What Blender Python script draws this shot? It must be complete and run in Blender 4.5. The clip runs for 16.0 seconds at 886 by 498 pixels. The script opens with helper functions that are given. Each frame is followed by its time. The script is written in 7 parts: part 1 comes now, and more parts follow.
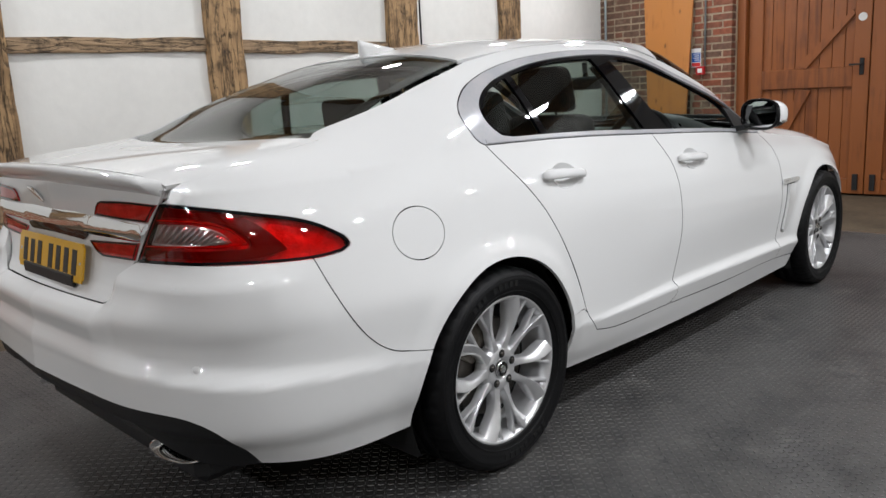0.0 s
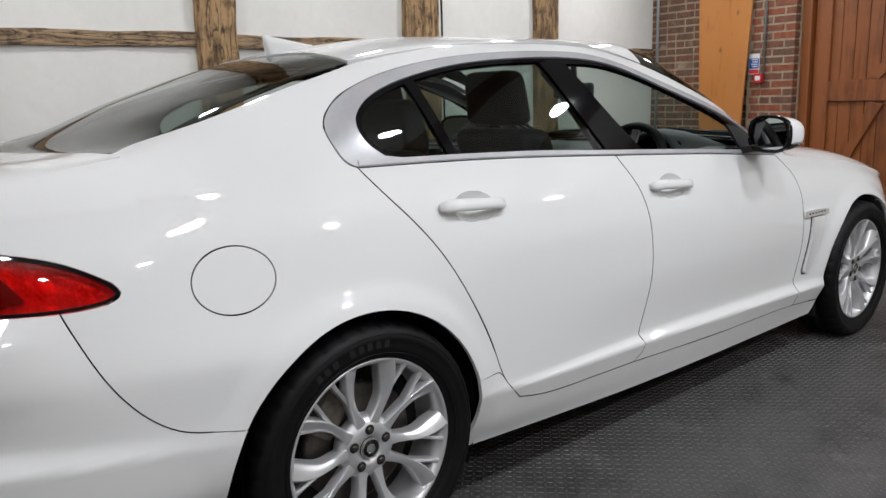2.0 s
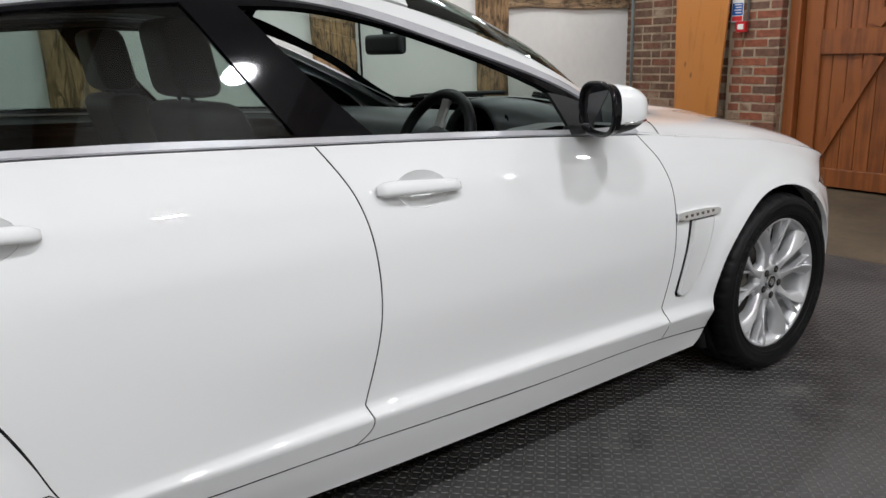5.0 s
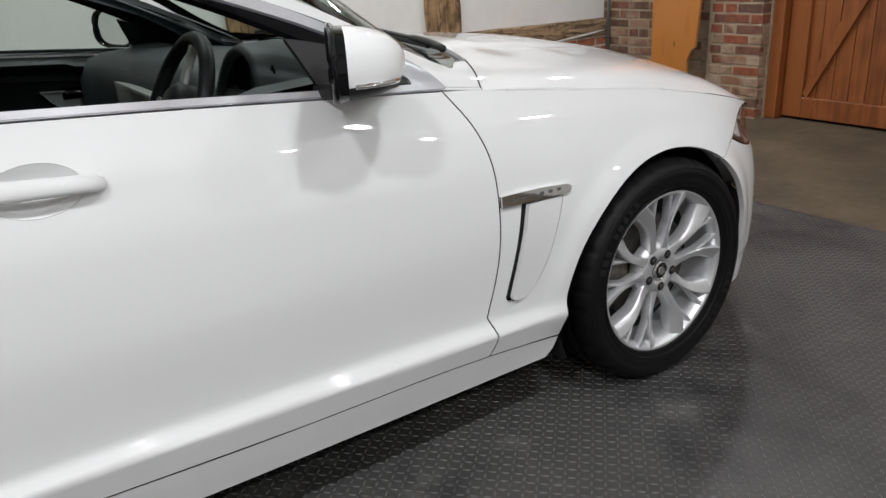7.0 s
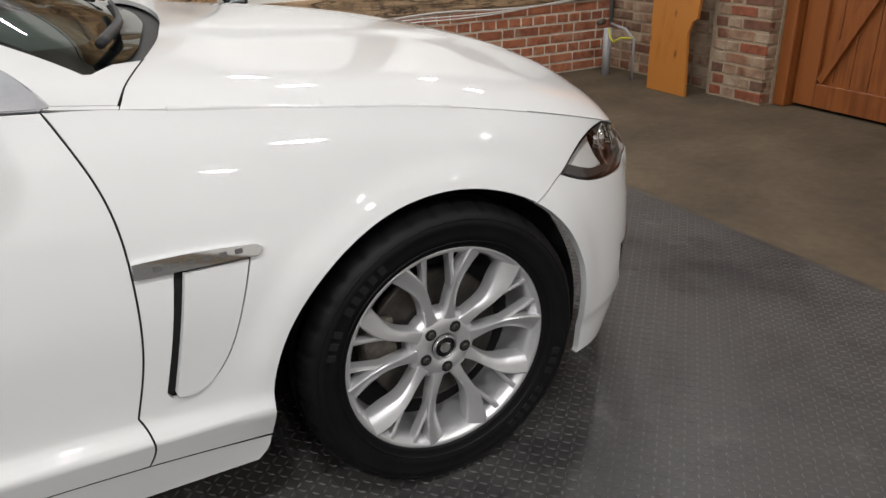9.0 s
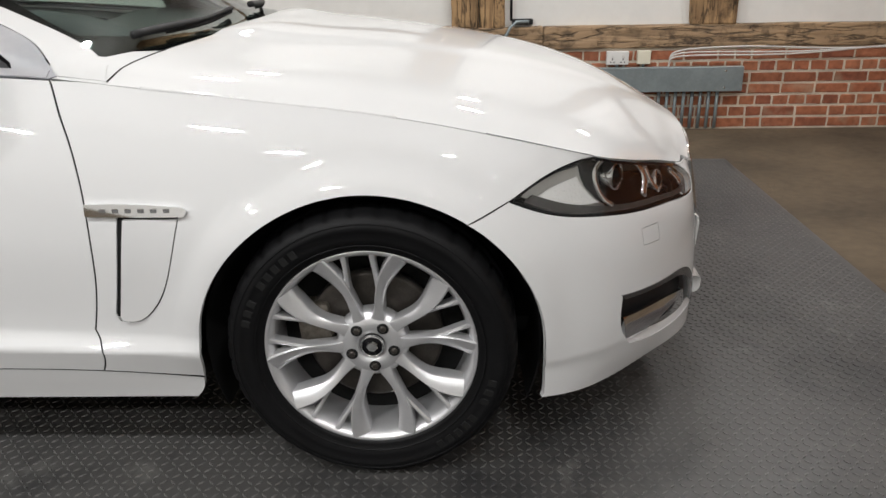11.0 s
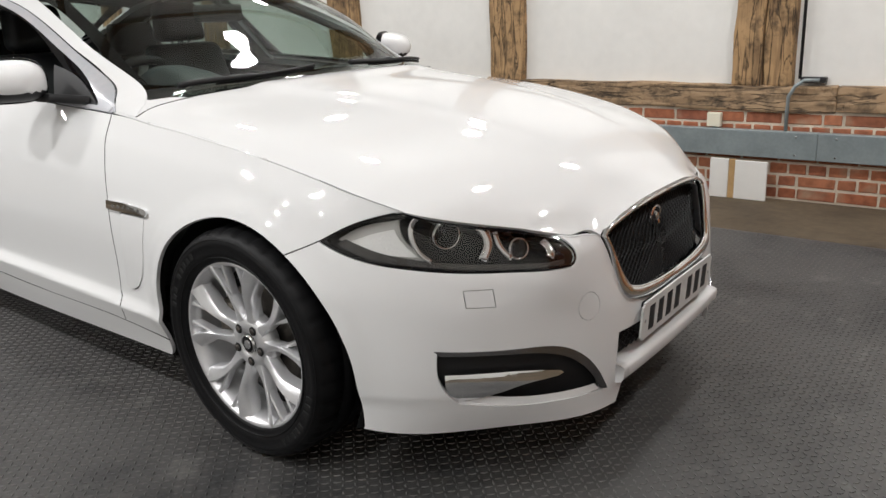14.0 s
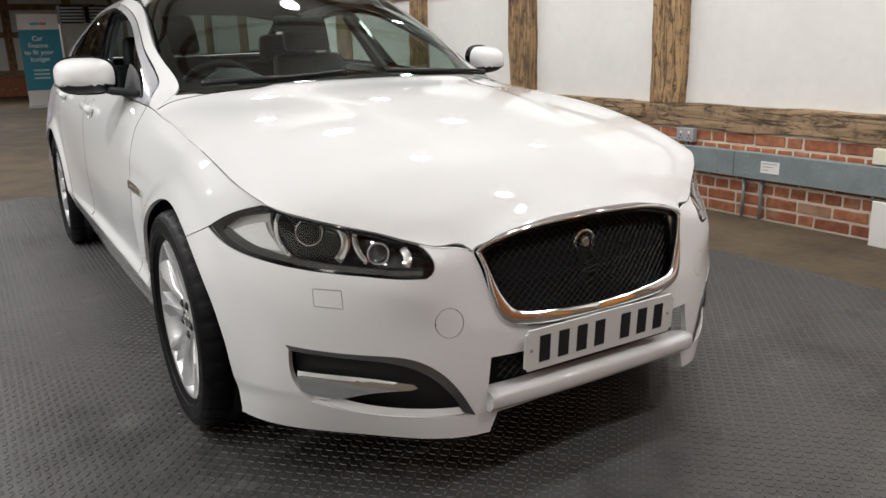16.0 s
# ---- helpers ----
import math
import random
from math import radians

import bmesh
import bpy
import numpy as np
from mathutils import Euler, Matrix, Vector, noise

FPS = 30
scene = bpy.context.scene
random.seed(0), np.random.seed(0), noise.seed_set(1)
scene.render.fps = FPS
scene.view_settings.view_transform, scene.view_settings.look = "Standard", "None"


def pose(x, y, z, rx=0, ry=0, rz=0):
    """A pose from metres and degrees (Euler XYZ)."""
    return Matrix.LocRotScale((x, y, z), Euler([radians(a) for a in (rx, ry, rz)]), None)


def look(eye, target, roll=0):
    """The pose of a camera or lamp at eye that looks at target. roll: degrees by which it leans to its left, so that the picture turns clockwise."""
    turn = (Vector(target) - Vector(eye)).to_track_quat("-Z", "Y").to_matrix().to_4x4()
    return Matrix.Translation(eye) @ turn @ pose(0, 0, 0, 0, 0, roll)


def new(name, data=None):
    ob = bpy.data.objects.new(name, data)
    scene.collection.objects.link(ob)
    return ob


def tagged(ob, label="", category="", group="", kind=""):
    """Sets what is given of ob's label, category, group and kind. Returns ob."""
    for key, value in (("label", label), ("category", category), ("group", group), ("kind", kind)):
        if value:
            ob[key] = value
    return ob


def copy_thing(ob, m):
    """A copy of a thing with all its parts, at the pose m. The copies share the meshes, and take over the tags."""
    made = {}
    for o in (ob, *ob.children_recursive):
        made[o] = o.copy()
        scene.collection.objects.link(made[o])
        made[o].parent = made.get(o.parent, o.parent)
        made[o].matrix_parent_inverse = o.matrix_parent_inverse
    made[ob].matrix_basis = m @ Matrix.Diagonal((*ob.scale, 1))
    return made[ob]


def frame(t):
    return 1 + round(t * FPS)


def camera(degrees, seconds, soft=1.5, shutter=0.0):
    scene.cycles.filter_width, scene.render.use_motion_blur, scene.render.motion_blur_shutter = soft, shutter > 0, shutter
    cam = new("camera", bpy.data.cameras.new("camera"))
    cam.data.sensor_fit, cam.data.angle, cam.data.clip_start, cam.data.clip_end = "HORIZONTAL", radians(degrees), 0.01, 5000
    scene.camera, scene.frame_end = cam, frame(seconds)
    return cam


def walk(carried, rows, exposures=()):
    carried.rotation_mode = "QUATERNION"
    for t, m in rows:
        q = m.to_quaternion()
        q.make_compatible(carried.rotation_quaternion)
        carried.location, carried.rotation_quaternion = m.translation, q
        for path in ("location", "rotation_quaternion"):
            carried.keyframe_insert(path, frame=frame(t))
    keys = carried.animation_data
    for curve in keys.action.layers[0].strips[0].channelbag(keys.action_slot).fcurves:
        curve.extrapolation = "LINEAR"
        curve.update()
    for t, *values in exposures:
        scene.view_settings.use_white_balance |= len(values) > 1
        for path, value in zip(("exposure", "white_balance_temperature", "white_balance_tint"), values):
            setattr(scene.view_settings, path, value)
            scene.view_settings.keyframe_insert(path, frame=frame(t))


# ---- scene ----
cam = camera(59.9, 16.0)
PATH = [
    (0, (-1.812, -2.439, 1.239), (-0.423, -1.056, 0.842), -3.1),
    (0.5, (-1.624, -2.48, 1.229), (-0.303, -1.029, 0.844), -2.5),
    (1, (-1.418, -2.477, 1.237), (-0.123, -1.006, 0.838), -1.8),
    (1.5, (-1.228, -2.485, 1.232), (0.04, -0.989, 0.843), -1.5),
    (2, (-1.023, -2.454, 1.239), (0.218, -0.934, 0.851), -1.7),
    (2.5, (-0.81, -2.466, 1.242), (0.419, -0.937, 0.85), -2.0),
    (3, (-0.578, -2.448, 1.231), (0.649, -0.924, 0.817), -1.4),
    (3.5, (-0.359, -2.442, 1.237), (0.864, -0.914, 0.829), -1.5),
    (4, (-0.14, -2.435, 1.232), (1.046, -0.886, 0.793), -0.9),
    (4.2, (-0.048, -2.426, 1.234), (1.134, -0.877, 0.782), -1.1),
    (6.5, (0.967, -2.291, 1.225), (2.003, -0.706, 0.582), -2.9),
    (7, (1.225, -2.274, 1.227), (2.252, -0.705, 0.532), -3.0),
    (7.5, (1.479, -2.197, 1.225), (2.511, -0.656, 0.478), -3.1),
    (8, (1.719, -2.159, 1.231), (2.797, -0.66, 0.463), -1.6),
    (8.5, (1.95, -2.146, 1.224), (2.942, -0.607, 0.419), -1.6),
    (9, (2.217, -2.172, 1.238), (3.075, -0.558, 0.428), -1.4),
    (9.2, (2.321, -2.224, 1.244), (3.113, -0.577, 0.431), -1.8),
    (11.3, (3.28, -2.437, 1.2), (3.058, -0.587, 0.475), -1.1),
    (11.5, (3.376, -2.432, 1.212), (3.062, -0.595, 0.486), -1.3),
    (12, (3.627, -2.423, 1.201), (3.07, -0.64, 0.487), -2.1),
    (12.5, (3.846, -2.336, 1.195), (3.097, -0.606, 0.527), -2.8),
    (13, (4.097, -2.288, 1.224), (3.127, -0.671, 0.559), -2.6),
    (13.5, (4.376, -2.238, 1.23), (3.279, -0.694, 0.587), -2.9),
    (14, (4.587, -2.084, 1.212), (3.399, -0.586, 0.624), -2.7),
    (14.5, (4.792, -1.908, 1.214), (3.433, -0.56, 0.634), -2.0),
    (15, (4.994, -1.731, 1.213), (3.5, -0.54, 0.621), -1.9),
    (15.5, (5.104, -1.511, 1.202), (3.519, -0.444, 0.612), -1.9),
    (16, (5.229, -1.348, 1.126), (3.574, -0.345, 0.619), -1.7),
]
walk(cam, [(t, look(eye, target, roll)) for t, eye, target, roll in PATH],
     exposures=((0, -0.20, 6200, 10), (2, -0.32, 6200, 10), (4, -0.22, 6200, 10), (7, -0.24, 6250, 10), (9, -0.20, 6450, 10), (12.5, -0.04, 6450, 10), (14, 0.0, 6450, 10), (16, 0.06, 6450, 10)))

# ---- light: spot and tube fittings under a white ceiling, soft bounce from white walls ----
world = bpy.data.worlds.new("world")
scene.world = world
world.use_nodes = True
world.node_tree.nodes["Background"].inputs[0].default_value = (0.9, 0.93, 1.0, 1)
world.node_tree.nodes["Background"].inputs[1].default_value = 0.01
CEIL = 3.3


LAMPS = [(x, y) for x in (-1.5, 0.3, 2.0, 3.7, 5.3) for y in (-4.3, -2.4, 0.7, 2.1)] + [(-5.0, -2.5), (-5.0, 1.2), (-11.0, -1.0), (-17.0, -1.0)]


def spot(x, y, watts, colour=(1.0, 0.993, 0.982)):
    """A round disc lamp below the ceiling."""
    d = bpy.data.lights.new("lamp_light", "AREA")
    d.shape, d.size, d.energy, d.color = "DISK", 0.2, watts, colour
    o = new("lamp_light", d)
    o.location = (x, y, CEIL - 0.33)
    return o


for lx, ly in LAMPS:
    spot(lx, ly, 80 if lx < -4 else 16 if lx < 0 else ((46 if lx < 1 else 33 if lx < 3 else 18 if lx < 5 else 17) if ly < -2 else 15 if lx < 3 else 17 if lx < 5 else 23))
# added upward fill lamps without fittings, brightening the white boards between the rafters
for lx, ly in ((-1.2, -3.4), (2.0, -3.4), (5.0, -3.4), (-1.2, 1.2), (2.0, 1.2), (5.0, 1.2)):
    up = spot(lx, ly, 7)
    up.data.size = 0.5
    up.location.z = CEIL - 0.85
    up.rotation_euler = (math.pi, 0, 0)

# ---- materials ----
def nodes_of(name):
    m = bpy.data.materials.new(name)
    m.use_nodes = True
    nt = m.node_tree
    return m, nt, nt.nodes["Principled BSDF"]


def plain(name, colour, rough=0.5, metal=0.0, coat=0.0, spec=0.5, var=0.0, scale=8.0, bump=0.0, bump_scale=80.0, alpha=1.0, trans=0.0, ior=1.45, tint2=None, objvar=0.0):
    """A principled material with optional two-scale colour variation and fine bump."""
    m, nt, b = nodes_of(name)
    L = nt.links.new
    b.inputs["Base Color"].default_value = (*colour, 1)
    b.inputs["Roughness"].default_value = rough
    b.inputs["Metallic"].default_value = metal
    b.inputs["Coat Weight"].default_value = coat
    b.inputs["Coat Roughness"].default_value = 0.03
    b.inputs["Specular IOR Level"].default_value = spec
    b.inputs["Transmission Weight"].default_value = trans
    b.inputs["IOR"].default_value = ior
    tc = nt.nodes.new("ShaderNodeTexCoord")
    if var > 0 or objvar > 0:
        n1 = nt.nodes.new("ShaderNodeTexNoise")
        n1.inputs["Scale"].default_value = scale
        n1.inputs["Detail"].default_value = 6
        n2 = nt.nodes.new("ShaderNodeTexNoise")
        n2.inputs["Scale"].default_value = scale * 9
        n2.inputs["Detail"].default_value = 3
        L(tc.outputs["Object"], n1.inputs["Vector"])
        L(tc.outputs["Object"], n2.inputs["Vector"])
        add = nt.nodes.new("ShaderNodeMath")
        add.operation = "MULTIPLY_ADD"
        L(n2.outputs["Fac"], add.inputs[0])
        add.inputs[1].default_value = 0.45
        L(n1.outputs["Fac"], add.inputs[2])
        last = add
        if objvar > 0:
            oi = nt.nodes.new("ShaderNodeObjectInfo")
            a2 = nt.nodes.new("ShaderNodeMath")
            a2.operation = "MULTIPLY_ADD"
            L(oi.outputs["Random"], a2.inputs[0])
            a2.inputs[1].default_value = objvar
            L(add.outputs[0], a2.inputs[2])
            last = a2
        r = nt.nodes.new("ShaderNodeValToRGB")
        lo = [c * (1 - var) for c in colour]
        hi = tint2 if tint2 else [min(1, c * (1 + var)) for c in colour]
        r.color_ramp.elements[0].position, r.color_ramp.elements[0].color = 0.42, (*lo, 1)
        r.color_ramp.elements[1].position, r.color_ramp.elements[1].color = 1.05 + 0.8 * objvar, (*hi, 1)
        L(last.outputs[0], r.inputs[0])
        L(r.outputs[0], b.inputs["Base Color"])
    if bump > 0:
        nb = nt.nodes.new("ShaderNodeTexNoise")
        nb.inputs["Scale"].default_value = bump_scale
        nb.inputs["Detail"].default_value = 5
        L(tc.outputs["Object"], nb.inputs["Vector"])
        bp = nt.nodes.new("ShaderNodeBump")
        bp.inputs["Strength"].default_value = bump
        bp.inputs["Distance"].default_value = 0.01
        L(nb.outputs["Fac"], bp.inputs["Height"])
        L(bp.outputs[0], b.inputs["Normal"])
    return m


def timber(name, dark, light, rough=0.75, along=(1, 12, 12), knots=True, coat=0.0, bump=0.5, scale=3.0, objvar=0.25, knot=None, splits=0.0):
    """Wood: stretched grain along one axis, knots, darker streaks and relief."""
    m, nt, b = nodes_of(name)
    L = nt.links.new
    tc = nt.nodes.new("ShaderNodeTexCoord")
    mp = nt.nodes.new("ShaderNodeMapping")
    mp.inputs["Scale"].default_value = along
    oi = nt.nodes.new("ShaderNodeObjectInfo")
    mul = nt.nodes.new("ShaderNodeMath")
    mul.operation = "MULTIPLY"
    mul.inputs[1].default_value = 37.0
    L(oi.outputs["Random"], mul.inputs[0])
    va = nt.nodes.new("ShaderNodeVectorMath")
    va.operation = "ADD"
    L(tc.outputs["Object"], va.inputs[0])
    L(mul.outputs[0], va.inputs[1])
    L(va.outputs[0], mp.inputs["Vector"])
    g = nt.nodes.new("ShaderNodeTexNoise")
    g.inputs["Scale"].default_value, g.inputs["Detail"].default_value, g.inputs["Distortion"].default_value = scale, 8, 0.6
    L(mp.outputs[0], g.inputs["Vector"])
    big = nt.nodes.new("ShaderNodeTexNoise")
    big.inputs["Scale"].default_value, big.inputs["Detail"].default_value = 5.0, 7
    L(va.outputs[0], big.inputs["Vector"])
    mix = nt.nodes.new("ShaderNodeMath")
    mix.operation = "MULTIPLY_ADD"
    L(big.outputs["Fac"], mix.inputs[0])
    mix.inputs[1].default_value = 0.6
    L(g.outputs["Fac"], mix.inputs[2])
    a2 = nt.nodes.new("ShaderNodeMath")
    a2.operation = "MULTIPLY_ADD"
    L(oi.outputs["Random"], a2.inputs[0])
    a2.inputs[1].default_value = objvar
    L(mix.outputs[0], a2.inputs[2])
    r = nt.nodes.new("ShaderNodeValToRGB")
    r.color_ramp.elements[0].position, r.color_ramp.elements[0].color = 0.55, (*dark, 1)
    r.color_ramp.elements[1].position, r.color_ramp.elements[1].color = 0.95, (*light, 1)
    L(a2.outputs[0], r.inputs[0])
    col = r.outputs[0]
    if knots:
        v = nt.nodes.new("ShaderNodeTexVoronoi")
        v.inputs["Scale"].default_value = 1.0
        mk = nt.nodes.new("ShaderNodeMapping")
        mk.inputs["Scale"].default_value = knot or tuple(3.2 if a < 5 else 7.5 for a in along)
        L(va.outputs[0], mk.inputs["Vector"])
        L(mk.outputs[0], v.inputs["Vector"])
        kr = nt.nodes.new("ShaderNodeValToRGB")
        kr.color_ramp.elements[0].position, kr.color_ramp.elements[0].color = 0.06, (0.25, 0.25, 0.25, 1)
        kr.color_ramp.elements[1].position, kr.color_ramp.elements[1].color = 0.16, (1, 1, 1, 1)
        L(v.outputs["Distance"], kr.inputs[0])
        mm = nt.nodes.new("ShaderNodeMix")
        mm.data_type, mm.blend_type = "RGBA", "MULTIPLY"
        mm.inputs["Factor"].default_value = 0.8
        L(col, mm.inputs["A"])
        L(kr.outputs[0], mm.inputs["B"])
        col = mm.outputs["Result"]
    high = g.outputs["Fac"]
    if splits:
        # drying splits along the grain and dark worm-eaten patches
        ms = nt.nodes.new("ShaderNodeMapping")
        ms.inputs["Scale"].default_value = tuple(0.55 if a < 5 else 5.0 for a in along)
        L(va.outputs[0], ms.inputs["Vector"])
        sp, pa = nt.nodes.new("ShaderNodeTexNoise"), nt.nodes.new("ShaderNodeTexNoise")
        sp.inputs["Scale"].default_value, sp.inputs["Detail"].default_value, sp.inputs["Distortion"].default_value = 4.0, 5, 0.9
        pa.inputs["Scale"].default_value, pa.inputs["Detail"].default_value, pa.inputs["Roughness"].default_value = 9.0, 8, 0.7
        L(ms.outputs[0], sp.inputs["Vector"])
        L(va.outputs[0], pa.inputs["Vector"])
        sr, pr = nt.nodes.new("ShaderNodeValToRGB"), nt.nodes.new("ShaderNodeValToRGB")
        e = sr.color_ramp.elements
        e[0].position, e[0].color = 0.468, (1, 1, 1, 1)
        e[1].position, e[1].color = 0.532, (1, 1, 1, 1)
        mid = e.new(0.5)
        mid.color = (1 - splits, 1 - splits, 1 - splits, 1)
        pr.color_ramp.elements[0].position, pr.color_ramp.elements[0].color = 0.36, (1 - splits * 0.75,) * 3 + (1,)
        pr.color_ramp.elements[1].position, pr.color_ramp.elements[1].color = 0.50, (1, 1, 1, 1)
        L(sp.outputs["Fac"], sr.inputs[0])
        L(pa.outputs["Fac"], pr.inputs[0])
        for q in (sr, pr):
            mm = nt.nodes.new("ShaderNodeMix")
            mm.data_type, mm.blend_type = "RGBA", "MULTIPLY"
            mm.inputs["Factor"].default_value = 1.0
            L(col, mm.inputs["A"])
            L(q.outputs[0], mm.inputs["B"])
            col = mm.outputs["Result"]
        hm = nt.nodes.new("ShaderNodeMath")
        hm.operation = "MULTIPLY"
        L(high, hm.inputs[0])
        L(sr.outputs[0], hm.inputs[1])
        high = hm.outputs[0]
    L(col, b.inputs["Base Color"])
    b.inputs["Roughness"].default_value = rough
    b.inputs["Coat Weight"].default_value = coat
    bp = nt.nodes.new("ShaderNodeBump")
    bp.inputs["Strength"].default_value, bp.inputs["Distance"].default_value = bump, 0.012
    L(high, bp.inputs["Height"])
    L(bp.outputs[0], b.inputs["Normal"])
    return m


PAINT = plain("white_paint", (0.73, 0.73, 0.728), 0.5, coat=1.0, spec=0.05, bump=0.004, bump_scale=900)
PAINT.node_tree.nodes["Principled BSDF"].inputs["Coat Roughness"].default_value = 0.02
BLACK = plain("black_plastic", (0.012, 0.012, 0.013), 0.55, bump=0.05, bump_scale=600)
# near-black for real dark parts, and for shade drawn in gaps, bores and slots
GAP = plain("shadow_gap_black", (0.006, 0.006, 0.006), 0.9)
GLOSSBLACK = plain("gloss_black", (0.004, 0.004, 0.005), 0.05, spec=0.3)
CHROME = plain("chrome", (0.86, 0.87, 0.88), 0.06, metal=1.0)
# reduced metal and noise tint put bright, iridescent reflections into the colour
SATIN = plain("bright_trim", (0.76, 0.80, 0.85), 0.13, metal=0.55, var=0.08, scale=9, tint2=(0.86, 0.84, 0.88))
ALLOY = plain("silver_alloy", (0.66, 0.66, 0.67), 0.34, metal=0.7, coat=0.5, var=0.06, scale=30)
RUBBER = plain("tyre_rubber", (0.005, 0.005, 0.0055), 0.5, spec=0.2, var=0.3, scale=14, bump=0.08, bump_scale=400)
RUBBERMARK = plain("moulded_rubber", (0.012, 0.012, 0.012), 0.65, spec=0.2)
DISC = plain("brake_iron", (0.07, 0.062, 0.055), 0.5, metal=0.7, var=0.4, scale=25)
RUST = plain("brake_caliper_rust", (0.10, 0.07, 0.045), 0.7, metal=0.2, var=0.6, scale=40, tint2=(0.22, 0.20, 0.17))
LEATHER = plain("black_leather", (0.009, 0.009, 0.010), 0.5, spec=0.3, var=0.2, scale=20, bump=0.03, bump_scale=700)
GREYTRIM = plain("grey_trim", (0.050, 0.056, 0.058), 0.5, var=0.15, scale=15, bump=0.03, bump_scale=500)
SILVERTRIM = plain("silver_trim", (0.5, 0.5, 0.48), 0.35, metal=0.8)
PLASTER = plain("white_plaster", (0.74, 0.73, 0.70), 0.85, var=0.06, scale=1.6, bump=0.25, bump_scale=12)
CONCRETE = plain("brown_concrete", (0.082, 0.060, 0.037), 0.8, var=0.5, scale=2.2, bump=0.35, bump_scale=60)
MORTAR = plain("lime_mortar", (0.60, 0.53, 0.43), 0.9, var=0.25, scale=9, bump=0.5, bump_scale=90)
OLDMORTAR = plain("stained_mortar", (0.31, 0.24, 0.165), 0.9, var=0.4, scale=7, bump=0.5, bump_scale=90)
OAK = timber("old_oak_upright", (0.10, 0.056, 0.026), (0.40, 0.25, 0.12), along=(8, 8, 0.9), bump=1.0, objvar=0.15, splits=0.8)
OAKH = timber("old_oak_level", (0.10, 0.064, 0.036), (0.37, 0.25, 0.145), along=(0.9, 8, 8), bump=1.0, objvar=0.15, splits=0.8)
PINE = timber("varnished_pine", (0.25, 0.082, 0.014), (0.43, 0.165, 0.030), rough=0.4, along=(9, 9, 0.7), coat=0.3, bump=0.1, scale=2.0, knot=(0.0, 9.0, 4.5))
DOORWOOD = timber("stained_door_wood", (0.115, 0.031, 0.007), (0.26, 0.080, 0.018), rough=0.45, along=(9, 9, 0.6), knots=False, coat=0.15, bump=0.15, scale=2.5)
GALV = plain("galvanised_steel", (0.24, 0.28, 0.29), 0.45, metal=0.3, var=0.18, scale=7)
WHITEPL = plain("white_plastic", (0.72, 0.72, 0.70), 0.35)
CREAMPL = plain("cream_plastic", (0.74, 0.71, 0.58), 0.35)
GREYPL = plain("grey_plastic", (0.35, 0.35, 0.36), 0.4)
CABLEW = plain("white_cable", (0.6, 0.58, 0.55), 0.5)


# ---- mesh helpers ----
def mesh_of(name, verts, faces, mat, smooth=False):
    me = bpy.data.meshes.new(name)
    me.from_pydata([tuple(map(float, v)) for v in verts], [], [tuple(map(int, f)) for f in faces])
    me.materials.append(mat)
    if smooth:
        me.polygons.foreach_set("use_smooth", [True] * len(me.polygons))
    me.update()
    return me


def obj(name, me, parent=None, label=""):
    o = new(name, me)
    o.parent = parent
    return tagged(o, label)


def bm_mesh(name, bm, mat, smooth=False):
    me = bpy.data.meshes.new(name)
    bm.to_mesh(me)
    bm.free()
    me.materials.append(mat)
    if smooth:
        me.polygons.foreach_set("use_smooth", [True] * len(me.polygons))
    return me


def part(name, bm, mat, parent, label="", smooth=False):
    return obj(name, bm_mesh(name, bm, mat, smooth), parent, label)


def box_bm(x0, x1, y0, y1, z0, z1, bevel=0.0, seg=1, jitter=0.0, cuts=0):
    bm = bmesh.new()
    bmesh.ops.create_cube(bm, size=1.0)
    for v in bm.verts:
        v.co = Vector((x0 + (v.co.x + 0.5) * (x1 - x0), y0 + (v.co.y + 0.5) * (y1 - y0), z0 + (v.co.z + 0.5) * (z1 - z0)))
    if cuts:
        size = (x1 - x0, y1 - y0, z1 - z0)
        ax = size.index(max(size))
        es = [e for e in bm.edges if abs((e.verts[0].co - e.verts[1].co)[ax]) > 0.9 * size[ax]]
        bmesh.ops.subdivide_edges(bm, edges=es, cuts=cuts, use_grid_fill=True)
    if bevel:
        es = [e for e in bm.edges if len(e.link_faces) == 2 and e.calc_face_angle(0) > 0.6]
        bmesh.ops.bevel(bm, geom=es, offset=bevel, segments=seg, affect="EDGES", profile=0.6)
    if jitter:
        for v in bm.verts:
            n = noise.noise_vector(v.co * 2.3) * jitter + noise.noise_vector(v.co * 9.0) * jitter * 0.35
            v.co += n
    return bm


def tube_bm(points, r, seg=10, closed=False):
    """A round bar along points."""
    pts = [Vector(p) for p in points]
    bm = bmesh.new()
    rings = []
    n = len(pts)
    up = Vector((0, 0, 1))
    for i, p in enumerate(pts):
        a, c = pts[(i - 1) % n] if (closed or i) else p, pts[(i + 1) % n] if (closed or i < n - 1) else p
        d = (c - a).normalized()
        s = d.cross(up)
        if s.length < 0.05:
            s = d.cross(Vector((1, 0, 0)))
        s.normalize()
        t = s.cross(d)
        rr = r[i] if isinstance(r, (list, tuple)) else r
        rings.append([bm.verts.new(p + (s * math.cos(k * 2 * math.pi / seg) + t * math.sin(k * 2 * math.pi / seg)) * rr) for k in range(seg)])
    m = n if closed else n - 1
    for i in range(m):
        A, B = rings[i], rings[(i + 1) % n]
        for k in range(seg):
            bm.faces.new((A[k], A[(k + 1) % seg], B[(k + 1) % seg], B[k]))
    if not closed:
        bm.faces.new(rings[0][::-1])
        bm.faces.new(rings[-1])
    return bm


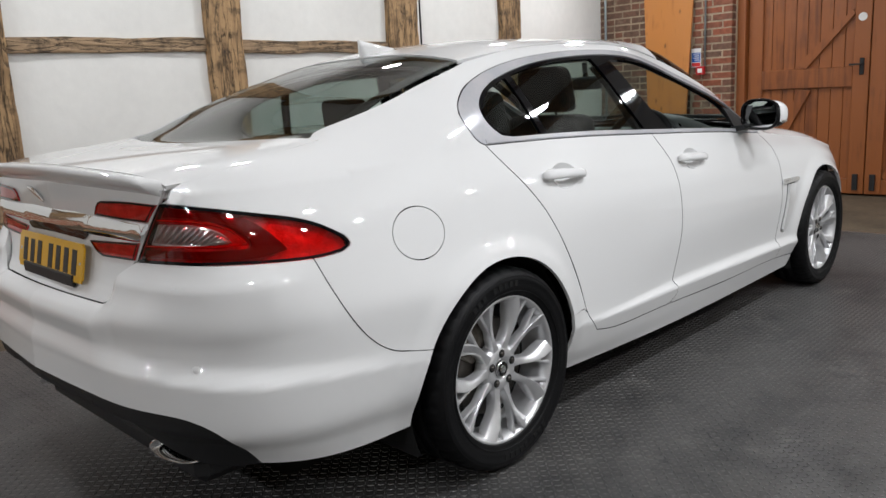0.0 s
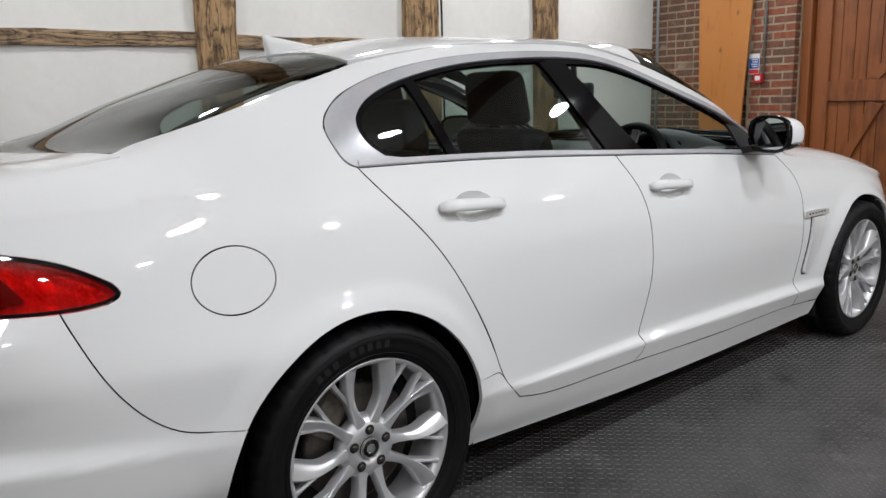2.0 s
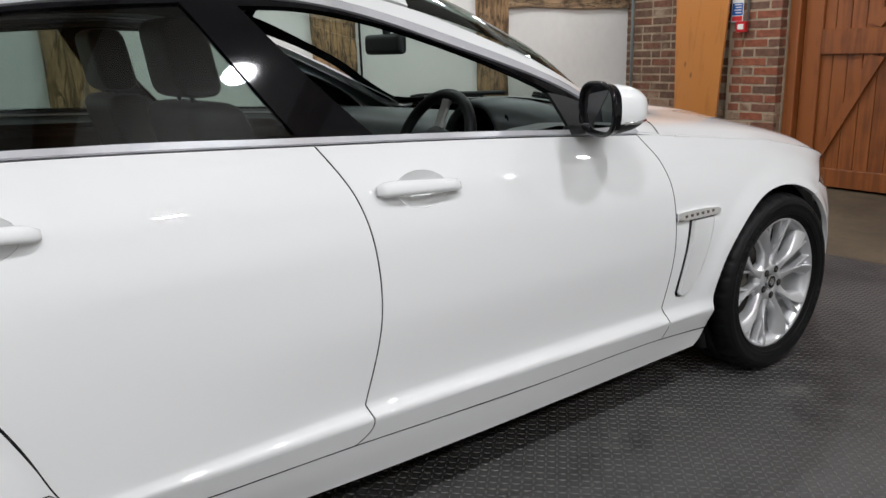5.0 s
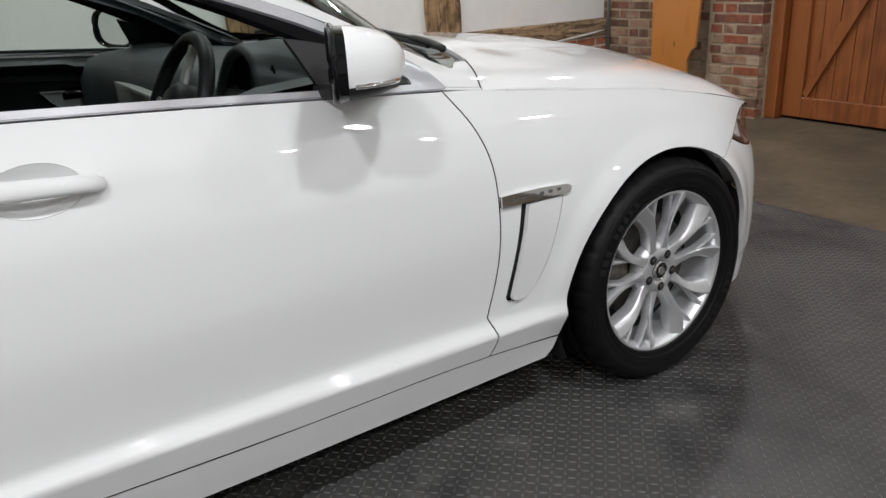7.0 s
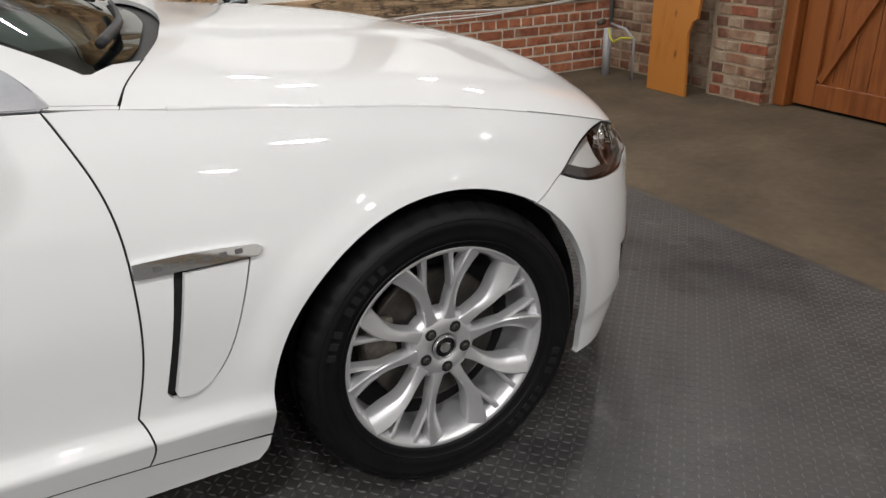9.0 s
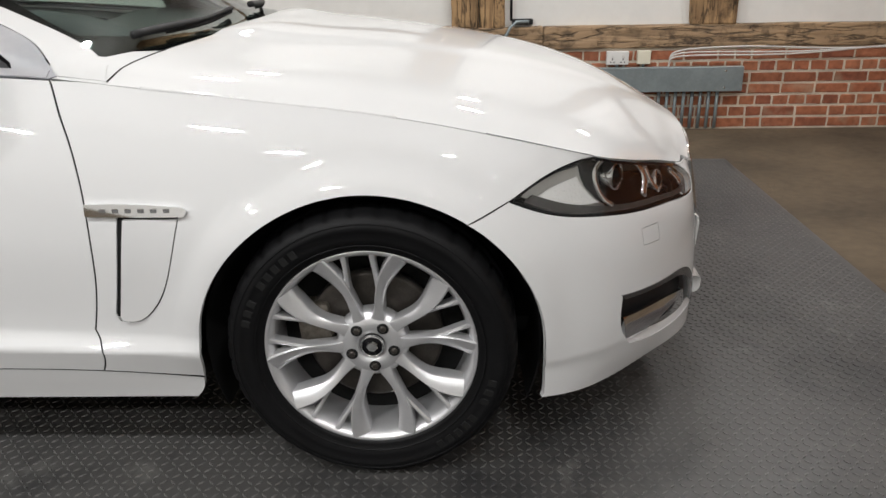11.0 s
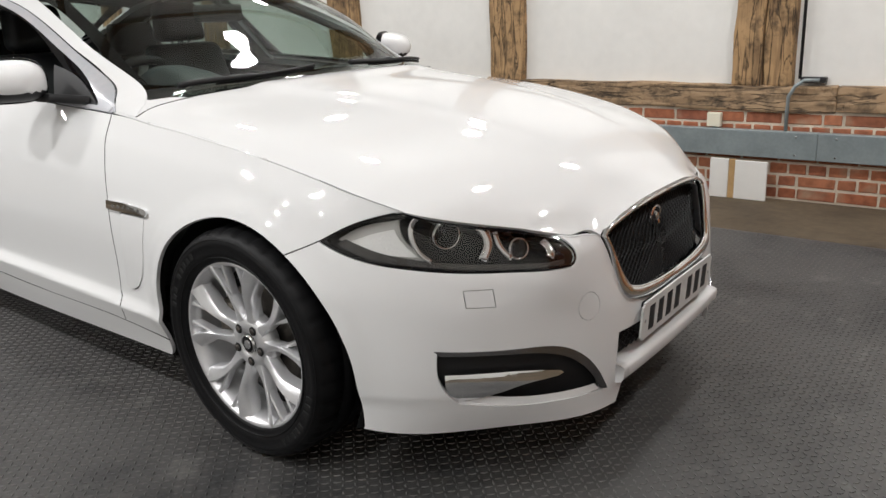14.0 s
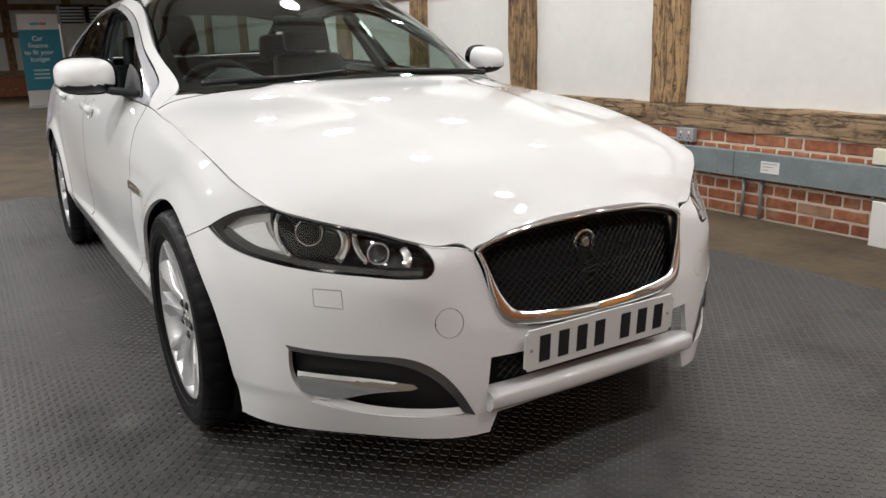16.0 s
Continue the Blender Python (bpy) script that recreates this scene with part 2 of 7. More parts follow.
def lathe_bm(profile, seg=48, axis="y", centre=(0, 0, 0)):
    """Turned shape: profile rows of (radius, along)."""
    bm = bmesh.new()
    rings = []
    for r, a in profile:
        ring = []
        for k in range(seg):
            w = 2 * math.pi * k / seg
            c, s = r * math.cos(w), r * math.sin(w)
            p = {"y": (c, a, s), "z": (c, s, a), "x": (a, c, s)}[axis]
            ring.append(bm.verts.new(Vector(p) + Vector(centre)))
        rings.append(ring)
    for A, B in zip(rings, rings[1:]):
        for k in range(seg):
            bm.faces.new((A[k], A[(k + 1) % seg], B[(k + 1) % seg], B[k]))
    bmesh.ops.recalc_face_normals(bm, faces=bm.faces)
    return bm


def empty(name, label, category, loc=(0, 0, 0), group="", kind=""):
    o = new(name)
    o.location = loc
    return tagged(o, label, category, group, kind)


# ---- hall ----
WALL_Y, END_X, REAR_X, RIGHT_Y = 2.90, 6.50, -23.5, -6.5
floor = obj("floor", bm_mesh("floor", box_bm(REAR_X - 0.3, 9.0, RIGHT_Y - 0.3, WALL_Y + 0.3, -0.3, 0.0), CONCRETE))
tagged(floor, "worn brown concrete floor of the old barn", "floor", kind="structure")
ceiling = obj("ceiling", bm_mesh("ceiling", box_bm(REAR_X - 0.3, 9.0, RIGHT_Y - 0.3, WALL_Y + 0.3, CEIL, CEIL + 0.2), PLASTER))
tagged(ceiling, "white boarded barn ceiling", "ceiling", kind="structure")
wall_left = obj("wall_left", bm_mesh("wall_left", box_bm(REAR_X, END_X + 0.4, WALL_Y + 0.035, WALL_Y + 0.3, 0.60, CEIL, jitter=0.004), PLASTER))
tagged(wall_left, "white plaster infill of the timber framed wall", "wall", kind="structure")
wall_right = obj("wall_right", bm_mesh("wall_right", box_bm(REAR_X, 9.0, RIGHT_Y - 0.25, RIGHT_Y, 0.0, CEIL), PLASTER))
tagged(wall_right, "plain white plaster wall", "wall", kind="structure")
wall_rear = obj("wall_rear", bm_mesh("wall_rear", box_bm(REAR_X - 0.25, REAR_X, RIGHT_Y, WALL_Y + 0.3, 0.0, CEIL), PLASTER))
tagged(wall_rear, "white plaster gable wall between timbers", "wall", kind="structure")
brick_base = obj("brick_plinth", bm_mesh("brick_plinth", box_bm(REAR_X, END_X + 0.3, WALL_Y - 0.012, WALL_Y + 0.25, 0.0, 0.56), MORTAR))
tagged(brick_base, "red brick plinth with pale mortar under the timber sill", "wall", kind="structure")
wall_end = obj("wall_end", bm_mesh("wall_end", box_bm(END_X + 0.012, END_X + 0.5, 1.24, WALL_Y + 0.3, 0.0, CEIL), OLDMORTAR))
tagged(wall_end, "old brick end wall with worn whitewashed lower courses", "wall", kind="structure")
wall_end_over = obj("wall_door_side", bm_mesh("wall_door_side", box_bm(6.95, 7.2, RIGHT_Y, 1.3, 0.0, CEIL), PLASTER))
tagged(wall_end_over, "plain wall behind the barn door", "wall", kind="structure")


def beam(name, x0, x1, y0, y1, z0, z1, mat, label, jitter=0.012, cuts=14):
    o = obj(name, bm_mesh(name, box_bm(x0, x1, y0, y1, z0, z1, 0.012, 2, jitter, cuts), mat))
    return tagged(o, label, "timber beam", "timber frame", "structure")


for x0, x1 in ((3.01, 3.37), (1.20, 1.49), (-0.50, -0.17), (4.58, 4.88), (-2.3, -2.0), (-4.2, -3.88), (-6.2, -5.9), (-8.3, -8.0), (-10.4, -10.1), (-12.6, -12.2), (-14.8, -14.5), (-17, -16.7), (-19, -18.7), (-21, -20.7)):
    if x0 == 3.01:
        beam("post", 3.01, 3.19, WALL_Y - 0.03, WALL_Y + 0.1, 0.70, CEIL, OAK, "old oak post with worn split face on the sill beam", 0.02, 24)
        beam("post", 3.195, 3.37, WALL_Y - 0.02, WALL_Y + 0.1, 0.70, CEIL, OAK, "old oak post with worn split face on the sill beam", 0.02, 24)
    else:
        beam("post", x0, x1, WALL_Y - 0.03, WALL_Y + 0.1, 0.70, CEIL, OAK, "old oak post with worn split face on the sill beam", 0.02, 24)
for x0, x1, z0, z1 in ((1.49, 3.01, 1.62, 1.72), (-0.17, 1.20, 1.63, 1.73), (4.88, 6.5, 1.55, 1.70), (-2.0, -0.5, 1.63, 1.73), (-3.88, -2.3, 1.63, 1.73), (-5.9, -4.2, 1.63, 1.73)):
    beam("rail", x0, x1, WALL_Y + 0.005, WALL_Y + 0.1, z0, z1, OAKH, "weathered oak rail between two posts")
beam("sill_beam", 1.0, 3.62, WALL_Y - 0.03, WALL_Y + 0.12, 0.545, 0.705, OAKH, "gnarled oak sill beam on the brick plinth", 0.018, 30)
beam("sill_beam", 3.62, 6.5, WALL_Y - 0.03, WALL_Y + 0.12, 0.55, 0.70, OAKH, "sawn oak sill beam on the brick plinth", 0.006, 20)
beam("sill_beam", REAR_X, 1.0, WALL_Y - 0.03, WALL_Y + 0.12, 0.55, 0.71, OAKH, "old oak sill beam on the brick plinth", 0.012, 60)
for k in range(18):
    x = 6.0 - 1.65 * k
    beam("rafter", x, x + 0.16, RIGHT_Y, WALL_Y, CEIL - 0.2, CEIL - 0.003, OAK, "dark oak cross beam under the ceiling", 0.004, 6)


# ---- car body surface: guide lines from the tail round the flank to the nose ----
def spline(t, p, q):
    """Natural cubic spline through p at t, evaluated at q."""
    t, p, q = np.asarray(t, float), np.asarray(p, float), np.asarray(q, float)
    n = len(t)
    h = np.diff(t)
    A = np.eye(n)
    rhs = np.zeros((n, p.shape[1]))
    for i in range(1, n - 1):
        A[i, i - 1], A[i, i], A[i, i + 1] = h[i - 1], 2 * (h[i - 1] + h[i]), h[i]
        rhs[i] = 6 * ((p[i + 1] - p[i]) / h[i] - (p[i] - p[i - 1]) / h[i - 1])
    M = np.linalg.solve(A, rhs)
    k = np.clip(np.searchsorted(t, q, side="right") - 1, 0, n - 2)
    a, b, hh = (t[k + 1] - q)[:, None], (q - t[k])[:, None], h[k][:, None]
    return (M[k] * a ** 3 + M[k + 1] * b ** 3) / (6 * hh) + (p[k] / hh - M[k] * hh / 6) * a + (p[k + 1] / hh - M[k + 1] * hh / 6) * b


def pchip(t, p, q):
    """Monotone cubic through p at t, evaluated at q: no overshoot."""
    t, p, q = np.asarray(t, float), np.asarray(p, float), np.asarray(q, float)
    h = np.diff(t)[:, None]
    d = np.diff(p, axis=0) / h
    m = np.zeros_like(p)
    w1, w2 = 2 * h[1:] + h[:-1], h[1:] + 2 * h[:-1]
    same = d[1:] * d[:-1] > 0
    with np.errstate(divide="ignore", invalid="ignore"):
        m[1:-1] = np.where(same, (w1 + w2) / (w1 / d[:-1] + w2 / d[1:]), 0)
    m[0], m[-1] = d[0], d[-1]
    k = np.clip(np.searchsorted(t, q, side="right") - 1, 0, len(t) - 2)
    hh = h[k]
    s = ((q - t[k])[:, None]) / hh
    return p[k] * (1 + 2 * s) * (1 - s) ** 2 + m[k] * hh * s * (1 - s) ** 2 + p[k + 1] * s * s * (3 - 2 * s) + m[k + 1] * hh * s * s * (s - 1)


FLANK = [
    # each guide line: x along, half width, height, from the middle of the tail to the middle of the nose
    ((-1.06, -1.05, -1.0, -0.87, -0.7, -0.4, 0, 0.4, 1.1, 1.8, 2.3, 2.6, 2.91, 3.22, 3.45, 3.62, 3.765, 3.788, 3.795),
     (0, .35, .62, .77, .845, .865, .85, .84, .84, .84, .84, .85, .86, .85, .755, .59, .40, .31, 0),
     (.42, .41, .39, .36, .34, .32, .25, .21, .18, .175, .18, .185, .18, .18, .175, .18, .18, .19, .19)),
    ((-1.125, -1.10, -1.035, -.905, -.7, -.4, 0, .4, 1.1, 1.8, 2.3, 2.6, 2.91, 3.22, 3.48, 3.64, 3.768, 3.791, 3.798),
     (0, .36, .65, .80, .875, .895, .89, .875, .87, .865, .865, .87, .88, .86, .755, .60, .40, .31, 0),
     (.46, .45, .43, .42, .41, .40, .35, .29, .27, .255, .26, .26, .26, .26, .255, .25, .25, .25, .25)),
    ((-1.12, -1.10, -1.045, -.915, -.7, -.4, 0, .4, 1.1, 1.8, 2.3, 2.6, 2.91, 3.22, 3.49, 3.65, 3.770, 3.793, 3.800),
     (0, .36, .66, .815, .89, .912, .91, .905, .90, .895, .893, .895, .895, .868, .76, .605, .40, .31, 0),
     (.59, .585, .575, .55, .53, .495, .44, .39, .372, .355, .342, .335, .33, .295, .295, .30, .30, .30, .30)),
    ((-1.09, -1.075, -1.02, -.892, -.69, -.38, 0, .4, 1.1, 1.8, 2.3, 2.6, 2.91, 3.22, 3.5, 3.648, 3.768, 3.791, 3.798),
     (0, .36, .645, .795, .876, .912, .916, .903, .876, .870, .871, .888, .90, .873, .757, .605, .40, .31, 0),
     (.645, .64, .625, .60, .575, .54, .48, .42, .404, .397, .386, .382, .378, .355, .36, .36, .36, .36, .36)),
    ((-1.085, -1.07, -1.02, -.905, -.7, -.35, 0, .4, 1.1, 1.8, 2.3, 2.6, 2.91, 3.22, 3.51, 3.65, 3.762, 3.784, 3.791),
     (0, .36, .65, .80, .88, .918, .92, .90, .892, .889, .886, .895, .907, .875, .745, .595, .40, .31, 0),
     (.70, .70, .70, .69, .68, .66, .64, .62, .62, .61, .60, .58, .56, .53, .50, .48, .46, .45, .45)),
    ((-1.03, -1.02, -.983, -.90, -.7, -.35, 0, .4, 1.1, 1.8, 2.3, 2.6, 2.91, 3.22, 3.52, 3.65, 3.748, 3.776, 3.784),
     (0, .36, .64, .775, .86, .885, .893, .89, .885, .882, .875, .872, .875, .86, .72, .585, .39, .2, 0),
     (.78, .78, .79, .80, .80, .80, .80, .79, .78, .77, .75, .73, .70, .655, .585, .57, .56, .555, .555)),
    ((-1.005, -.995, -.965, -.893, -.7, -.35, 0, .4, 1.1, 1.8, 2.3, 2.6, 2.91, 3.22, 3.50, 3.63, 3.735, 3.758, 3.764),
     (0, .36, .63, .745, .82, .848, .86, .866, .863, .858, .84, .83, .835, .83, .705, .575, .385, .2, 0),
     (.90, .905, .92, .93, .93, .93, .93, .91, .89, .88, .86, .84, .81, .745, .655, .635, .625, .62, .62)),
    ((-1.015, -.998, -.962, -.878, -.7, -.35, 0, .4, 1.1, 1.8, 2.3, 2.63, 2.91, 3.22, 3.42, 3.6, 3.72, 3.75, 3.755),
     (0, .36, .62, .70, .755, .785, .80, .805, .808, .803, .775, .775, .787, .786, .752, .56, .372, .2, 0),
     (1.06, 1.06, 1.05, 1.03, 1.03, 1.045, 1.055, 1.045, 1.02, .985, .943, .905, .872, .814, .762, .699, .660, .716, .724)),
]
TOP = [
    # each station: x, half width and height of six lines from the belt to the middle
    ((-.958, -.967, -.983, -.995, -1.02, -1.03), (.66, .62, .55, .45, .25, 0), (1.045, 1.055, 1.075, 1.085, 1.095, 1.10)),
    ((-.75, -.76, -.77, -.78, -.79, -.8), (.745, .70, .62, .50, .27, 0), (1.028, 1.07, 1.10, 1.11, 1.115, 1.115)),
    ((-.42, -.43, -.46, -.50, -.57, -.60), (.78, .72, .62, .50, .27, 0), (1.042, 1.09, 1.13, 1.135, 1.13, 1.125)),
    ((-.10, -.10, -.13, -.16, -.20, -.22), (.797, .745, .625, .50, .27, 0), (1.053, 1.15, 1.24, 1.255, 1.265, 1.27)),
    ((.15, .17, .19, .20, .20, .20), (.802, .735, .62, .50, .27, 0), (1.053, 1.20, 1.325, 1.36, 1.385, 1.39)),
    ((.6, .6, .6, .6, .6, .6), (.806, .73, .625, .50, .27, 0), (1.04, 1.21, 1.375, 1.42, 1.445, 1.45)),
    ((1.1, 1.1, 1.1, 1.1, 1.1, 1.1), (.808, .73, .62, .50, .27, 0), (1.02, 1.20, 1.385, 1.43, 1.455, 1.465)),
    ((1.5, 1.5, 1.5, 1.5, 1.52, 1.55), (.806, .74, .635, .53, .27, 0), (1.0, 1.15, 1.30, 1.40, 1.435, 1.445)),
    ((1.9, 1.9, 1.9, 1.95, 2.02, 2.05), (.798, .755, .685, .58, .30, 0), (.978, 1.08, 1.165, 1.23, 1.27, 1.28)),
    ((2.28, 2.29, 2.30, 2.36, 2.45, 2.48), (.777, .755, .71, .60, .30, 0), (.945, .965, .985, 1.0, 1.01, 1.015)),
    ((2.40, 2.42, 2.46, 2.50, 2.55, 2.56), (.771, .74, .68, .56, .30, 0), (.932, .945, .965, .985, 1.01, 1.012)),
    ((2.63, 2.64, 2.65, 2.66, 2.67, 2.68), (.775, .74, .66, .52, .28, 0), (.905, .925, .95, .968, .995, 1.0)),
    ((2.91, 2.92, 2.93, 2.94, 2.95, 2.96), (.787, .745, .66, .50, .27, 0), (.872, .893, .92, .942, .965, .975)),
    ((3.22, 3.23, 3.24, 3.25, 3.26, 3.26), (.787, .74, .64, .47, .25, 0), (.81, .835, .865, .89, .915, .92)),
    ((3.42, 3.44, 3.46, 3.48, 3.49, 3.5), (.752, .69, .58, .42, .22, 0), (.756, .777, .803, .83, .85, .855)),
    ((3.6, 3.61, 3.62, 3.63, 3.64, 3.64), (.56, .52, .44, .32, .17, 0), (.692, .712, .738, .762, .780, .785)),
    ((3.72, 3.725, 3.73, 3.735, 3.74, 3.745), (.372, .335, .27, .19, .10, 0), (.660, .675, .698, .714, .722, .724)),
    ((3.737, 3.744, 3.752, 3.759, 3.764, 3.767), (.364, .328, .265, .187, .099, 0), (.651, .664, .685, .700, .708, .710)),
]


LOW = FLANK[0]
FLANK.insert(0, (tuple(x * 0.97 + 0.04 for x in LOW[0]), tuple(h * 0.96 for h in LOW[1]), tuple(z - 0.12 for z in LOW[2])))


def flank_grid(nu=260, nv=150):
    P = np.array([np.array(l).T for l in FLANK])            # line, station, xyz
    mid = P[5]
    t = np.r_[0, np.cumsum(np.linalg.norm(np.diff(mid, axis=0), axis=1))]
    q = np.linspace(0, t[-1], nu)
    rows = np.array([spline(t, l, q) for l in P[:-1]] + [pchip(t, P[-1], q)])
    tv = np.array([-1.1, 0, 0.8, 1.5, 2.0, 3.2, 4.5, 5.7, 6.9])
    # two sheets that meet in the crease over the sills and bumpers
    flat = rows.reshape(len(P), -1)
    lo, hi = np.linspace(tv[0], tv[3], nv // 3), np.linspace(tv[3], tv[-1], nv - nv // 3)
    G = np.concatenate([pchip(tv[:4], flat[:4], lo), pchip(tv[3:], flat[3:], hi)[1:]]).reshape(-1, nu, 3)
    return G.transpose(1, 0, 2)


def top_grid(nu=300, nv=50):
    P = np.array([np.array(s).T for s in TOP])               # station, line, xyz
    mid = P[:, 3]
    t = np.r_[0, np.cumsum(np.linalg.norm(np.diff(mid, axis=0), axis=1))]
    q = np.linspace(0, t[-1], nu)
    rows = pchip(t, P.reshape(len(P), -1), q).reshape(nu, P.shape[1], 3)
    tv = np.array([0, 1.0, 2.0, 2.8, 4.2, 5.6])
    qv = np.linspace(0, tv[-1], nv)
    # mirrored past the middle, so that the crown is level there
    R2 = np.concatenate([rows, rows[:, -2::-1] * np.array([1, -1, 1])], 1)
    t2 = np.r_[tv, 2 * tv[-1] - tv[-2::-1]]
    G = spline(t2, R2.transpose(1, 0, 2).reshape(len(t2), -1), qv).reshape(nv, nu, 3)
    return G.transpose(1, 0, 2)


def grid_mesh(G):
    nu, nv = G.shape[:2]
    V = G.reshape(-1, 3)
    i, j = np.meshgrid(np.arange(nu - 1), np.arange(nv - 1), indexing="ij")
    a = (i * nv + j).ravel()
    F = np.stack([a, a + nv, a + nv + 1, a + 1], 1)
    return V, F


FG, TG = flank_grid(), top_grid()
# the top sheet's edge is drawn onto the flank's upper line, so that both meet
L7 = FG[:, -1]
along = np.argsort(L7[:, 0])
for row in TG:
    if -0.9 < row[0, 0] < 3.715:
        goal = np.array([np.interp(row[0, 0], L7[along, 0], L7[along, k]) for k in (1, 2)])
        row[:, 1:] += (goal - row[0, 1:]) * min(1.0, max(0.0, (3.715 - row[0, 0]) / 0.02)) * np.clip(1 - np.arange(len(row)) / 14.0, 0, 1)[:, None] ** 2


def shoulder(x, drop=0.0):
    """The flank's upper line at x, lowered by drop."""
    return (x, float(np.interp(x, L7[along, 0], L7[along, 1])), float(np.interp(x, L7[along, 0], L7[along, 2])) - drop)

from mathutils.bvhtree import BVHTree
from mathutils.geometry import delaunay_2d_cdt


def shell_tables():
    """The whole skin, both sides, as triangles with smooth normals."""
    Vs, Ns, Ts, base = [], [], [], 0
    for G in (FG, TG):
        du, dv = np.gradient(G, axis=0), np.gradient(G, axis=1)
        N = np.cross(du, dv)
        N /= np.maximum(np.linalg.norm(N, axis=2, keepdims=True), 1e-9)
        V, F = grid_mesh(G)
        N = N.reshape(-1, 3)
        out = V - np.array([1.3, 0, 0.6])
        if (N * out).sum() < 0:
            N = -N
        T = np.concatenate([F[:, [0, 1, 2]], F[:, [0, 2, 3]]])
        for s in (1, -1):
            Vs.append(V * [1, s, 1])
            Ns.append(N * [1, s, 1])
            Ts.append(T + base)
            base += len(V)
    # a hidden lap under the shoulder line, so that no seam stays open
    E = TG[:, 0]
    for s in (1, -1):
        V = np.concatenate([E, E + [0, -0.01, -0.05]]) * [1, s, 1]
        n = len(E)
        i = np.arange(n - 1)
        Vs.append(V)
        Ns.append(np.tile([0, s * 0.9, 0.43], (2 * n, 1)))
        Ts.append(np.concatenate([np.stack([i, i + 1, i + n], 1), np.stack([i + 1, i + n + 1, i + n], 1)]) + base)
        base += 2 * n
    return np.concatenate(Vs), np.concatenate(Ns), np.concatenate(Ts)


SV, SN, ST = shell_tables()
SKIN = BVHTree.FromPolygons([tuple(v) for v in SV], [tuple(map(int, t)) for t in ST])
CENTRE = {"nose": 2.7, "tail": -0.3}


def flat_of(mode, p):
    """The plane coordinates of a point in a projection."""
    if mode == "side":
        return (p[0], p[2]) if len(p) == 3 else p
    if mode == "top":
        return p[:2]
    s = 1 if mode == "nose" else -1
    return math.atan2(p[1], s * (p[0] - CENTRE[mode])), p[2]


def cast(mode, a, b):
    """The skin's place and smooth normal under plane coordinates."""
    if mode == "side":
        o, d = Vector((a, 3.0, b)), Vector((0, -1, 0))
    elif mode == "top":
        o, d = Vector((a, b, 3.0)), Vector((0, 0, -1))
    else:
        s = 1 if mode == "nose" else -1
        w = Vector((s * math.cos(a), math.sin(a), 0))
        o, d = Vector((CENTRE[mode], 0, b)) + w * 3.0, -w
    loc, nor, k, dist = SKIN.ray_cast(o, d)
    if loc is None or (dist > 3.0 and mode == 'side') or (dist > 2.95 and mode in CENTRE) or (mode == 'top' and loc.z < 0.6) or (mode == 'nose' and b > 0.5 and loc.x < 3.66 and abs(loc.y) < 0.40):
        g = o + d * (2.15 if mode == "side" else 1.93 if mode in CENTRE else 2.28)
        loc, nor, k, dist = SKIN.find_nearest(g)
    t = ST[k]
    A, B, C = SV[t]
    P = np.array(loc)
    e1, e2, e3 = B - A, C - A, P - A
    d11, d12, d22, d31, d32 = e1 @ e1, e1 @ e2, e2 @ e2, e3 @ e1, e3 @ e2
    den = d11 * d22 - d12 * d12
    v, w = ((d22 * d31 - d12 * d32) / den, (d11 * d32 - d12 * d31) / den) if abs(den) > 1e-14 else (0.3, 0.3)
    n = SN[t[0]] * (1 - v - w) + SN[t[1]] * v + SN[t[2]] * w
    return P, n / max(np.linalg.norm(n), 1e-9)


def outline(mode, segs, step):
    """A closed polygon from smooth segments that meet in corners."""
    out = []
    for seg in segs:
        p = np.array([flat_of(mode, q) for q in seg], float)
        d = np.r_[0, np.cumsum(np.linalg.norm(np.diff(p, axis=0), axis=1))]
        n = max(2, int(round(d[-1] / step)) + 1)
        q = np.linspace(0, d[-1], n)
        c = spline(d, p, q) if len(p) > 2 else p[0] + (p[1] - p[0]) * (q / d[-1])[:, None]
        if out and np.linalg.norm(out[-1] - c[0]) < 1e-6:
            c = c[1:]
        out.extend(c)
    if np.linalg.norm(out[0] - out[-1]) < 1e-6:
        out = out[:-1]
    return np.array(out)


def inset(poly, g):
    """Moves a polygon's edge inwards by g."""
    a, c = np.roll(poly, 1, 0), np.roll(poly, -1, 0)
    t = c - a
    t /= np.maximum(np.linalg.norm(t, axis=1, keepdims=True), 1e-9)
    area = 0.5 * np.sum(poly[:, 0] * c[:, 1] - c[:, 0] * poly[:, 1])
    n = np.stack([-t[:, 1], t[:, 0]], 1) * (1 if area > 0 else -1)
    return poly + n * g


def inside(poly, pts):
    x, y = pts[:, 0], pts[:, 1]
    hit = np.zeros(len(pts), bool)
    px, py = poly[:, 0], poly[:, 1]
    qx, qy = np.roll(px, -1), np.roll(py, -1)
    for a, b, c, d in zip(px, py, qx, qy):
        if b != d:
            hit ^= ((b > y) != (d > y)) & (x < (c - a) * (y - b) / (d - b) + a)
    return hit


def away(poly, pts, r):
    return np.min(((pts[:, None] - poly[None]) ** 2).sum(2), 1) > r * r


def mean_normals(P, tris):
    """Vertex normals of a triangle sheet."""
    fn = np.cross(P[tris[:, 1]] - P[tris[:, 0]], P[tris[:, 2]] - P[tris[:, 0]])
    out = np.zeros_like(P)
    for k in range(3):
        np.add.at(out, tris[:, k], fn)
    return out / np.maximum(np.linalg.norm(out, axis=1, keepdims=True), 1e-12)


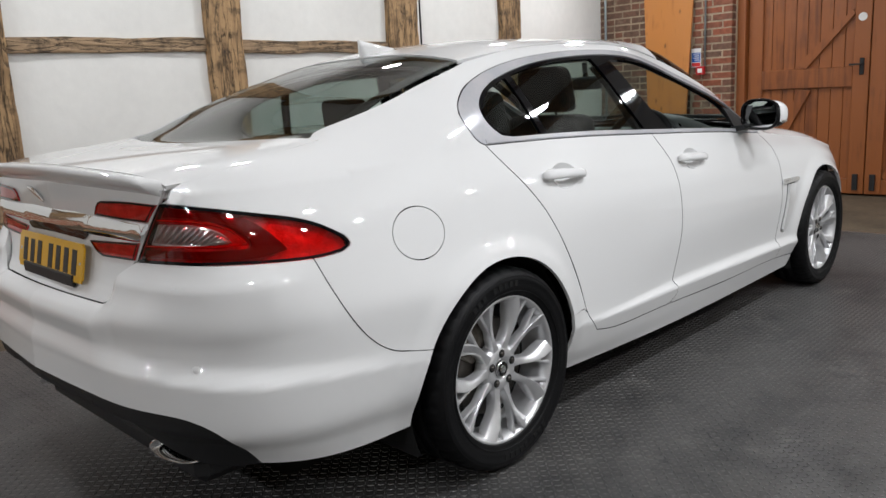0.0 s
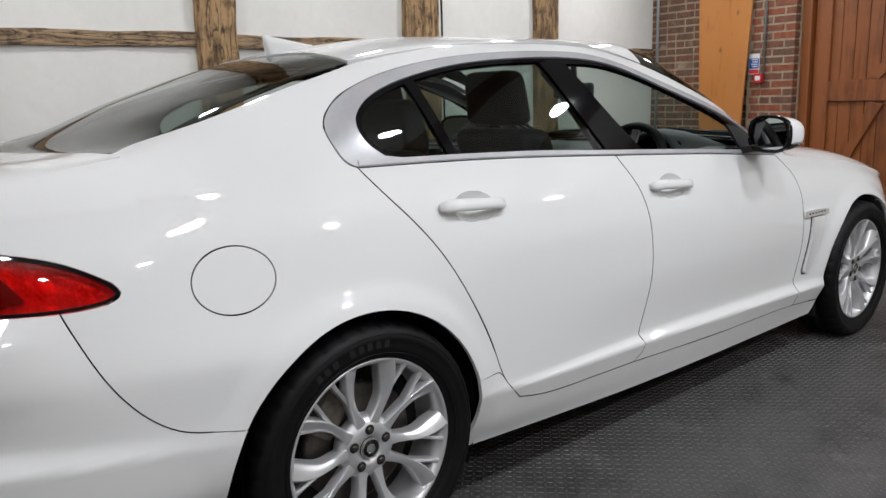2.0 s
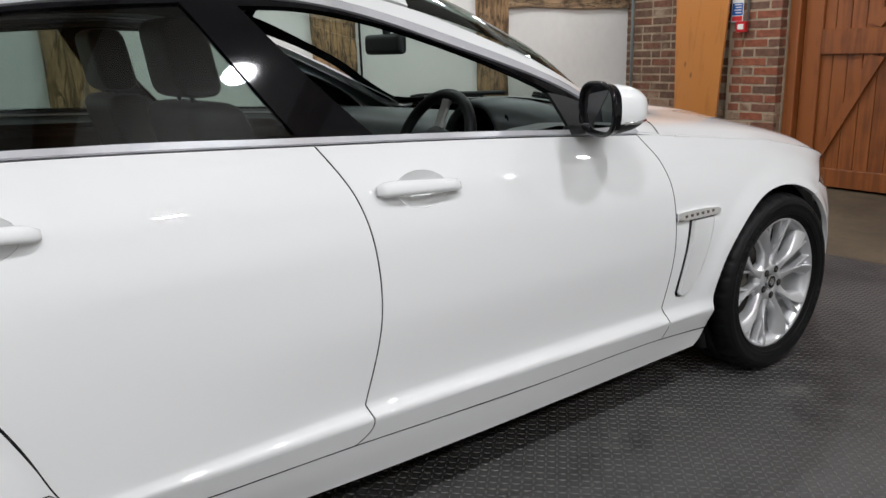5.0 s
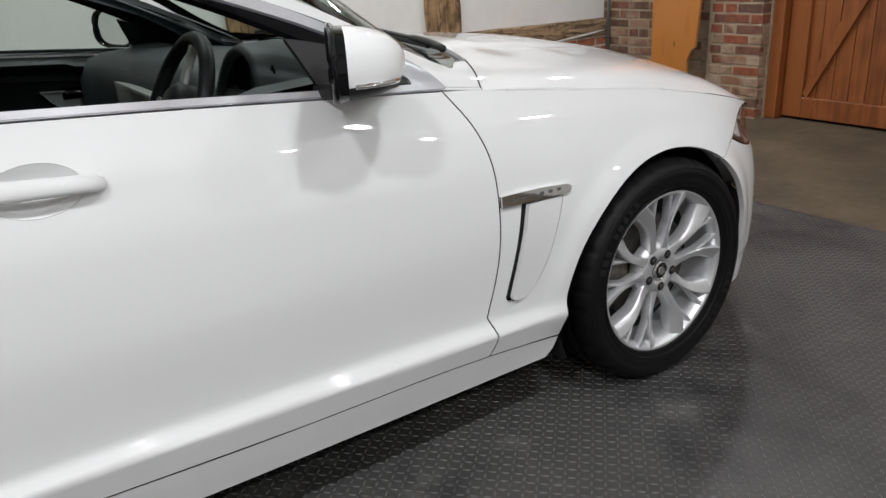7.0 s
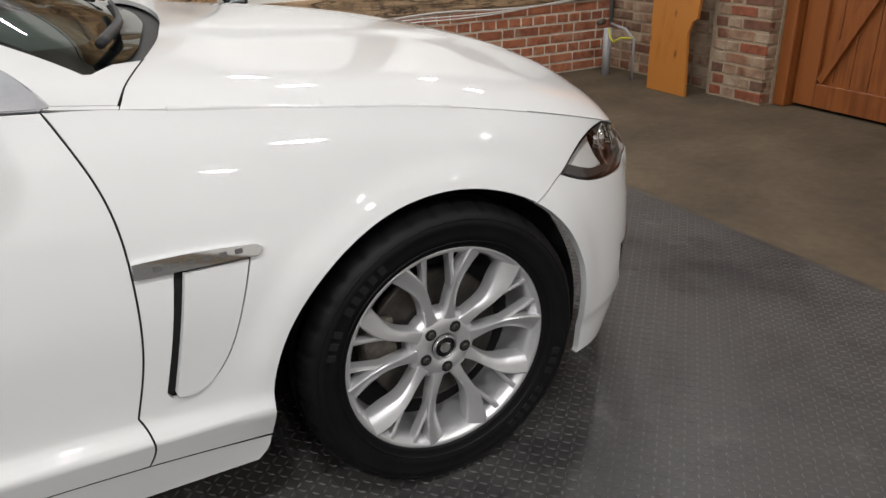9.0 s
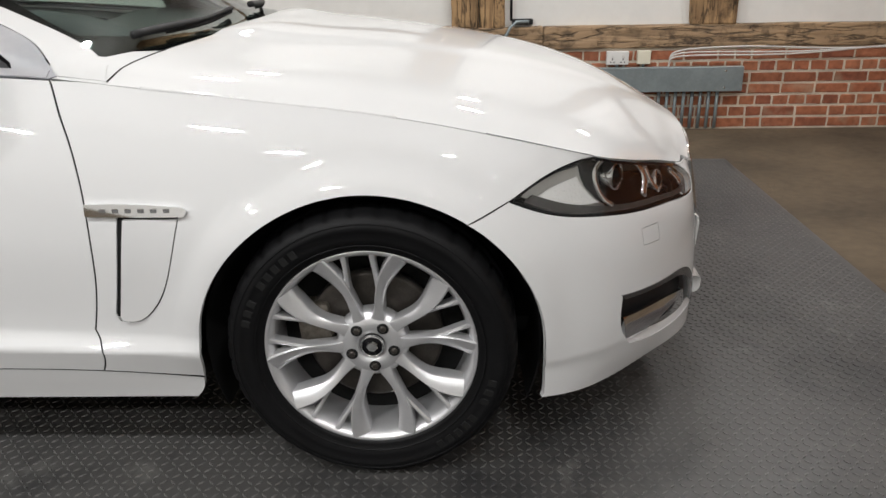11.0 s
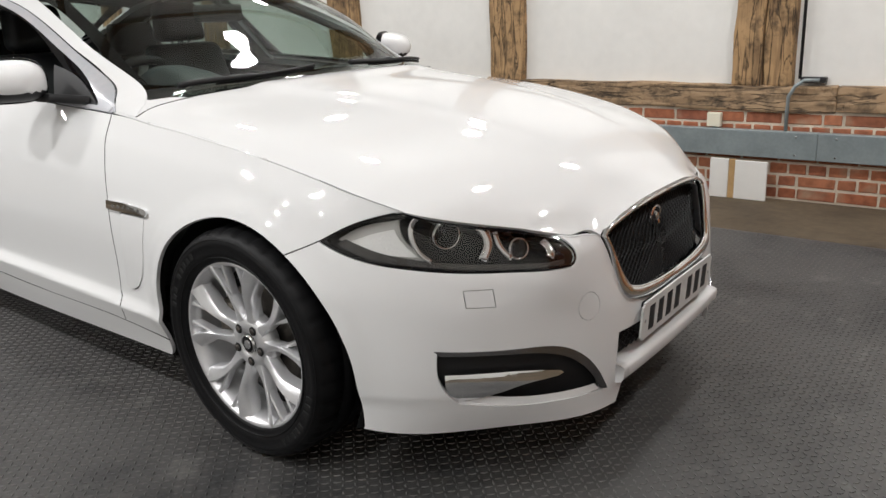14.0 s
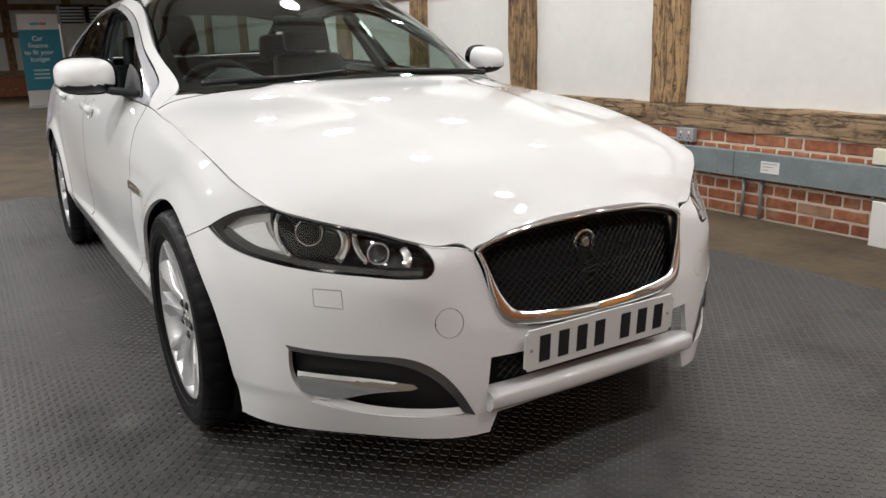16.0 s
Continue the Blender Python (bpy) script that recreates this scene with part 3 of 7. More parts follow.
def panel_data(mode, segs, res=0.025, holes=(), gap=0.002, depth=0.012, off=0.0, shape=None):
    """Cuts a sheet out of the skin: outline, holes, raised by off, with turned-in edges. shape(p) may add to the offset."""
    polys = [inset(outline(mode, segs, res * 0.7), gap)] + [inset(outline(mode, h, res * 0.7), -gap) for h in holes]
    lo, hi = polys[0].min(0), polys[0].max(0)
    gx, gy = np.arange(lo[0], hi[0], res), np.arange(lo[1], hi[1], res * 0.87)
    X, Y = np.meshgrid(gx, gy)
    X[1::2] += res / 2
    pts = np.stack([X.ravel(), Y.ravel()], 1)
    keep = inside(polys[0], pts) & away(polys[0], pts, res * 0.55)
    for h in polys[1:]:
        keep &= ~inside(h, pts) & away(h, pts, res * 0.55)
    pts = pts[keep]
    verts, edges = [], []
    for p in polys:
        n, b = len(p), len(verts)
        verts += [Vector(q) for q in p]
        edges += [(b + i, b + (i + 1) % n) for i in range(n)]
    verts += [Vector(q) for q in pts]
    v2, _, tris, *_ = delaunay_2d_cdt(verts, edges, [], 0, 1e-7)
    v2 = np.array([tuple(v) for v in v2])
    tris = np.array([t for t in tris if len(t) == 3])
    mid = v2[tris].mean(1)
    ok = inside(polys[0], mid)
    for h in polys[1:]:
        ok &= ~inside(h, mid)
    tris = tris[ok]
    P, N = np.zeros((len(v2), 3)), np.zeros((len(v2), 3))
    for i, (a, b) in enumerate(v2):
        P[i], N[i] = cast(mode, a, b)
    o = np.full(len(P), off)
    if shape:
        o = o + np.array([shape(p) for p in P])
    P0 = P
    P = P + N * o[:, None]
    fn = np.cross(P[tris[:, 1]] - P[tris[:, 0]], P[tris[:, 2]] - P[tris[:, 0]])
    flip = (fn * N[tris[:, 0]]).sum(1) < 0
    tris[flip] = tris[flip][:, ::-1]
    if shape:
        N = N + mean_normals(P, tris) - mean_normals(P0, tris)
        N /= np.maximum(np.linalg.norm(N, axis=1, keepdims=True), 1e-9)
    # turned-in edge
    count = {}
    for t in tris:
        for a, b in ((t[0], t[1]), (t[1], t[2]), (t[2], t[0])):
            count[(a, b)] = count.get((a, b), 0) + 1
    rim = [(a, b) for (a, b) in count if (b, a) not in count]
    V, NN, F = [*P], [*N], [tuple(t) for t in tris]
    if depth > 0:
        new_ids = {}
        for a, b in rim:
            e = P[b] - P[a]
            out = np.cross(e, N[a])
            out /= max(np.linalg.norm(out), 1e-9)
            ids = []
            for k, dd in ((a, 0), (b, 0), (b, 1), (a, 1)):
                V.append(P[k] - N[k] * depth * dd)
                NN.append(out)
                ids.append(len(V) - 1)
            F.append((ids[1], ids[0], ids[3], ids[2]))
    return np.array(V), np.array(NN), F


def panel_obj(name, data, mat, parent, side=1, label=""):
    """side 1: as on the left flank; -1: mirrored to the right."""
    V, N, F = data
    m = np.array([1, side, 1])
    me = bpy.data.meshes.new(name)
    me.from_pydata((V * m).tolist(), [], [f[::-1] if side < 0 else f for f in F])
    me.materials.append(mat)
    me.polygons.foreach_set("use_smooth", [True] * len(me.polygons))
    me.normals_split_custom_set_from_vertices((N * m).tolist())
    return obj(name, me, parent, label)


def both(name, data, mat, parent, label=""):
    return [panel_obj(name, data, mat, parent, s, label) for s in (-1, 1)]


def mirror(segs):
    """Closes a half outline over the middle: segs run from the middle (y = 0) round and back to it."""
    back = [[(p[0], -p[1], *p[2:]) for p in reversed(s)] for s in reversed(segs)]
    return list(segs) + back


def arc(cx, cz, r, a0, a1, n=12):
    return [(cx + r * math.cos(math.radians(a)), cz + r * math.sin(math.radians(a))) for a in np.linspace(a0, a1, n)]


def curve_on(mode, pts, step=0.02, off=0.0):
    """A line laid on the skin: places and normals."""
    p = np.array([flat_of(mode, q) for q in pts], float)
    d = np.r_[0, np.cumsum(np.linalg.norm(np.diff(p, axis=0), axis=1))]
    q = np.linspace(0, d[-1], max(2, int(d[-1] / step) + 1))
    c = spline(d, p, q) if len(p) > 2 else p[0] + (p[1] - p[0]) * (q / d[-1])[:, None]
    hits = [cast(mode, *k) for k in c]
    return [h[0] + h[1] * off for h in hits], [h[1] for h in hits]


# ---- the car ----
def thin_glass(name, tint, rough=0.0, ior=1.5):
    m = bpy.data.materials.new(name)
    m.use_nodes = True
    nt = m.node_tree
    nt.nodes.clear()
    out, mix = nt.nodes.new("ShaderNodeOutputMaterial"), nt.nodes.new("ShaderNodeMixShader")
    tr, gl, lw = nt.nodes.new("ShaderNodeBsdfTransparent"), nt.nodes.new("ShaderNodeBsdfGlossy"), nt.nodes.new("ShaderNodeLayerWeight")
    tr.inputs[0].default_value = (*tint, 1)
    gl.inputs["Roughness"].default_value = rough
    lw.inputs["Blend"].default_value = 0.5
    pw, ma = nt.nodes.new("ShaderNodeMath"), nt.nodes.new("ShaderNodeMath")
    pw.operation, ma.operation = "POWER", "MULTIPLY_ADD"
    pw.inputs[1].default_value = 4.5
    ma.inputs[1].default_value, ma.inputs[2].default_value = 0.85, ((ior - 1) / (ior + 1)) ** 2 * 1.6
    nt.links.new(lw.outputs["Facing"], pw.inputs[0])
    nt.links.new(pw.outputs[0], ma.inputs[0])
    nt.links.new(ma.outputs[0], mix.inputs[0])
    nt.links.new(tr.outputs[0], mix.inputs[1])
    nt.links.new(gl.outputs[0], mix.inputs[2])
    nt.links.new(mix.outputs[0], out.inputs[0])
    return m


GLASS = thin_glass("tinted_glass", (0.62, 0.71, 0.67))
DARKGLASS = thin_glass("rear_glass", (0.52, 0.60, 0.57))
CLEAR = thin_glass("clear_lens", (0.93, 0.93, 0.93))
REDLENS = plain("red_light_guide", (0.55, 0.02, 0.02), 0.2, spec=0.4)
REDDEEP = plain("deep_red_lens", (0.16, 0.002, 0.004), 0.06, spec=0.4)
LAMPWHITE = plain("frosted_reflector", (0.86, 0.86, 0.84), 0.25, bump=0.5, bump_scale=160)
LEDGREY = plain("daylight_strip", (0.055, 0.053, 0.05), 0.3, spec=0.3, var=0.4, scale=70)
DARKTRIM = plain("dark_chrome", (0.30, 0.30, 0.31), 0.16, metal=1.0)
HLBLACK = plain("lamp_housing", (0.005, 0.005, 0.006), 0.12, spec=0.22)
YELLOWPLATE = plain("yellow_plate", (0.62, 0.34, 0.012), 0.4, coat=0.4)
WHITEPLATE = plain("white_plate", (0.7, 0.71, 0.70), 0.4, coat=0.4)
INK = plain("plate_ink", (0.012, 0.012, 0.014), 0.4)

car = empty("car", "white four-door saloon car with silver alloy wheels on the rubber matting", "car")
R_ARCH, F_ARCH = (-0.015, 0.335, 0.384), (2.909, 0.335, 0.394)


def arch_lip(p):
    """The rolled lip round both wheel arches."""
    r = min(math.hypot(p[0] - c[0], (p[2] - c[1]) * (1.05 if c is F_ARCH and p[2] > c[1] else 1)) - c[2] for c in (R_ARCH, F_ARCH))
    f = max(0.0, min(1.0, 1 - (r - 0.008) / 0.075))
    return 0.013 * f * f * (3 - 2 * f) * min(1.0, max(0.0, (p[2] - .27) / .18))



# flank seams (x, height)
DOOR_FRONT = [(2.225, .950), (2.285, .82), (2.303, .65), (2.292, .5), (2.266, .39)]
DOOR_STEP = [(2.266, .39), (2.284, .33), (2.268, .282)]
SEAM = [(1.09, 1.028), (1.155, .92), (1.19, .78), (1.19, .60), (1.142, .402)]
SEAM_STEP = [(1.142, .402), (1.152, .35), (1.105, .308)]
RDOOR_REAR = [(.058, 1.068), (.12, .99), (.23, .86), (.34, .69), (.43, .51), (.465, .425), (.535, .343)]
BELT_F = [(1.09, 1.028), (1.6, .998), (2.225, .950)]
BELT_R = [(.058, 1.068), (.5, 1.058), (1.09, 1.028)]

CUP_R = [[(.40 + .075 * math.cos(a), .934 + .042 * math.sin(a)) for a in np.linspace(0, 2 * math.pi, 25)]]
CUP_F = [[(1.345 + .075 * math.cos(a), .903 + .042 * math.sin(a)) for a in np.linspace(0, 2 * math.pi, 25)]]
both("front_door", panel_data("side", [BELT_F, DOOR_FRONT, DOOR_STEP, [(2.268, .282), (1.7, .288), (1.105, .308)], SEAM_STEP[::-1], SEAM[::-1]], holes=[CUP_F], res=0.012), PAINT, car, "white painted front door")
both("rear_door", panel_data("side", [BELT_R, SEAM, SEAM_STEP, [(1.105, .308), (.83, .312), (.62, .325), (.535, .343)], RDOOR_REAR[::-1]], holes=[CUP_R], res=0.012), PAINT, car, "white painted rear door")
both("sill", panel_data("side", [[(.445, .445), (.465, .425), (.535, .343)], [(.535, .343), (.62, .325), (.83, .312), (1.105, .308)], [(1.105, .308), (1.7, .288), (2.268, .282), (2.505, .265)],
     [(2.505, .265), (2.497, .225), (2.475, .197)], [(2.475, .197), (2.3, .192), (1.8, .188), (1.1, .192), (.5, .213)], [(.5, .213), (.335, .222)], [(.335, .222), (.364, .34), (.352, .449)], [(.352, .449), (.445, .445)]], res=0.015, gap=0.0015, shape=arch_lip), PAINT, car, "white painted sill skirt")
FENDER_TOP = [(3.415, shoulder(3.415, .0006)[2])] + [(float(p[0]), float(p[2]) - .0001) for p in L7[along] if 2.34 < p[0] < 3.40][::-8] + [(2.34, .940), (2.225, .950)]
VENT = [[(2.372, .668), (2.352, .55), (2.325, .43)], [(2.325, .43), (2.332, .415)], [(2.332, .415), (2.37, .415), (2.42, .45), (2.47, .55), (2.505, .668)], [(2.505, .668), (2.372, .668)]]
F_RING = [(F_ARCH[0] + F_ARCH[2] * math.cos(a), F_ARCH[1] + F_ARCH[2] / 1.05 * math.sin(a)) for a in np.radians(np.linspace(180, 56, 30))]
both("front_wing", panel_data("side", [DOOR_FRONT, DOOR_STEP, [(2.268, .282), (2.507, .266)], [(2.507, .266), (2.512, .30), F_RING[0]], F_RING, [F_RING[-1], (3.225, .69)],
     [(3.225, .69), (3.31, .735), (3.415, shoulder(3.415, .0006)[2])], FENDER_TOP], holes=[VENT], shape=arch_lip, res=0.015), PAINT, car, "white painted front wing")
BLADE = [[(2.386, .666), (2.364, .55), (2.338, .43)], [(2.338, .43), (2.342, .42)], [(2.342, .42), (2.37, .416), (2.42, .45), (2.47, .55), (2.504, .666)], [(2.504, .666), (2.386, .666)]]
both("wing_vent_blade", panel_data("side", BLADE, 0.02, gap=0.001, depth=0.012, off=0.0, shape=lambda p: 0.011 * max(0, 1 - (p[0] - 2.338 - 0.19 * (p[2] - .43)) / 0.11) ** 1.4), PAINT, car, "white vent blade in the wing")
both("wing_vent_slot", panel_data("side", [[(2.371, .670), (2.35, .55), (2.323, .425)], [(2.323, .425), (2.352, .42)], [(2.352, .42), (2.375, .55), (2.395, .670)], [(2.395, .670), (2.371, .670)]], 0.015, gap=0, depth=0.0, off=-0.004), GAP, car, "black mesh slot")
BADGE = [[(2.305, .700), (2.42, .699), (2.515, .692)], [(2.515, .692), (2.528, .684), (2.52, .671)], [(2.52, .671), (2.42, .671), (2.305, .673)], [(2.305, .673), (2.305, .700)]]
both("side_badge", panel_data("side", BADGE, 0.012, gap=0, depth=0.012, off=0.009), CHROME, car, "chrome side badge bar")

WIN_TOP = [(.008, 1.115), (-.004, 1.168), (.045, 1.228), (.13, 1.272), (.26, 1.312), (.43, 1.345), (.67, 1.369), (.98, 1.378), (1.12, 1.372), (1.35, 1.333), (1.60, 1.260), (1.88, 1.160), (2.10, 1.060), (2.215, .985), (2.24, .955)]
SCREEN_EDGE = [(2.335, .975), (2.1, 1.092), (1.9, 1.186), (1.7, 1.267), (1.5, 1.337), (1.3, 1.380), (1.1, 1.402), (.8, 1.405), (.5, 1.390), (.19, 1.340)]
QUARTER = [
    RDOOR_REAR[:-1], [(.465, .425), (.445, .445)], [(.445, .445), (.352, .447)], arc(R_ARCH[0], R_ARCH[1], R_ARCH[2], 17, 151, 30),
    [arc(*R_ARCH, 17, 151, 30)[-1], (-.42, .533), (-.50, .556), (-.57, .61), (-.64, .715), (-.69, .845)],
    [(-.69, .845), (-.64, .846), (-.60, .850)], [(-.60, .850), (-.572, .866), (-.585, .888)], [(-.585, .888), (-.611, .905), (-.669, .936), (-.775, .966), (-.882, .991), (-.963, 1.009)],
    [(-.963, 1.009), (-.952, 1.045)], [(-.952, 1.045), (-.85, 1.076), (-.65, 1.105), (-.47, 1.136)], [(-.47, 1.136), (-.3, 1.188), (-.1, 1.255), (.19, 1.340)],
    SCREEN_EDGE[::-1], [(2.335, .975), (2.345, .942)], [(2.345, .942), (2.24, .955)], WIN_TOP[::-1], [(.008, 1.115), (.026, 1.085), (.058, 1.068)]]
FUEL = [[(-.33 + .098 * math.cos(a), .853 + .074 * math.sin(a)) for a in np.linspace(0, 2 * math.pi, 25)]]
both("quarter_panel", panel_data("side", QUARTER, 0.018, holes=[FUEL], shape=arch_lip), PAINT, car, "white painted rear quarter, roof rail and pillars in one")
both("fuel_flap", panel_data("side", FUEL, 0.02, gap=0.0015), PAINT, car, "round white fuel flap")

# windows
WIN_IN = [[(.150, 1.092), (.100, 1.135), (.090, 1.175), (.122, 1.218), (.21, 1.264), (.32, 1.296), (.50, 1.330), (.76, 1.352), (.97, 1.357), (1.11, 1.351), (1.33, 1.314), (1.57, 1.242), (1.85, 1.145), (2.06, 1.045), (2.14, .985)],
          [(2.14, .985), (2.145, .972)], [(2.145, .972), (1.6, 1.014), (1.09, 1.045), (.5, 1.074), (.22, 1.082), (.150, 1.092)]]
WIN_OUT = [WIN_TOP, [(2.24, .955), (2.225, .952)], BELT_F[::-1], BELT_R[::-1], [(.058, 1.068), (.026, 1.085), (.008, 1.115)]]
both("window_surround", panel_data("side", WIN_OUT, 0.02, holes=[WIN_IN], gap=0.001, depth=0.01, off=0.003), SATIN, car, "bright chrome window surround")
Q_GLASS = [[(.165, 1.098), (.118, 1.138), (.108, 1.175), (.138, 1.212), (.215, 1.254), (.300, 1.280)], [(.300, 1.280), (.366, 1.084)], [(.366, 1.084), (.23, 1.089), (.165, 1.098)]]
R_GLASS = [[(.336, 1.290), (.47, 1.316), (.68, 1.337), (.872, 1.345)], [(.872, 1.345), (.96, 1.2), (1.055, 1.053)], [(1.055, 1.053), (.402, 1.082)], [(.402, 1.082), (.336, 1.290)]]
F_GLASS = [[(1.0, 1.338), (1.11, 1.337), (1.28, 1.316), (1.45, 1.276), (1.64, 1.212), (1.80, 1.145), (1.93, 1.082)], [(1.93, 1.082), (1.945, .990)], [(1.945, .990), (1.6, 1.017), (1.255, 1.037)], [(1.255, 1.037), (1.13, 1.17), (1.0, 1.338)]]
both("window_frame", panel_data("side", WIN_IN, 0.02, holes=[Q_GLASS, R_GLASS, F_GLASS], gap=0.0, depth=0.016, off=-0.003), GLOSSBLACK, car, "gloss black window frame and door pillar")
both("quarter_window", panel_data("side", Q_GLASS, 0.025, gap=-0.004, depth=0, off=-0.008), DARKGLASS, car, "tinted fixed side glass")
both("rear_window", panel_data("side", R_GLASS, 0.03, gap=-0.004, depth=0, off=-0.008), DARKGLASS, car, "tinted rear door glass")
panel_obj("front_window", panel_data("side", F_GLASS, 0.03, gap=-0.004, depth=0, off=-0.008), GLASS, car, 1, "closed passenger door glass")
both("waist_strip", panel_data("side", [[(.06, 1.071), (.5, 1.061), (1.09, 1.031), (1.6, 1.001), (2.22, .953)], [(2.22, .953), (2.225, .966)], [(2.225, .966), (1.6, 1.014), (1.09, 1.044), (.5, 1.074), (.06, 1.084)], [(.06, 1.084), (.06, 1.071)]], 0.012, gap=0, depth=0.01, off=0.007), SATIN, car, "bright waist strip")

ROOF_EDGE = [(.19, .565), (.5, .588), (.8, .570), (1.1, .566), (1.3, .578), (1.5, .600)]
ROOF_FRONT = [(1.5, .600), (1.535, .4), (1.55, .2), (1.555, 0)]
ROOF_REAR = [(.215, 0), (.212, .3), (.19, .565)]
panel_obj("roof", panel_data("top", mirror([ROOF_REAR, ROOF_EDGE, ROOF_FRONT])), PAINT, car, 1, "white painted roof")
SC_SIDE = [(1.5, .600), (1.7, .622), (1.9, .648), (2.1, .675), (2.315, .690)]
SC_BASE = [(2.315, .690), (2.39, .60), (2.45, .4), (2.485, .2), (2.495, 0)]
panel_obj("windscreen", panel_data("top", mirror([ROOF_FRONT[::-1], SC_SIDE, SC_BASE]), 0.04, gap=0.002, depth=0, off=-0.004), GLASS, car, 1, "clear laminated windscreen")
panel_obj("screen_band", panel_data("top", mirror([ROOF_FRONT[::-1], SC_SIDE, SC_BASE]), 0.03, gap=0.002, depth=0, off=-0.007,
          holes=[mirror([[(1.60, 0), (1.59, .25), (1.555, .555)], [(1.555, .555), (1.75, .59), (1.95, .615), (2.1, .632), (2.235, .632)], [(2.235, .632), (2.31, .55), (2.37, .38), (2.40, .2), (2.41, 0)]])]), GLOSSBLACK, car, 1, "black printed screen border")
RG_SIDE = [(.19, .565), (-.1, .582), (-.3, .594), (-.455, .602)]
RG_BASE = [(-.455, .602), (-.52, .45), (-.575, .25), (-.595, 0)]
panel_obj("rear_screen", panel_data("top", mirror([ROOF_REAR, RG_SIDE, RG_BASE]), 0.04, gap=0.002, depth=0, off=-0.004), DARKGLASS, car, 1, "tinted heated rear screen")
panel_obj("rear_screen_band", panel_data("top", mirror([ROOF_REAR, RG_SIDE, RG_BASE]), 0.03, gap=0.002, depth=0, off=-0.007,
          holes=[mirror([[(.12, 0), (.11, .3), (.09, .50)], [(.09, .50), (-.1, .525), (-.3, .54), (-.41, .55)], [(-.41, .55), (-.48, .42), (-.53, .22), (-.545, 0)]])]), GLOSSBLACK, car, 1, "black printed screen border")

# bonnet, boot
BON_SIDE = [(2.345, shoulder(2.345)[1] - .0008)] + [(float(p[0]), float(p[1]) - .0008) for p in L7[along] if 2.40 < p[0] < 3.40][::8] + [(3.415, shoulder(3.415)[1] - .0008)]
EDGE = [(float(p[0]) - .0005, float(p[1]) - .0028) for p in TG[:, 0] if p[0] > 3.43][::2]
BON_FRONT = [BON_SIDE[-1]] + EDGE
BON_LIP = [EDGE[-1]] + [(p[0] - .004, p[1]) for p in TG[-1, 2:]][::6] + [(TG[-1, -1][0] - .004, 0)]
BON_REAR = [(2.53, 0), (2.52, .2), (2.485, .4), (2.42, .6), (2.385, .68), (2.345, shoulder(2.345)[1] - .0008)]


def bonnet_relief(p):
    y = abs(p[1])
    f = max(0.0, min(1.0, (3.72 - p[0]) / 0.9))
    c = 0.40 - 0.20 * max(0.0, (p[0] - 2.5)) / 1.25
    return 0.010 * f / (1 + math.exp((y - c) / 0.013)) - 0.001


panel_obj("bonnet", panel_data("top", mirror([BON_REAR, BON_SIDE, BON_FRONT, BON_LIP]), 0.02, gap=0.0003, shape=bonnet_relief), PAINT, car, 1, "white painted bonnet with a raised centre")
BASE = [[(2.22, .712), (2.318, .689)], [(2.318, .689), (2.36, .637)], [(2.36, .637), (2.417, .604)], [(2.417, .604), (2.384, .68), (2.344, shoulder(2.344)[1] - .002)], [(2.344, shoulder(2.344)[1] - .002), (2.22, shoulder(2.22)[1] - .002)], [(2.22, shoulder(2.22)[1] - .002), (2.22, .712)]]
both("pillar_base", panel_data("top", BASE, 0.012, gap=0.0005, off=-0.002), PAINT, car)
BOOT_SIDE = [(-.47, .625), (-.65, .655), (-.85, .668), (-.952, .638)]
BOOT_LIP = [(-.952, .638), (-.975, .55), (-1.0, .38), (-1.02, .2), (-1.026, 0)]
panel_obj("boot_lid", panel_data("top", mirror([[(-.605, 0), (-.585, .25), (-.53, .45), (-.47, .625)], BOOT_SIDE, BOOT_LIP])), PAINT, car, 1, "white painted boot lid top")
LID_SIDE = [(-.955, .636, 1.045), (-.965, .618, 1.009), (-.978, .574, .948), (-.995, .512, .856)]
LID_CORNER = [(-.995, .512, .856), (-1.018, .445, .80), (-1.035, .418, .752), (-1.043, .385, .738)]
LID_LOW = [(-1.043, .385, .738), (-1.055, .2, .736), (-1.055, 0, .737)]
LID_TOP = [(-1.012, 0, 1.055), (-1.0, .3, 1.053), (-.98, .5, 1.05), (-.955, .636, 1.043)]
panel_obj("boot_face", panel_data("tail", mirror([LID_TOP, LID_SIDE, LID_CORNER, LID_LOW])), PAINT, car, 1, "white painted boot lid face")
lip_rows = []
for y in np.linspace(-.622, .622, 41):
    f = abs(y) / .622
    x = -1.012 + .062 * f ** 2.2
    z = 1.082 - .026 * f ** 2
    e = 1 - max(0, (f - .9) / .1) ** 2 * .5
    lip_rows.append([(x + .12, y, z + .006 - .012 * f), (x + .03, y, z + .012 * e - .006 * f), (x - .05, y, z + .021 * e), (x - .062, y, z + .016 * e), (x - .06, y, z + .004), (x - .035, y, z - .016), (x + .015, y, z - .045)])
lr = np.array(lip_rows)
V, F = grid_mesh(lr)
F = [tuple(f) for f in F] + [tuple(range(7)), tuple(range(len(V) - 7, len(V)))[::-1]]
obj("boot_spoiler", mesh_of("boot_spoiler", V, F, PAINT, True), car, "slim white boot spoiler lip")

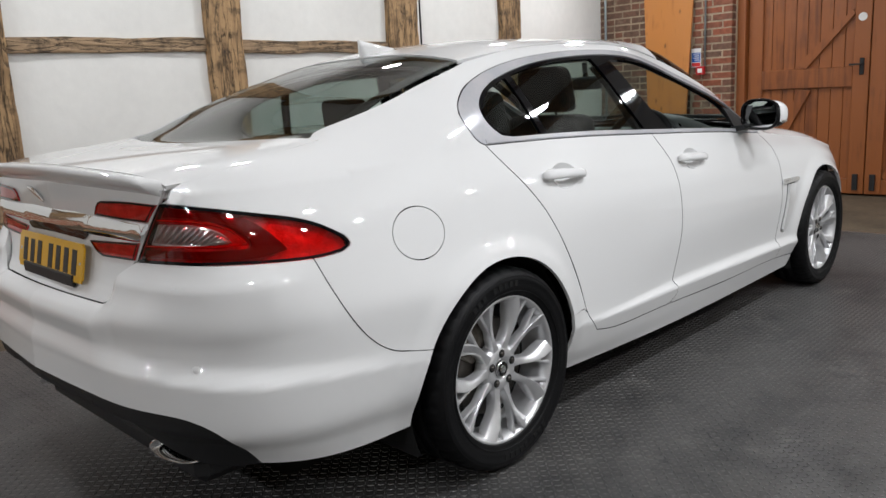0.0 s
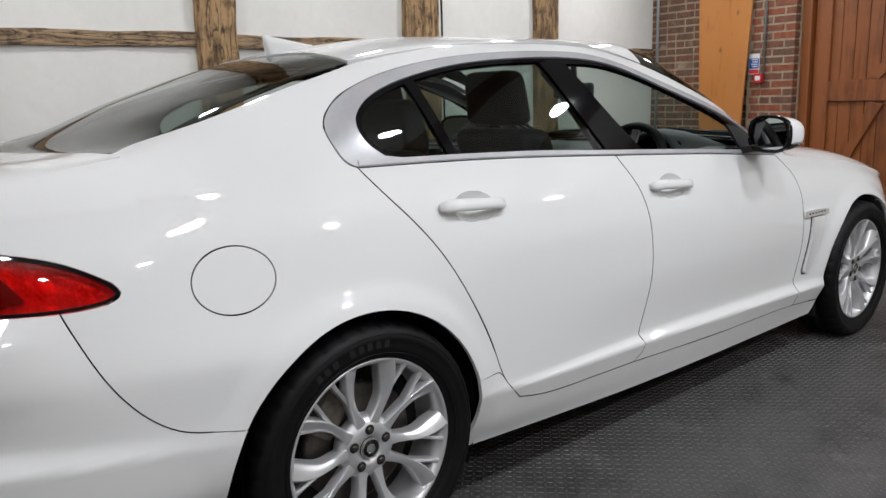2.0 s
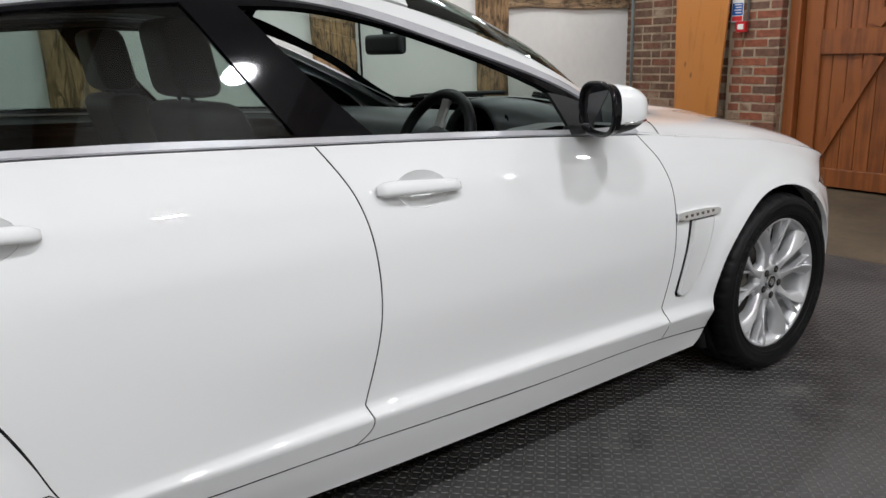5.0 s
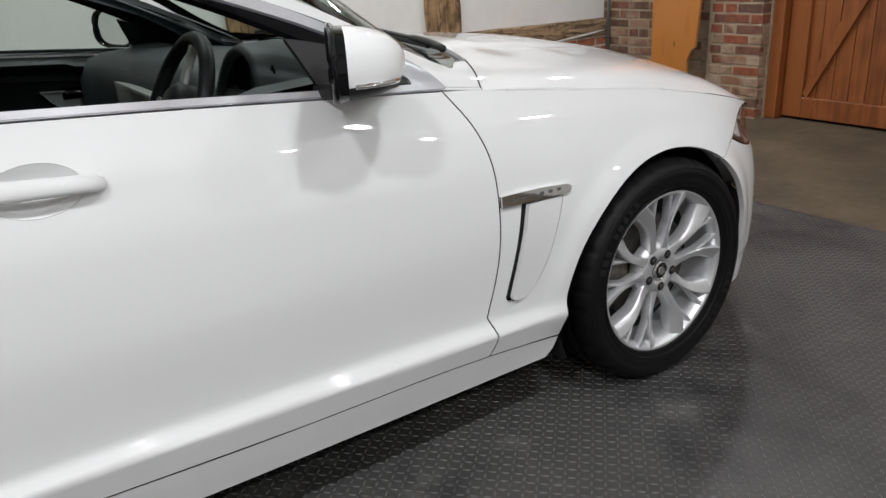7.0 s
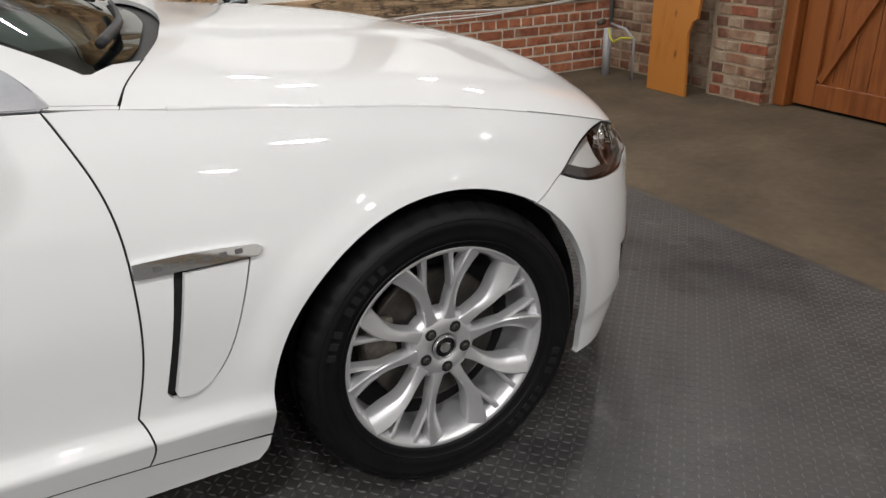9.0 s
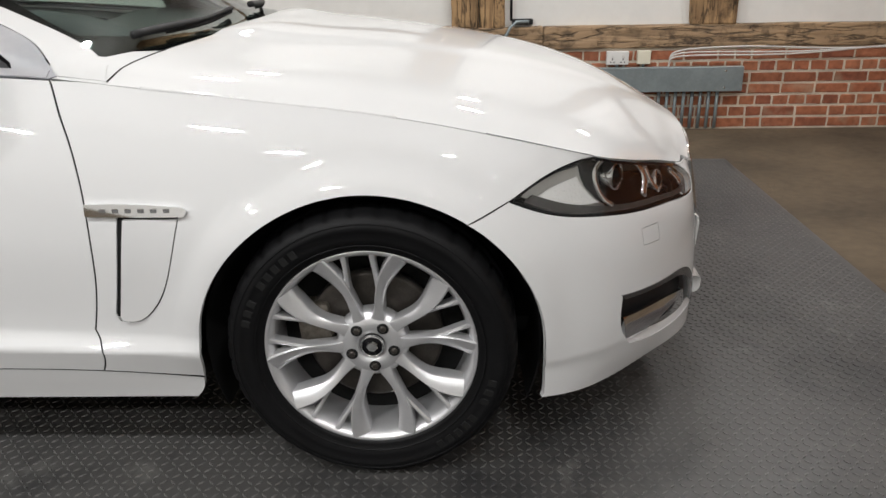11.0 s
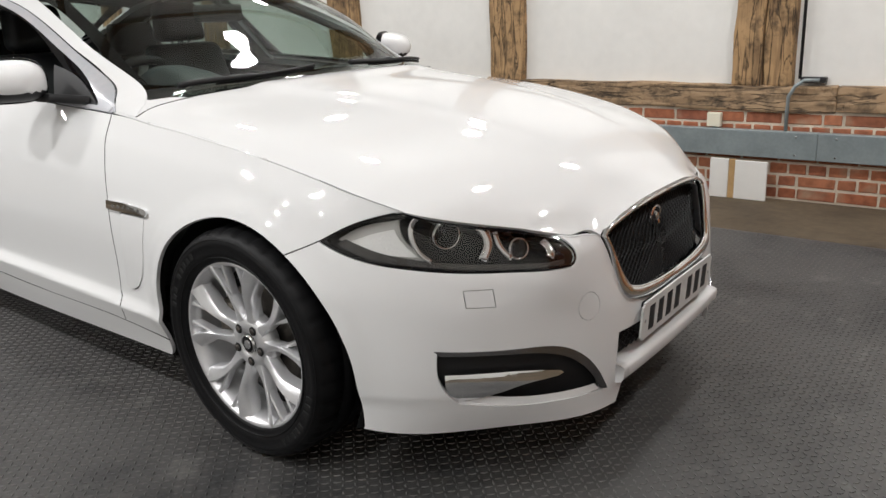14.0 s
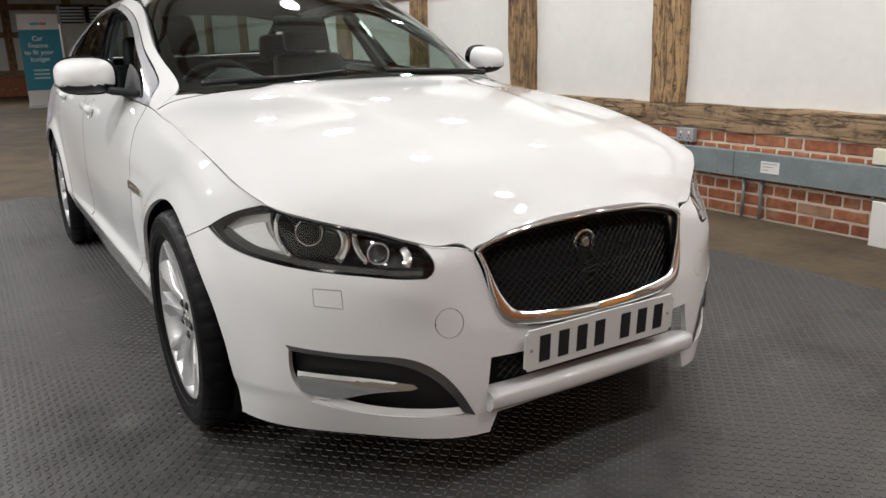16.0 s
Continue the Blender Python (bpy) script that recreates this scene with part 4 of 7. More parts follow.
# bumpers
AF = [tuple(cast("side", x, z)[0]) for x, z in [(3.310, .20), (3.311, .25), (3.310, .30)] + [(F_ARCH[0] + F_ARCH[2] * math.cos(a) + .005 * max(0, 1 - a * 2), F_ARCH[1] + F_ARCH[2] / 1.05 * math.sin(a)) for a in np.radians(np.linspace(0, 56, 14))]]
NOSE_SEAM = [AF[-1], tuple(cast("side", 3.222, .690)[0])]
HL_LOW = [(3.222, .857, .690), (3.30, .828, .656), (3.42, .772, .630), (3.55, .672, .611), (3.64, .565, .602), (3.708, .475, .598)]
HL_IN = [(3.708, .475, .598), (3.715, .463, .606), (3.712, .455, .628), shoulder(3.672, .003)]
HL_TOP = [shoulder(x, .003) for x in (3.672, 3.62, 3.56, 3.50, 3.46, 3.415)]
HL_BACK = [shoulder(3.415, .003), (3.31, .818, .733), (3.222, .857, .690)]
NOSE_TOP = [shoulder(3.672, .003), shoulder(3.695, .003), shoulder(3.715, .003), (3.735, .355, .646)]
GR_SIDE = [(3.735, .355, .646), (3.78, .350, .60), (3.79, .337, .55), (3.79, .318, .508)]
GR_LOW = [(3.79, .318, .508), (3.80, .300, .482), (3.81, .265, .466), (3.82, .2, .455), (3.82, 0, .440)]
NOSE_MID = [(3.82, 0, .252), (3.82, .2, .247), (3.80, .33, .238)]
NOSE_STEP = [(3.80, .33, .238), (3.79, .350, .185)]
NOSE_LOW = [(3.79, .350, .185), (3.74, .42, .180), (3.60, .60, .178), (3.45, .755, .180), tuple(cast("side", 3.306, .188)[0])]
GRILLE = mirror([[(3.76, 0, .708), (3.76, .15, .703), (3.755, .24, .692), (3.75, .305, .675), (3.745, .34, .661), (3.735, .355, .646)], GR_SIDE, GR_LOW])
INTAKE_IN = mirror([[(3.83, 0, .385), (3.82, .325, .385)], [(3.82, .325, .385), (3.82, .325, .305)], [(3.82, .325, .305), (3.83, .15, .308), (3.83, 0, .308)]])
INTAKE = mirror([[(3.83, 0, .385), (3.82, .352, .385)], [(3.82, .352, .385), (3.82, .365, .29)], [(3.82, .365, .29), (3.83, .15, .298), (3.83, 0, .300)]])
FOG = [[(3.50, .753, .42), (3.57, .69, .412), (3.64, .60, .405), (3.71, .505, .388), (3.745, .45, .345), (3.776, .392, .245)], [(3.776, .392, .245), (3.70, .52, .245), (3.60, .66, .258), (3.545, .728, .275)], [(3.545, .728, .275), (3.51, .755, .33), (3.50, .753, .42)]]
FOGL = [[(p[0], -p[1], p[2]) for p in s] for s in FOG]
SQ = [[(3.554, .706, .570), (3.604, .655, .567)], [(3.604, .655, .567), (3.607, .652, .525)], [(3.607, .652, .525), (3.56, .706, .530)], [(3.56, .706, .530), (3.554, .706, .570)]]
CIR = [[(3.745 - .005, .435 + .036 * math.cos(a), .485 + .036 * math.sin(a)) for a in np.linspace(0, 2 * math.pi, 20)]]
SQL, CIRL = [[[(p[0], -p[1], p[2]) for p in s] for s in q] for q in (SQ, CIR)]
panel_obj("front_bumper", panel_data("nose", mirror([GR_LOW[::-1], GR_SIDE[::-1], NOSE_TOP[::-1], HL_IN[::-1], HL_LOW[::-1], NOSE_SEAM[::-1], AF[::-1], [AF[0], NOSE_LOW[-1]], NOSE_LOW[::-1], NOSE_STEP[::-1], NOSE_MID[::-1]]),
          0.02, holes=[INTAKE, FOG, FOGL, SQ, SQL, CIR, CIRL], depth=0.016, shape=arch_lip), PAINT, car, 1, "white painted front bumper with deep intakes")
for s in (1, -1):
    panel_obj("tow_eye_cover", panel_data("nose", SQ, 0.015, gap=-0.0002), PAINT, car, s)
    panel_obj("washer_cover", panel_data("nose", CIR, 0.015, gap=-0.0002), PAINT, car, s)
TL_TIP = [(-.60, .848, .850), (-.572, .852, .866), (-.585, .848, .888)]
TL_TOP = [(-.585, .848, .888), (-.611, .844, .905), (-.669, .822, .936), (-.775, .786, .966), (-.882, .721, .991), (-.963, .621, 1.009)]
TL_IN = [(-.963, .621, 1.009), (-.976, .577, .948), (-.993, .515, .856)]
TL_LOW = [(-.993, .515, .856), (-.939, .715, .860), (-.82, .81, .852), (-.69, .84, .845), (-.64, .846, .846), (-.60, .848, .850)]
AR = [tuple(cast("side", x, z)[0]) for x, z in arc(*R_ARCH, 151, 188, 10)]
SEAM_R = [AR[0], (-.412, .912, .533), (-.492, .908, .556), (-.562, .898, .61), (-.632, .882, .715), (-.685, .848, .845)]
TAIL_LOW = [(-1.12, 0, .497), (-1.1, .3, .493), (-1.075, .447, .492), (-1.054, .601, .490), (-.988, .726, .466), (-.932, .769, .412), (-.87, .765, .345), (-.837, .753, .312)]
TAIL_SIDE = [(-.837, .753, .312), (-.65, .83, .288), AR[-1]]


def rear_relief(p):
    """Creased shelf under the tail lights, and the step below the boot lid."""
    z = p[2]
    up = max(0.0, min(1.0, (.856 - z) / .06)) * max(0.0, min(1.0, (z - .66) / .13)) * max(0.0, min(1.0, (-.66 - p[0]) / .15)) * max(0.0, min(1.0, (abs(p[1]) - .40) / .05))
    step = max(0.0, min(1.0, (.742 - z) / .045)) * max(0.0, min(1.0, (z - .58) / .11)) * max(0.0, min(1.0, (.47 - abs(p[1])) / .08))
    return arch_lip(p) + .026 * up + .026 * step


panel_obj("rear_bumper", panel_data("tail", mirror([LID_LOW[::-1], LID_CORNER[::-1], [LID_CORNER[0], TL_LOW[0]], TL_LOW[:4], SEAM_R[::-1], AR, TAIL_SIDE[::-1], TAIL_LOW[::-1]]), 0.016, shape=rear_relief, depth=.02), PAINT, car, 1, "white painted rear bumper with creased corners")
for cup, cx, cz in ((CUP_R, .40, .934), (CUP_F, 1.345, .903)):
    both("handle_recess", panel_data("side", cup, 0.012, gap=-0.0015, depth=0, shape=lambda p, cx=cx, cz=cz: -0.025 * max(0, 1 - ((p[0] - cx) / .075) ** 2 - ((p[2] - cz) / .042) ** 2) ** 0.7), PAINT, car)


def ring_loft(path, radii, squash, seg=14):
    """A bar with an oval section along path: places, (across, outward) radii and outward normals."""
    V, F = [], []
    for i, (p, (ra, rb), n) in enumerate(zip(path, radii, squash)):
        p, n = np.array(p), np.array(n)
        a, b = np.array(path[max(0, i - 1)]), np.array(path[min(len(path) - 1, i + 1)])
        t = (b - a) / np.linalg.norm(b - a)
        s = np.cross(t, n)
        s /= np.linalg.norm(s)
        for k in range(seg):
            w = 2 * math.pi * k / seg
            V.append(p + s * ra * math.cos(w) + n * rb * math.sin(w))
    m = len(path)
    for i in range(m - 1):
        for k in range(seg):
            F.append((i * seg + k, i * seg + (k + 1) % seg, (i + 1) * seg + (k + 1) % seg, (i + 1) * seg + k))
    F += [tuple(range(seg))[::-1], tuple(range((m - 1) * seg, m * seg))]
    return V, F


def mirrored(name, V, F, mat, parent, label="", smooth=True):
    """The piece on both flanks."""
    out = []
    V = np.array(V)
    for s in (-1, 1):
        out.append(obj(name, mesh_of(name, V * [1, s, 1], [f[::-1] if s < 0 else f for f in F], mat, smooth), parent, label))
    return out


for x0, x1, z0, z1 in ((.268, .508, .943, .928), (1.213, 1.453, .912, .897)):
    P, N = [], []
    for f in np.linspace(0, 1, 15):
        a, n = cast("side", x0 + (x1 - x0) * f, z0 + (z1 - z0) * f)
        P.append(a + n * (0.026 * min(1, 0.35 + 2.2 * min(f, 1 - f) ** 0.7)))
        N.append(n)
    rr = [(0.017 * (1 if .03 < f < .97 else .6) * (1.08 - .25 * max(0, f - .35)), 0.011 if 0.02 < f < .98 else .006) for f in np.linspace(0, 1, 15)]
    V, F = ring_loft(P, rr, N)
    mirrored("door_handle", V, F, PAINT, car, "white pull handle")

# bars sunk in the shut lines: black for the gaps' shade, white as filler
def shut_line(mode, pts, r=0.0022, parent=car, mat=GAP):
    P, N = curve_on(mode, pts, 0.02, -r * .55)
    V, F = ring_loft(P, [(r, r)] * len(P), N, 6)
    if abs(P[0][1]) < .02:
        return obj("shut_line", mesh_of("shut_line", V, F, mat, True), parent)
    return mirrored("shut_line", V, F, mat, parent)


shut_line("tail", SEAM_R)
shut_line("side", [(.535, .343), (.62, .325), (.83, .312), (1.105, .308), (1.7, .288), (2.268, .282), (2.505, .264)], 0.0018)
shut_line("top", [p for p in BON_SIDE[1:] if p[0] < 3.1], 0.0050, mat=PAINT)
shut_line("top", [p for p in BON_SIDE[1:] if p[0] > 3.0], 0.0006)
shut_line("nose", NOSE_TOP, 0.0035, mat=PAINT)
shut_line("top", [(2.42, .6), (2.385, .68), (2.345, .766)], 0.0016)
shut_line("side", [(.445, .445), (.355, .448)], 0.0016)
shut_line("side", SEAM, 0.0017)
shut_line("side", SEAM_STEP, 0.0012)
shut_line("side", DOOR_FRONT, 0.0017)
shut_line("side", DOOR_STEP, 0.0015)
shut_line("side", RDOOR_REAR, 0.0019)
shut_line("side", WIN_TOP[1:-1], 0.0035)
shut_line("nose", NOSE_SEAM, 0.0018)

# added black under-skin that closes the seams and gives them their shade
SHELL = [[(.41, .24), (2.49, .21)], [(2.49, .21), (2.49, .335)], arc(F_ARCH[0], F_ARCH[1], .42, 180, 50, 14), [arc(F_ARCH[0], F_ARCH[1], .42, 180, 50, 14)[-1], (3.20, .70)], [(3.20, .70), (3.20, .80), (2.91, .860), (2.6, .892), (2.25, .932)],
         [(2.25, .932), (1.1, 1.010), (.07, 1.045)], [(.07, 1.045), (-.1, 1.04), (-.5, 1.02), (-.56, 1.0)], [(-.56, 1.0), (-.56, .66)], [(-.56, .66), (-.43, .56), (-.40, .53)], arc(0, .335, .42, 150, 15, 14), [arc(0, .335, .42, 150, 15, 14)[-1], (.41, .24)]]
both("under_skin", panel_data("side", SHELL, 0.05, gap=0, depth=0, off=-0.03), GAP, car, "added black sheet that darkens the flank seams")
panel_obj("bonnet_underlay", panel_data("top", mirror([[(2.50, 0), (2.46, .4), (2.36, .70)], [(2.36, .70), (2.9, .73), (3.25, .73), (3.36, .70)], [(3.36, .70), (3.55, .52), (3.70, .30), (3.72, 0)]]), 0.05, gap=0, depth=0, off=-0.02), GAP, car, 1, "added black sheet that darkens the bonnet seams")
panel_obj("boot_underlay", panel_data("top", mirror([[(-.58, 0), (-.53, .4), (-.45, .68)], [(-.45, .68), (-.85, .66), (-.90, .62)], [(-.90, .62), (-.95, .4), (-.965, 0)]]), 0.05, gap=0, depth=0, off=-0.03), GAP, car, 1, "added black sheet that darkens the boot lid seams")
panel_obj("tail_underlay", panel_data("tail", mirror([[(-1, 0, 1.03), (-1, .6, 1.0)], [(-1, .6, 1.0), (-.60, .83, .89)], [(-.60, .83, .89), (-.60, .85, .66)], [(-.60, .85, .66), (-.9, .7, .45), (-1, 0, .5)]]), 0.05, gap=0, depth=0, off=-0.04), GAP, car, 1, "added black sheet that darkens the rear bumper seams")
part("underbody", box_bm(-.92, 3.45, -.56, .56, .20, .30, .03), BLACK, car, "black underbody tray")
part("underbody", box_bm(.42, 2.45, -.82, .82, .22, .30, .02), BLACK, car, "black underbody tray")
for cx in (0.0, 2.909):
    V = []
    ang = np.linspace(-25, 205, 40)
    for a in ang:
        c, s = math.cos(math.radians(a)), math.sin(math.radians(a))
        for y, r in ((.852 if cx < 1 or c < .3 else .822, .392), (.83 if cx < 1 or c < .3 else .80, .402), (.70, .40), (.56, .39), (.55, .0)):
            V.append((cx + r * c, y, .335 + r * s))
    F = [(i * 5 + j, i * 5 + j + 1, (i + 1) * 5 + j + 1, (i + 1) * 5 + j) for i in range(39) for j in range(4)]
    mirrored("arch_liner", V, F, GAP, car, "black wheel arch liner")

# embossed marks on the side badges
for k in range(6):
    for s in (-1, 1):
        a, n = cast("side", 2.345 + .028 * k, .686)
        part("badge_mark", box_bm(a[0] - .007, a[0] + .007, *sorted((s * (a[1] + .0085), s * (a[1] + .0100))), .681, .691, .001), CHROME, car)

# wheels
RIM_R, TYRE_R = .243, .338


def blade_mesh(paths):
    """Spoke arms: each path rows of (angle, radius, half width, height, depth, tilt across)."""
    V, F = [], []
    for path in paths:
        b = len(V)
        pts = [np.array((r * math.sin(a), r * math.cos(a))) for a, r, *_ in path]
        for i, (a, r, w, h, d, tl) in enumerate(path):
            p0, p1 = pts[max(0, i - 1)], pts[min(len(path) - 1, i + 1)]
            t = (p1 - p0) / np.linalg.norm(p1 - p0)
            s = np.array((-t[1], t[0]))
            for k, dy in ((-1.08, -d), (-1, -.0045), (-.82, -.001), (0, .001), (.82, -.001), (1, -.0045), (1.08, -d)):
                q = pts[i] + s * w * k
                V.append((q[0], h + dy + k * tl, q[1]))
        n = len(path)
        for i in range(n - 1):
            for k in range(6):
                F.append((b + i * 7 + k, b + (i + 1) * 7 + k, b + (i + 1) * 7 + k + 1, b + i * 7 + k + 1))
        F.append(tuple(range(b, b + 7))[::-1])
        F.append(tuple(range(b + (n - 1) * 7, b + n * 7)))
    return V, F


def smooth_path(rows, n=14):
    t = np.linspace(0, 1, len(rows))
    return spline(t, np.array(rows, float), np.linspace(0, 1, n)).tolist()


def wheel_parts(parent):
    # outward is +y; the tyre's widest point is y = 0
    rim = part("wheel", lathe_bm([(.190, -.20), (.222, -.19), (.222, -.06), (.228, -.035), (.236, -.022), (RIM_R, -.017), (.247, -.020), (.248, -.028)], 72), ALLOY, parent, "silver multi-spoke alloy wheel", True)
    seg = 216
    prof = [(.236, -.215), (.246, -.225), (.29, -.24), (.325, -.222), (TYRE_R, -.185), (TYRE_R, -.15), (.331, -.147), (.331, -.139), (TYRE_R, -.136), (TYRE_R, -.09), (.331, -.087), (.331, -.079), (TYRE_R, -.076), (.336, -.040), (.331, -.022), (.321, -.008), (.305, -.001), (.297, .0), (.294, -.0025), (.280, -.001), (.262, -.006), (.255, -.014), (.2505, -.012), (.247, -.018), (.240, -.022)]
    bm = bmesh.new()
    rings = []
    for j, (r, y) in enumerate(prof):
        ring = []
        for k in range(seg):
            w = 2 * math.pi * k / seg
            rr = r - (0.006 if (j in (12, 13, 14) and k % 6 == 0) else 0)
            ring.append(bm.verts.new((rr * math.cos(w), y, rr * math.sin(w))))
        rings.append(ring)
    for A, B in zip(rings, rings[1:]):
        for k in range(seg):
            bm.faces.new((A[k], B[k], B[(k + 1) % seg], A[(k + 1) % seg]))
    bmesh.ops.recalc_face_normals(bm, faces=bm.faces)
    tyre = part("tyre", bm, RUBBER, rim, "black low-profile tyre", True)
    # raised rings and blocky sidewall marks
    for r, y in ((.263, -.0045), (.312, -.0035)):
        part("sidewall_ring", lathe_bm([(r - .0015, y - .003), (r - .001, y + .0012), (r + .001, y + .0012), (r + .0015, y - .003)], 96), RUBBER, tyre, "", True)
    for base in (28, 208):
        for k in range(9):
            if k == 5:
                continue
            w = math.radians(base + 5.2 * k)
            bm = box_bm(-.0085, .0085, -.004, .0016, -.011, .011, .0015)
            bmesh.ops.transform(bm, matrix=Matrix.Translation((.288 * math.sin(w), -.0015, .288 * math.cos(w))) @ Matrix.Rotation(w, 4, "Y"), verts=bm.verts)
            part("sidewall_mark", bm, RUBBERMARK, tyre)
    d = math.radians
    for k in range(5):
        for e in (-1, 1):
            a = d(72 * k)
            main = smooth_path([(a + e * d(20), .050, .024, -.0465, .03, 0), (a + e * d(18.2), .078, .0150, -.0425, .034, .001 * e), (a + e * d(16.0), .112, .0112, -.0375, .036, .003 * e), (a + e * d(15.8), .150, .0125, -.031, .036, .006 * e),
                                (a + e * d(18.8), .192, .0180, -.0265, .036, .010 * e), (a + e * d(22.8), .235, .0215, -.0225, .03, .009 * e)], 18)
            sprig = smooth_path([(a + e * d(15.0), .128, .0070, -.0365, .024, 0), (a + e * d(12.2), .160, .0062, -.0335, .024, 0), (a + e * d(9.4), .198, .0056, -.0290, .024, 0), (a + e * d(7.8), .236, .0075, -.0225, .024, 0)], 12)
            V, F = blade_mesh([main, sprig])
            me = mesh_of("spoke", V, F, ALLOY, True)
            me.set_sharp_from_angle(angle=math.radians(38))
            obj("spoke", me, rim)
    part("hub", lathe_bm([(.0, -.050), (.030, -.050), (.032, -.0425), (.050, -.0395), (.066, -.043), (.080, -.052), (.086, -.064), (.086, -.085)], 48), ALLOY, rim, "", True)
    part("centre_cap", lathe_bm([(.0, -.037), (.021, -.037), (.0225, -.039), (.026, -.0385), (.0285, -.042), (.0285, -.05)], 32), GLOSSBLACK, rim, "dark centre cap with a chrome ring", True)
    part("cap_ring", lathe_bm([(.0235, -.0375), (.0245, -.0355), (.0275, -.0365), (.029, -.042)], 32), CHROME, rim, "", True)
    part("cap_emblem", lathe_bm([(.0, -.034), (.012, -.0345), (.014, -.037)], 7), CHROME, rim)
    for k in range(5):
        a = math.radians(72 * k + 90 + 36)
        c = (.052 * math.cos(a), 0, .052 * math.sin(a))
        # flat black disc: the bolt recess's shade drawn as colour
        part("bolt_well", lathe_bm([(0, -.0375), (.0125, -.0375), (.0140, -.0395)], 16, "y", c), GAP, rim)
        part("wheel_bolt", lathe_bm([(0, -.033), (.006, -.0335), (.0088, -.0365), (.0088, -.045)], 6, "y", c), DISC, rim)
    part("brake_disc", lathe_bm([(.06, -.095), (.155, -.095), (.163, -.097), (.163, -.125), (.06, -.125)], 48), DISC, rim, "worn iron brake disc", True)
    part("brake_caliper", box_bm(.095, .175, -.14, -.075, -.03, .10, .015, 2), RUST, rim, "rusty brake caliper")
    # added black disc that stands in for the shade behind the spokes
    part("wheel_shade_disc", lathe_bm([(.0, -.13), (.225, -.135), (.225, -.2)], 32), GAP, rim)
    return rim


first = wheel_parts(car)
place = {(-1, 0.0): pose(0, -.918, TYRE_R + .008, 0, -36, 180), (-1, 2.909): pose(2.909, -.908, TYRE_R + .008, 0, 5, 180), (1, 0.0): pose(0, .918, TYRE_R + .008), (1, 2.909): pose(2.909, .908, TYRE_R + .008)}
for i, m in enumerate(place.values()):
    if i == 0:
        first.matrix_basis = m
    else:
        copy_thing(first, m)

# lamps
HL = [HL_TOP, HL_BACK, HL_LOW, HL_IN]
LED = [[(3.262, .842, .684), (3.33, .815, .655), (3.43, .765, .637), (3.55, .672, .619), (3.64, .565, .610), (3.70, .480, .606)], [(3.70, .480, .606), (3.70, .478, .617)], [(3.70, .478, .617), (3.64, .565, .621), (3.55, .672, .631), (3.44, .757, .650), (3.35, .805, .672), (3.285, .833, .698)], [(3.285, .833, .698), (3.262, .842, .684)]]
FRAME = [[(3.262, .842, .697), (3.32, .815, .728), (3.40, .765, .740)], [(3.40, .765, .740), (3.415, .762, .695), (3.47, .735, .645)], [(3.47, .735, .645), (3.37, .795, .655), (3.262, .842, .697)]]
FROST = [[(3.286, .83, .690), (3.335, .80, .708), (3.389, .767, .721)], [(3.389, .767, .721), (3.408, .765, .69), (3.448, .748, .654)], [(3.448, .748, .654), (3.36, .80, .666), (3.286, .83, .690)]]


def ring_data(segs, mode, g, off, res=0.012):
    """A border strip of width g inside an outline."""
    P = outline(mode, segs, res)
    Q = inset(P, g)
    V, N = [], []
    for a in (*P, *Q):
        p, n = cast(mode, *a)
        V.append(p + n * off)
        N.append(n)
    m = len(P)
    F = [(i, (i + 1) % m, m + (i + 1) % m, m + i) for i in range(m)]
    V, N = np.array(V), np.array(N)
    f = F[0]
    if np.cross(V[f[1]] - V[f[0]], V[f[3]] - V[f[0]]) @ N[f[0]] < 0:
        F = [g2[::-1] for g2 in F]
    return V, N, F


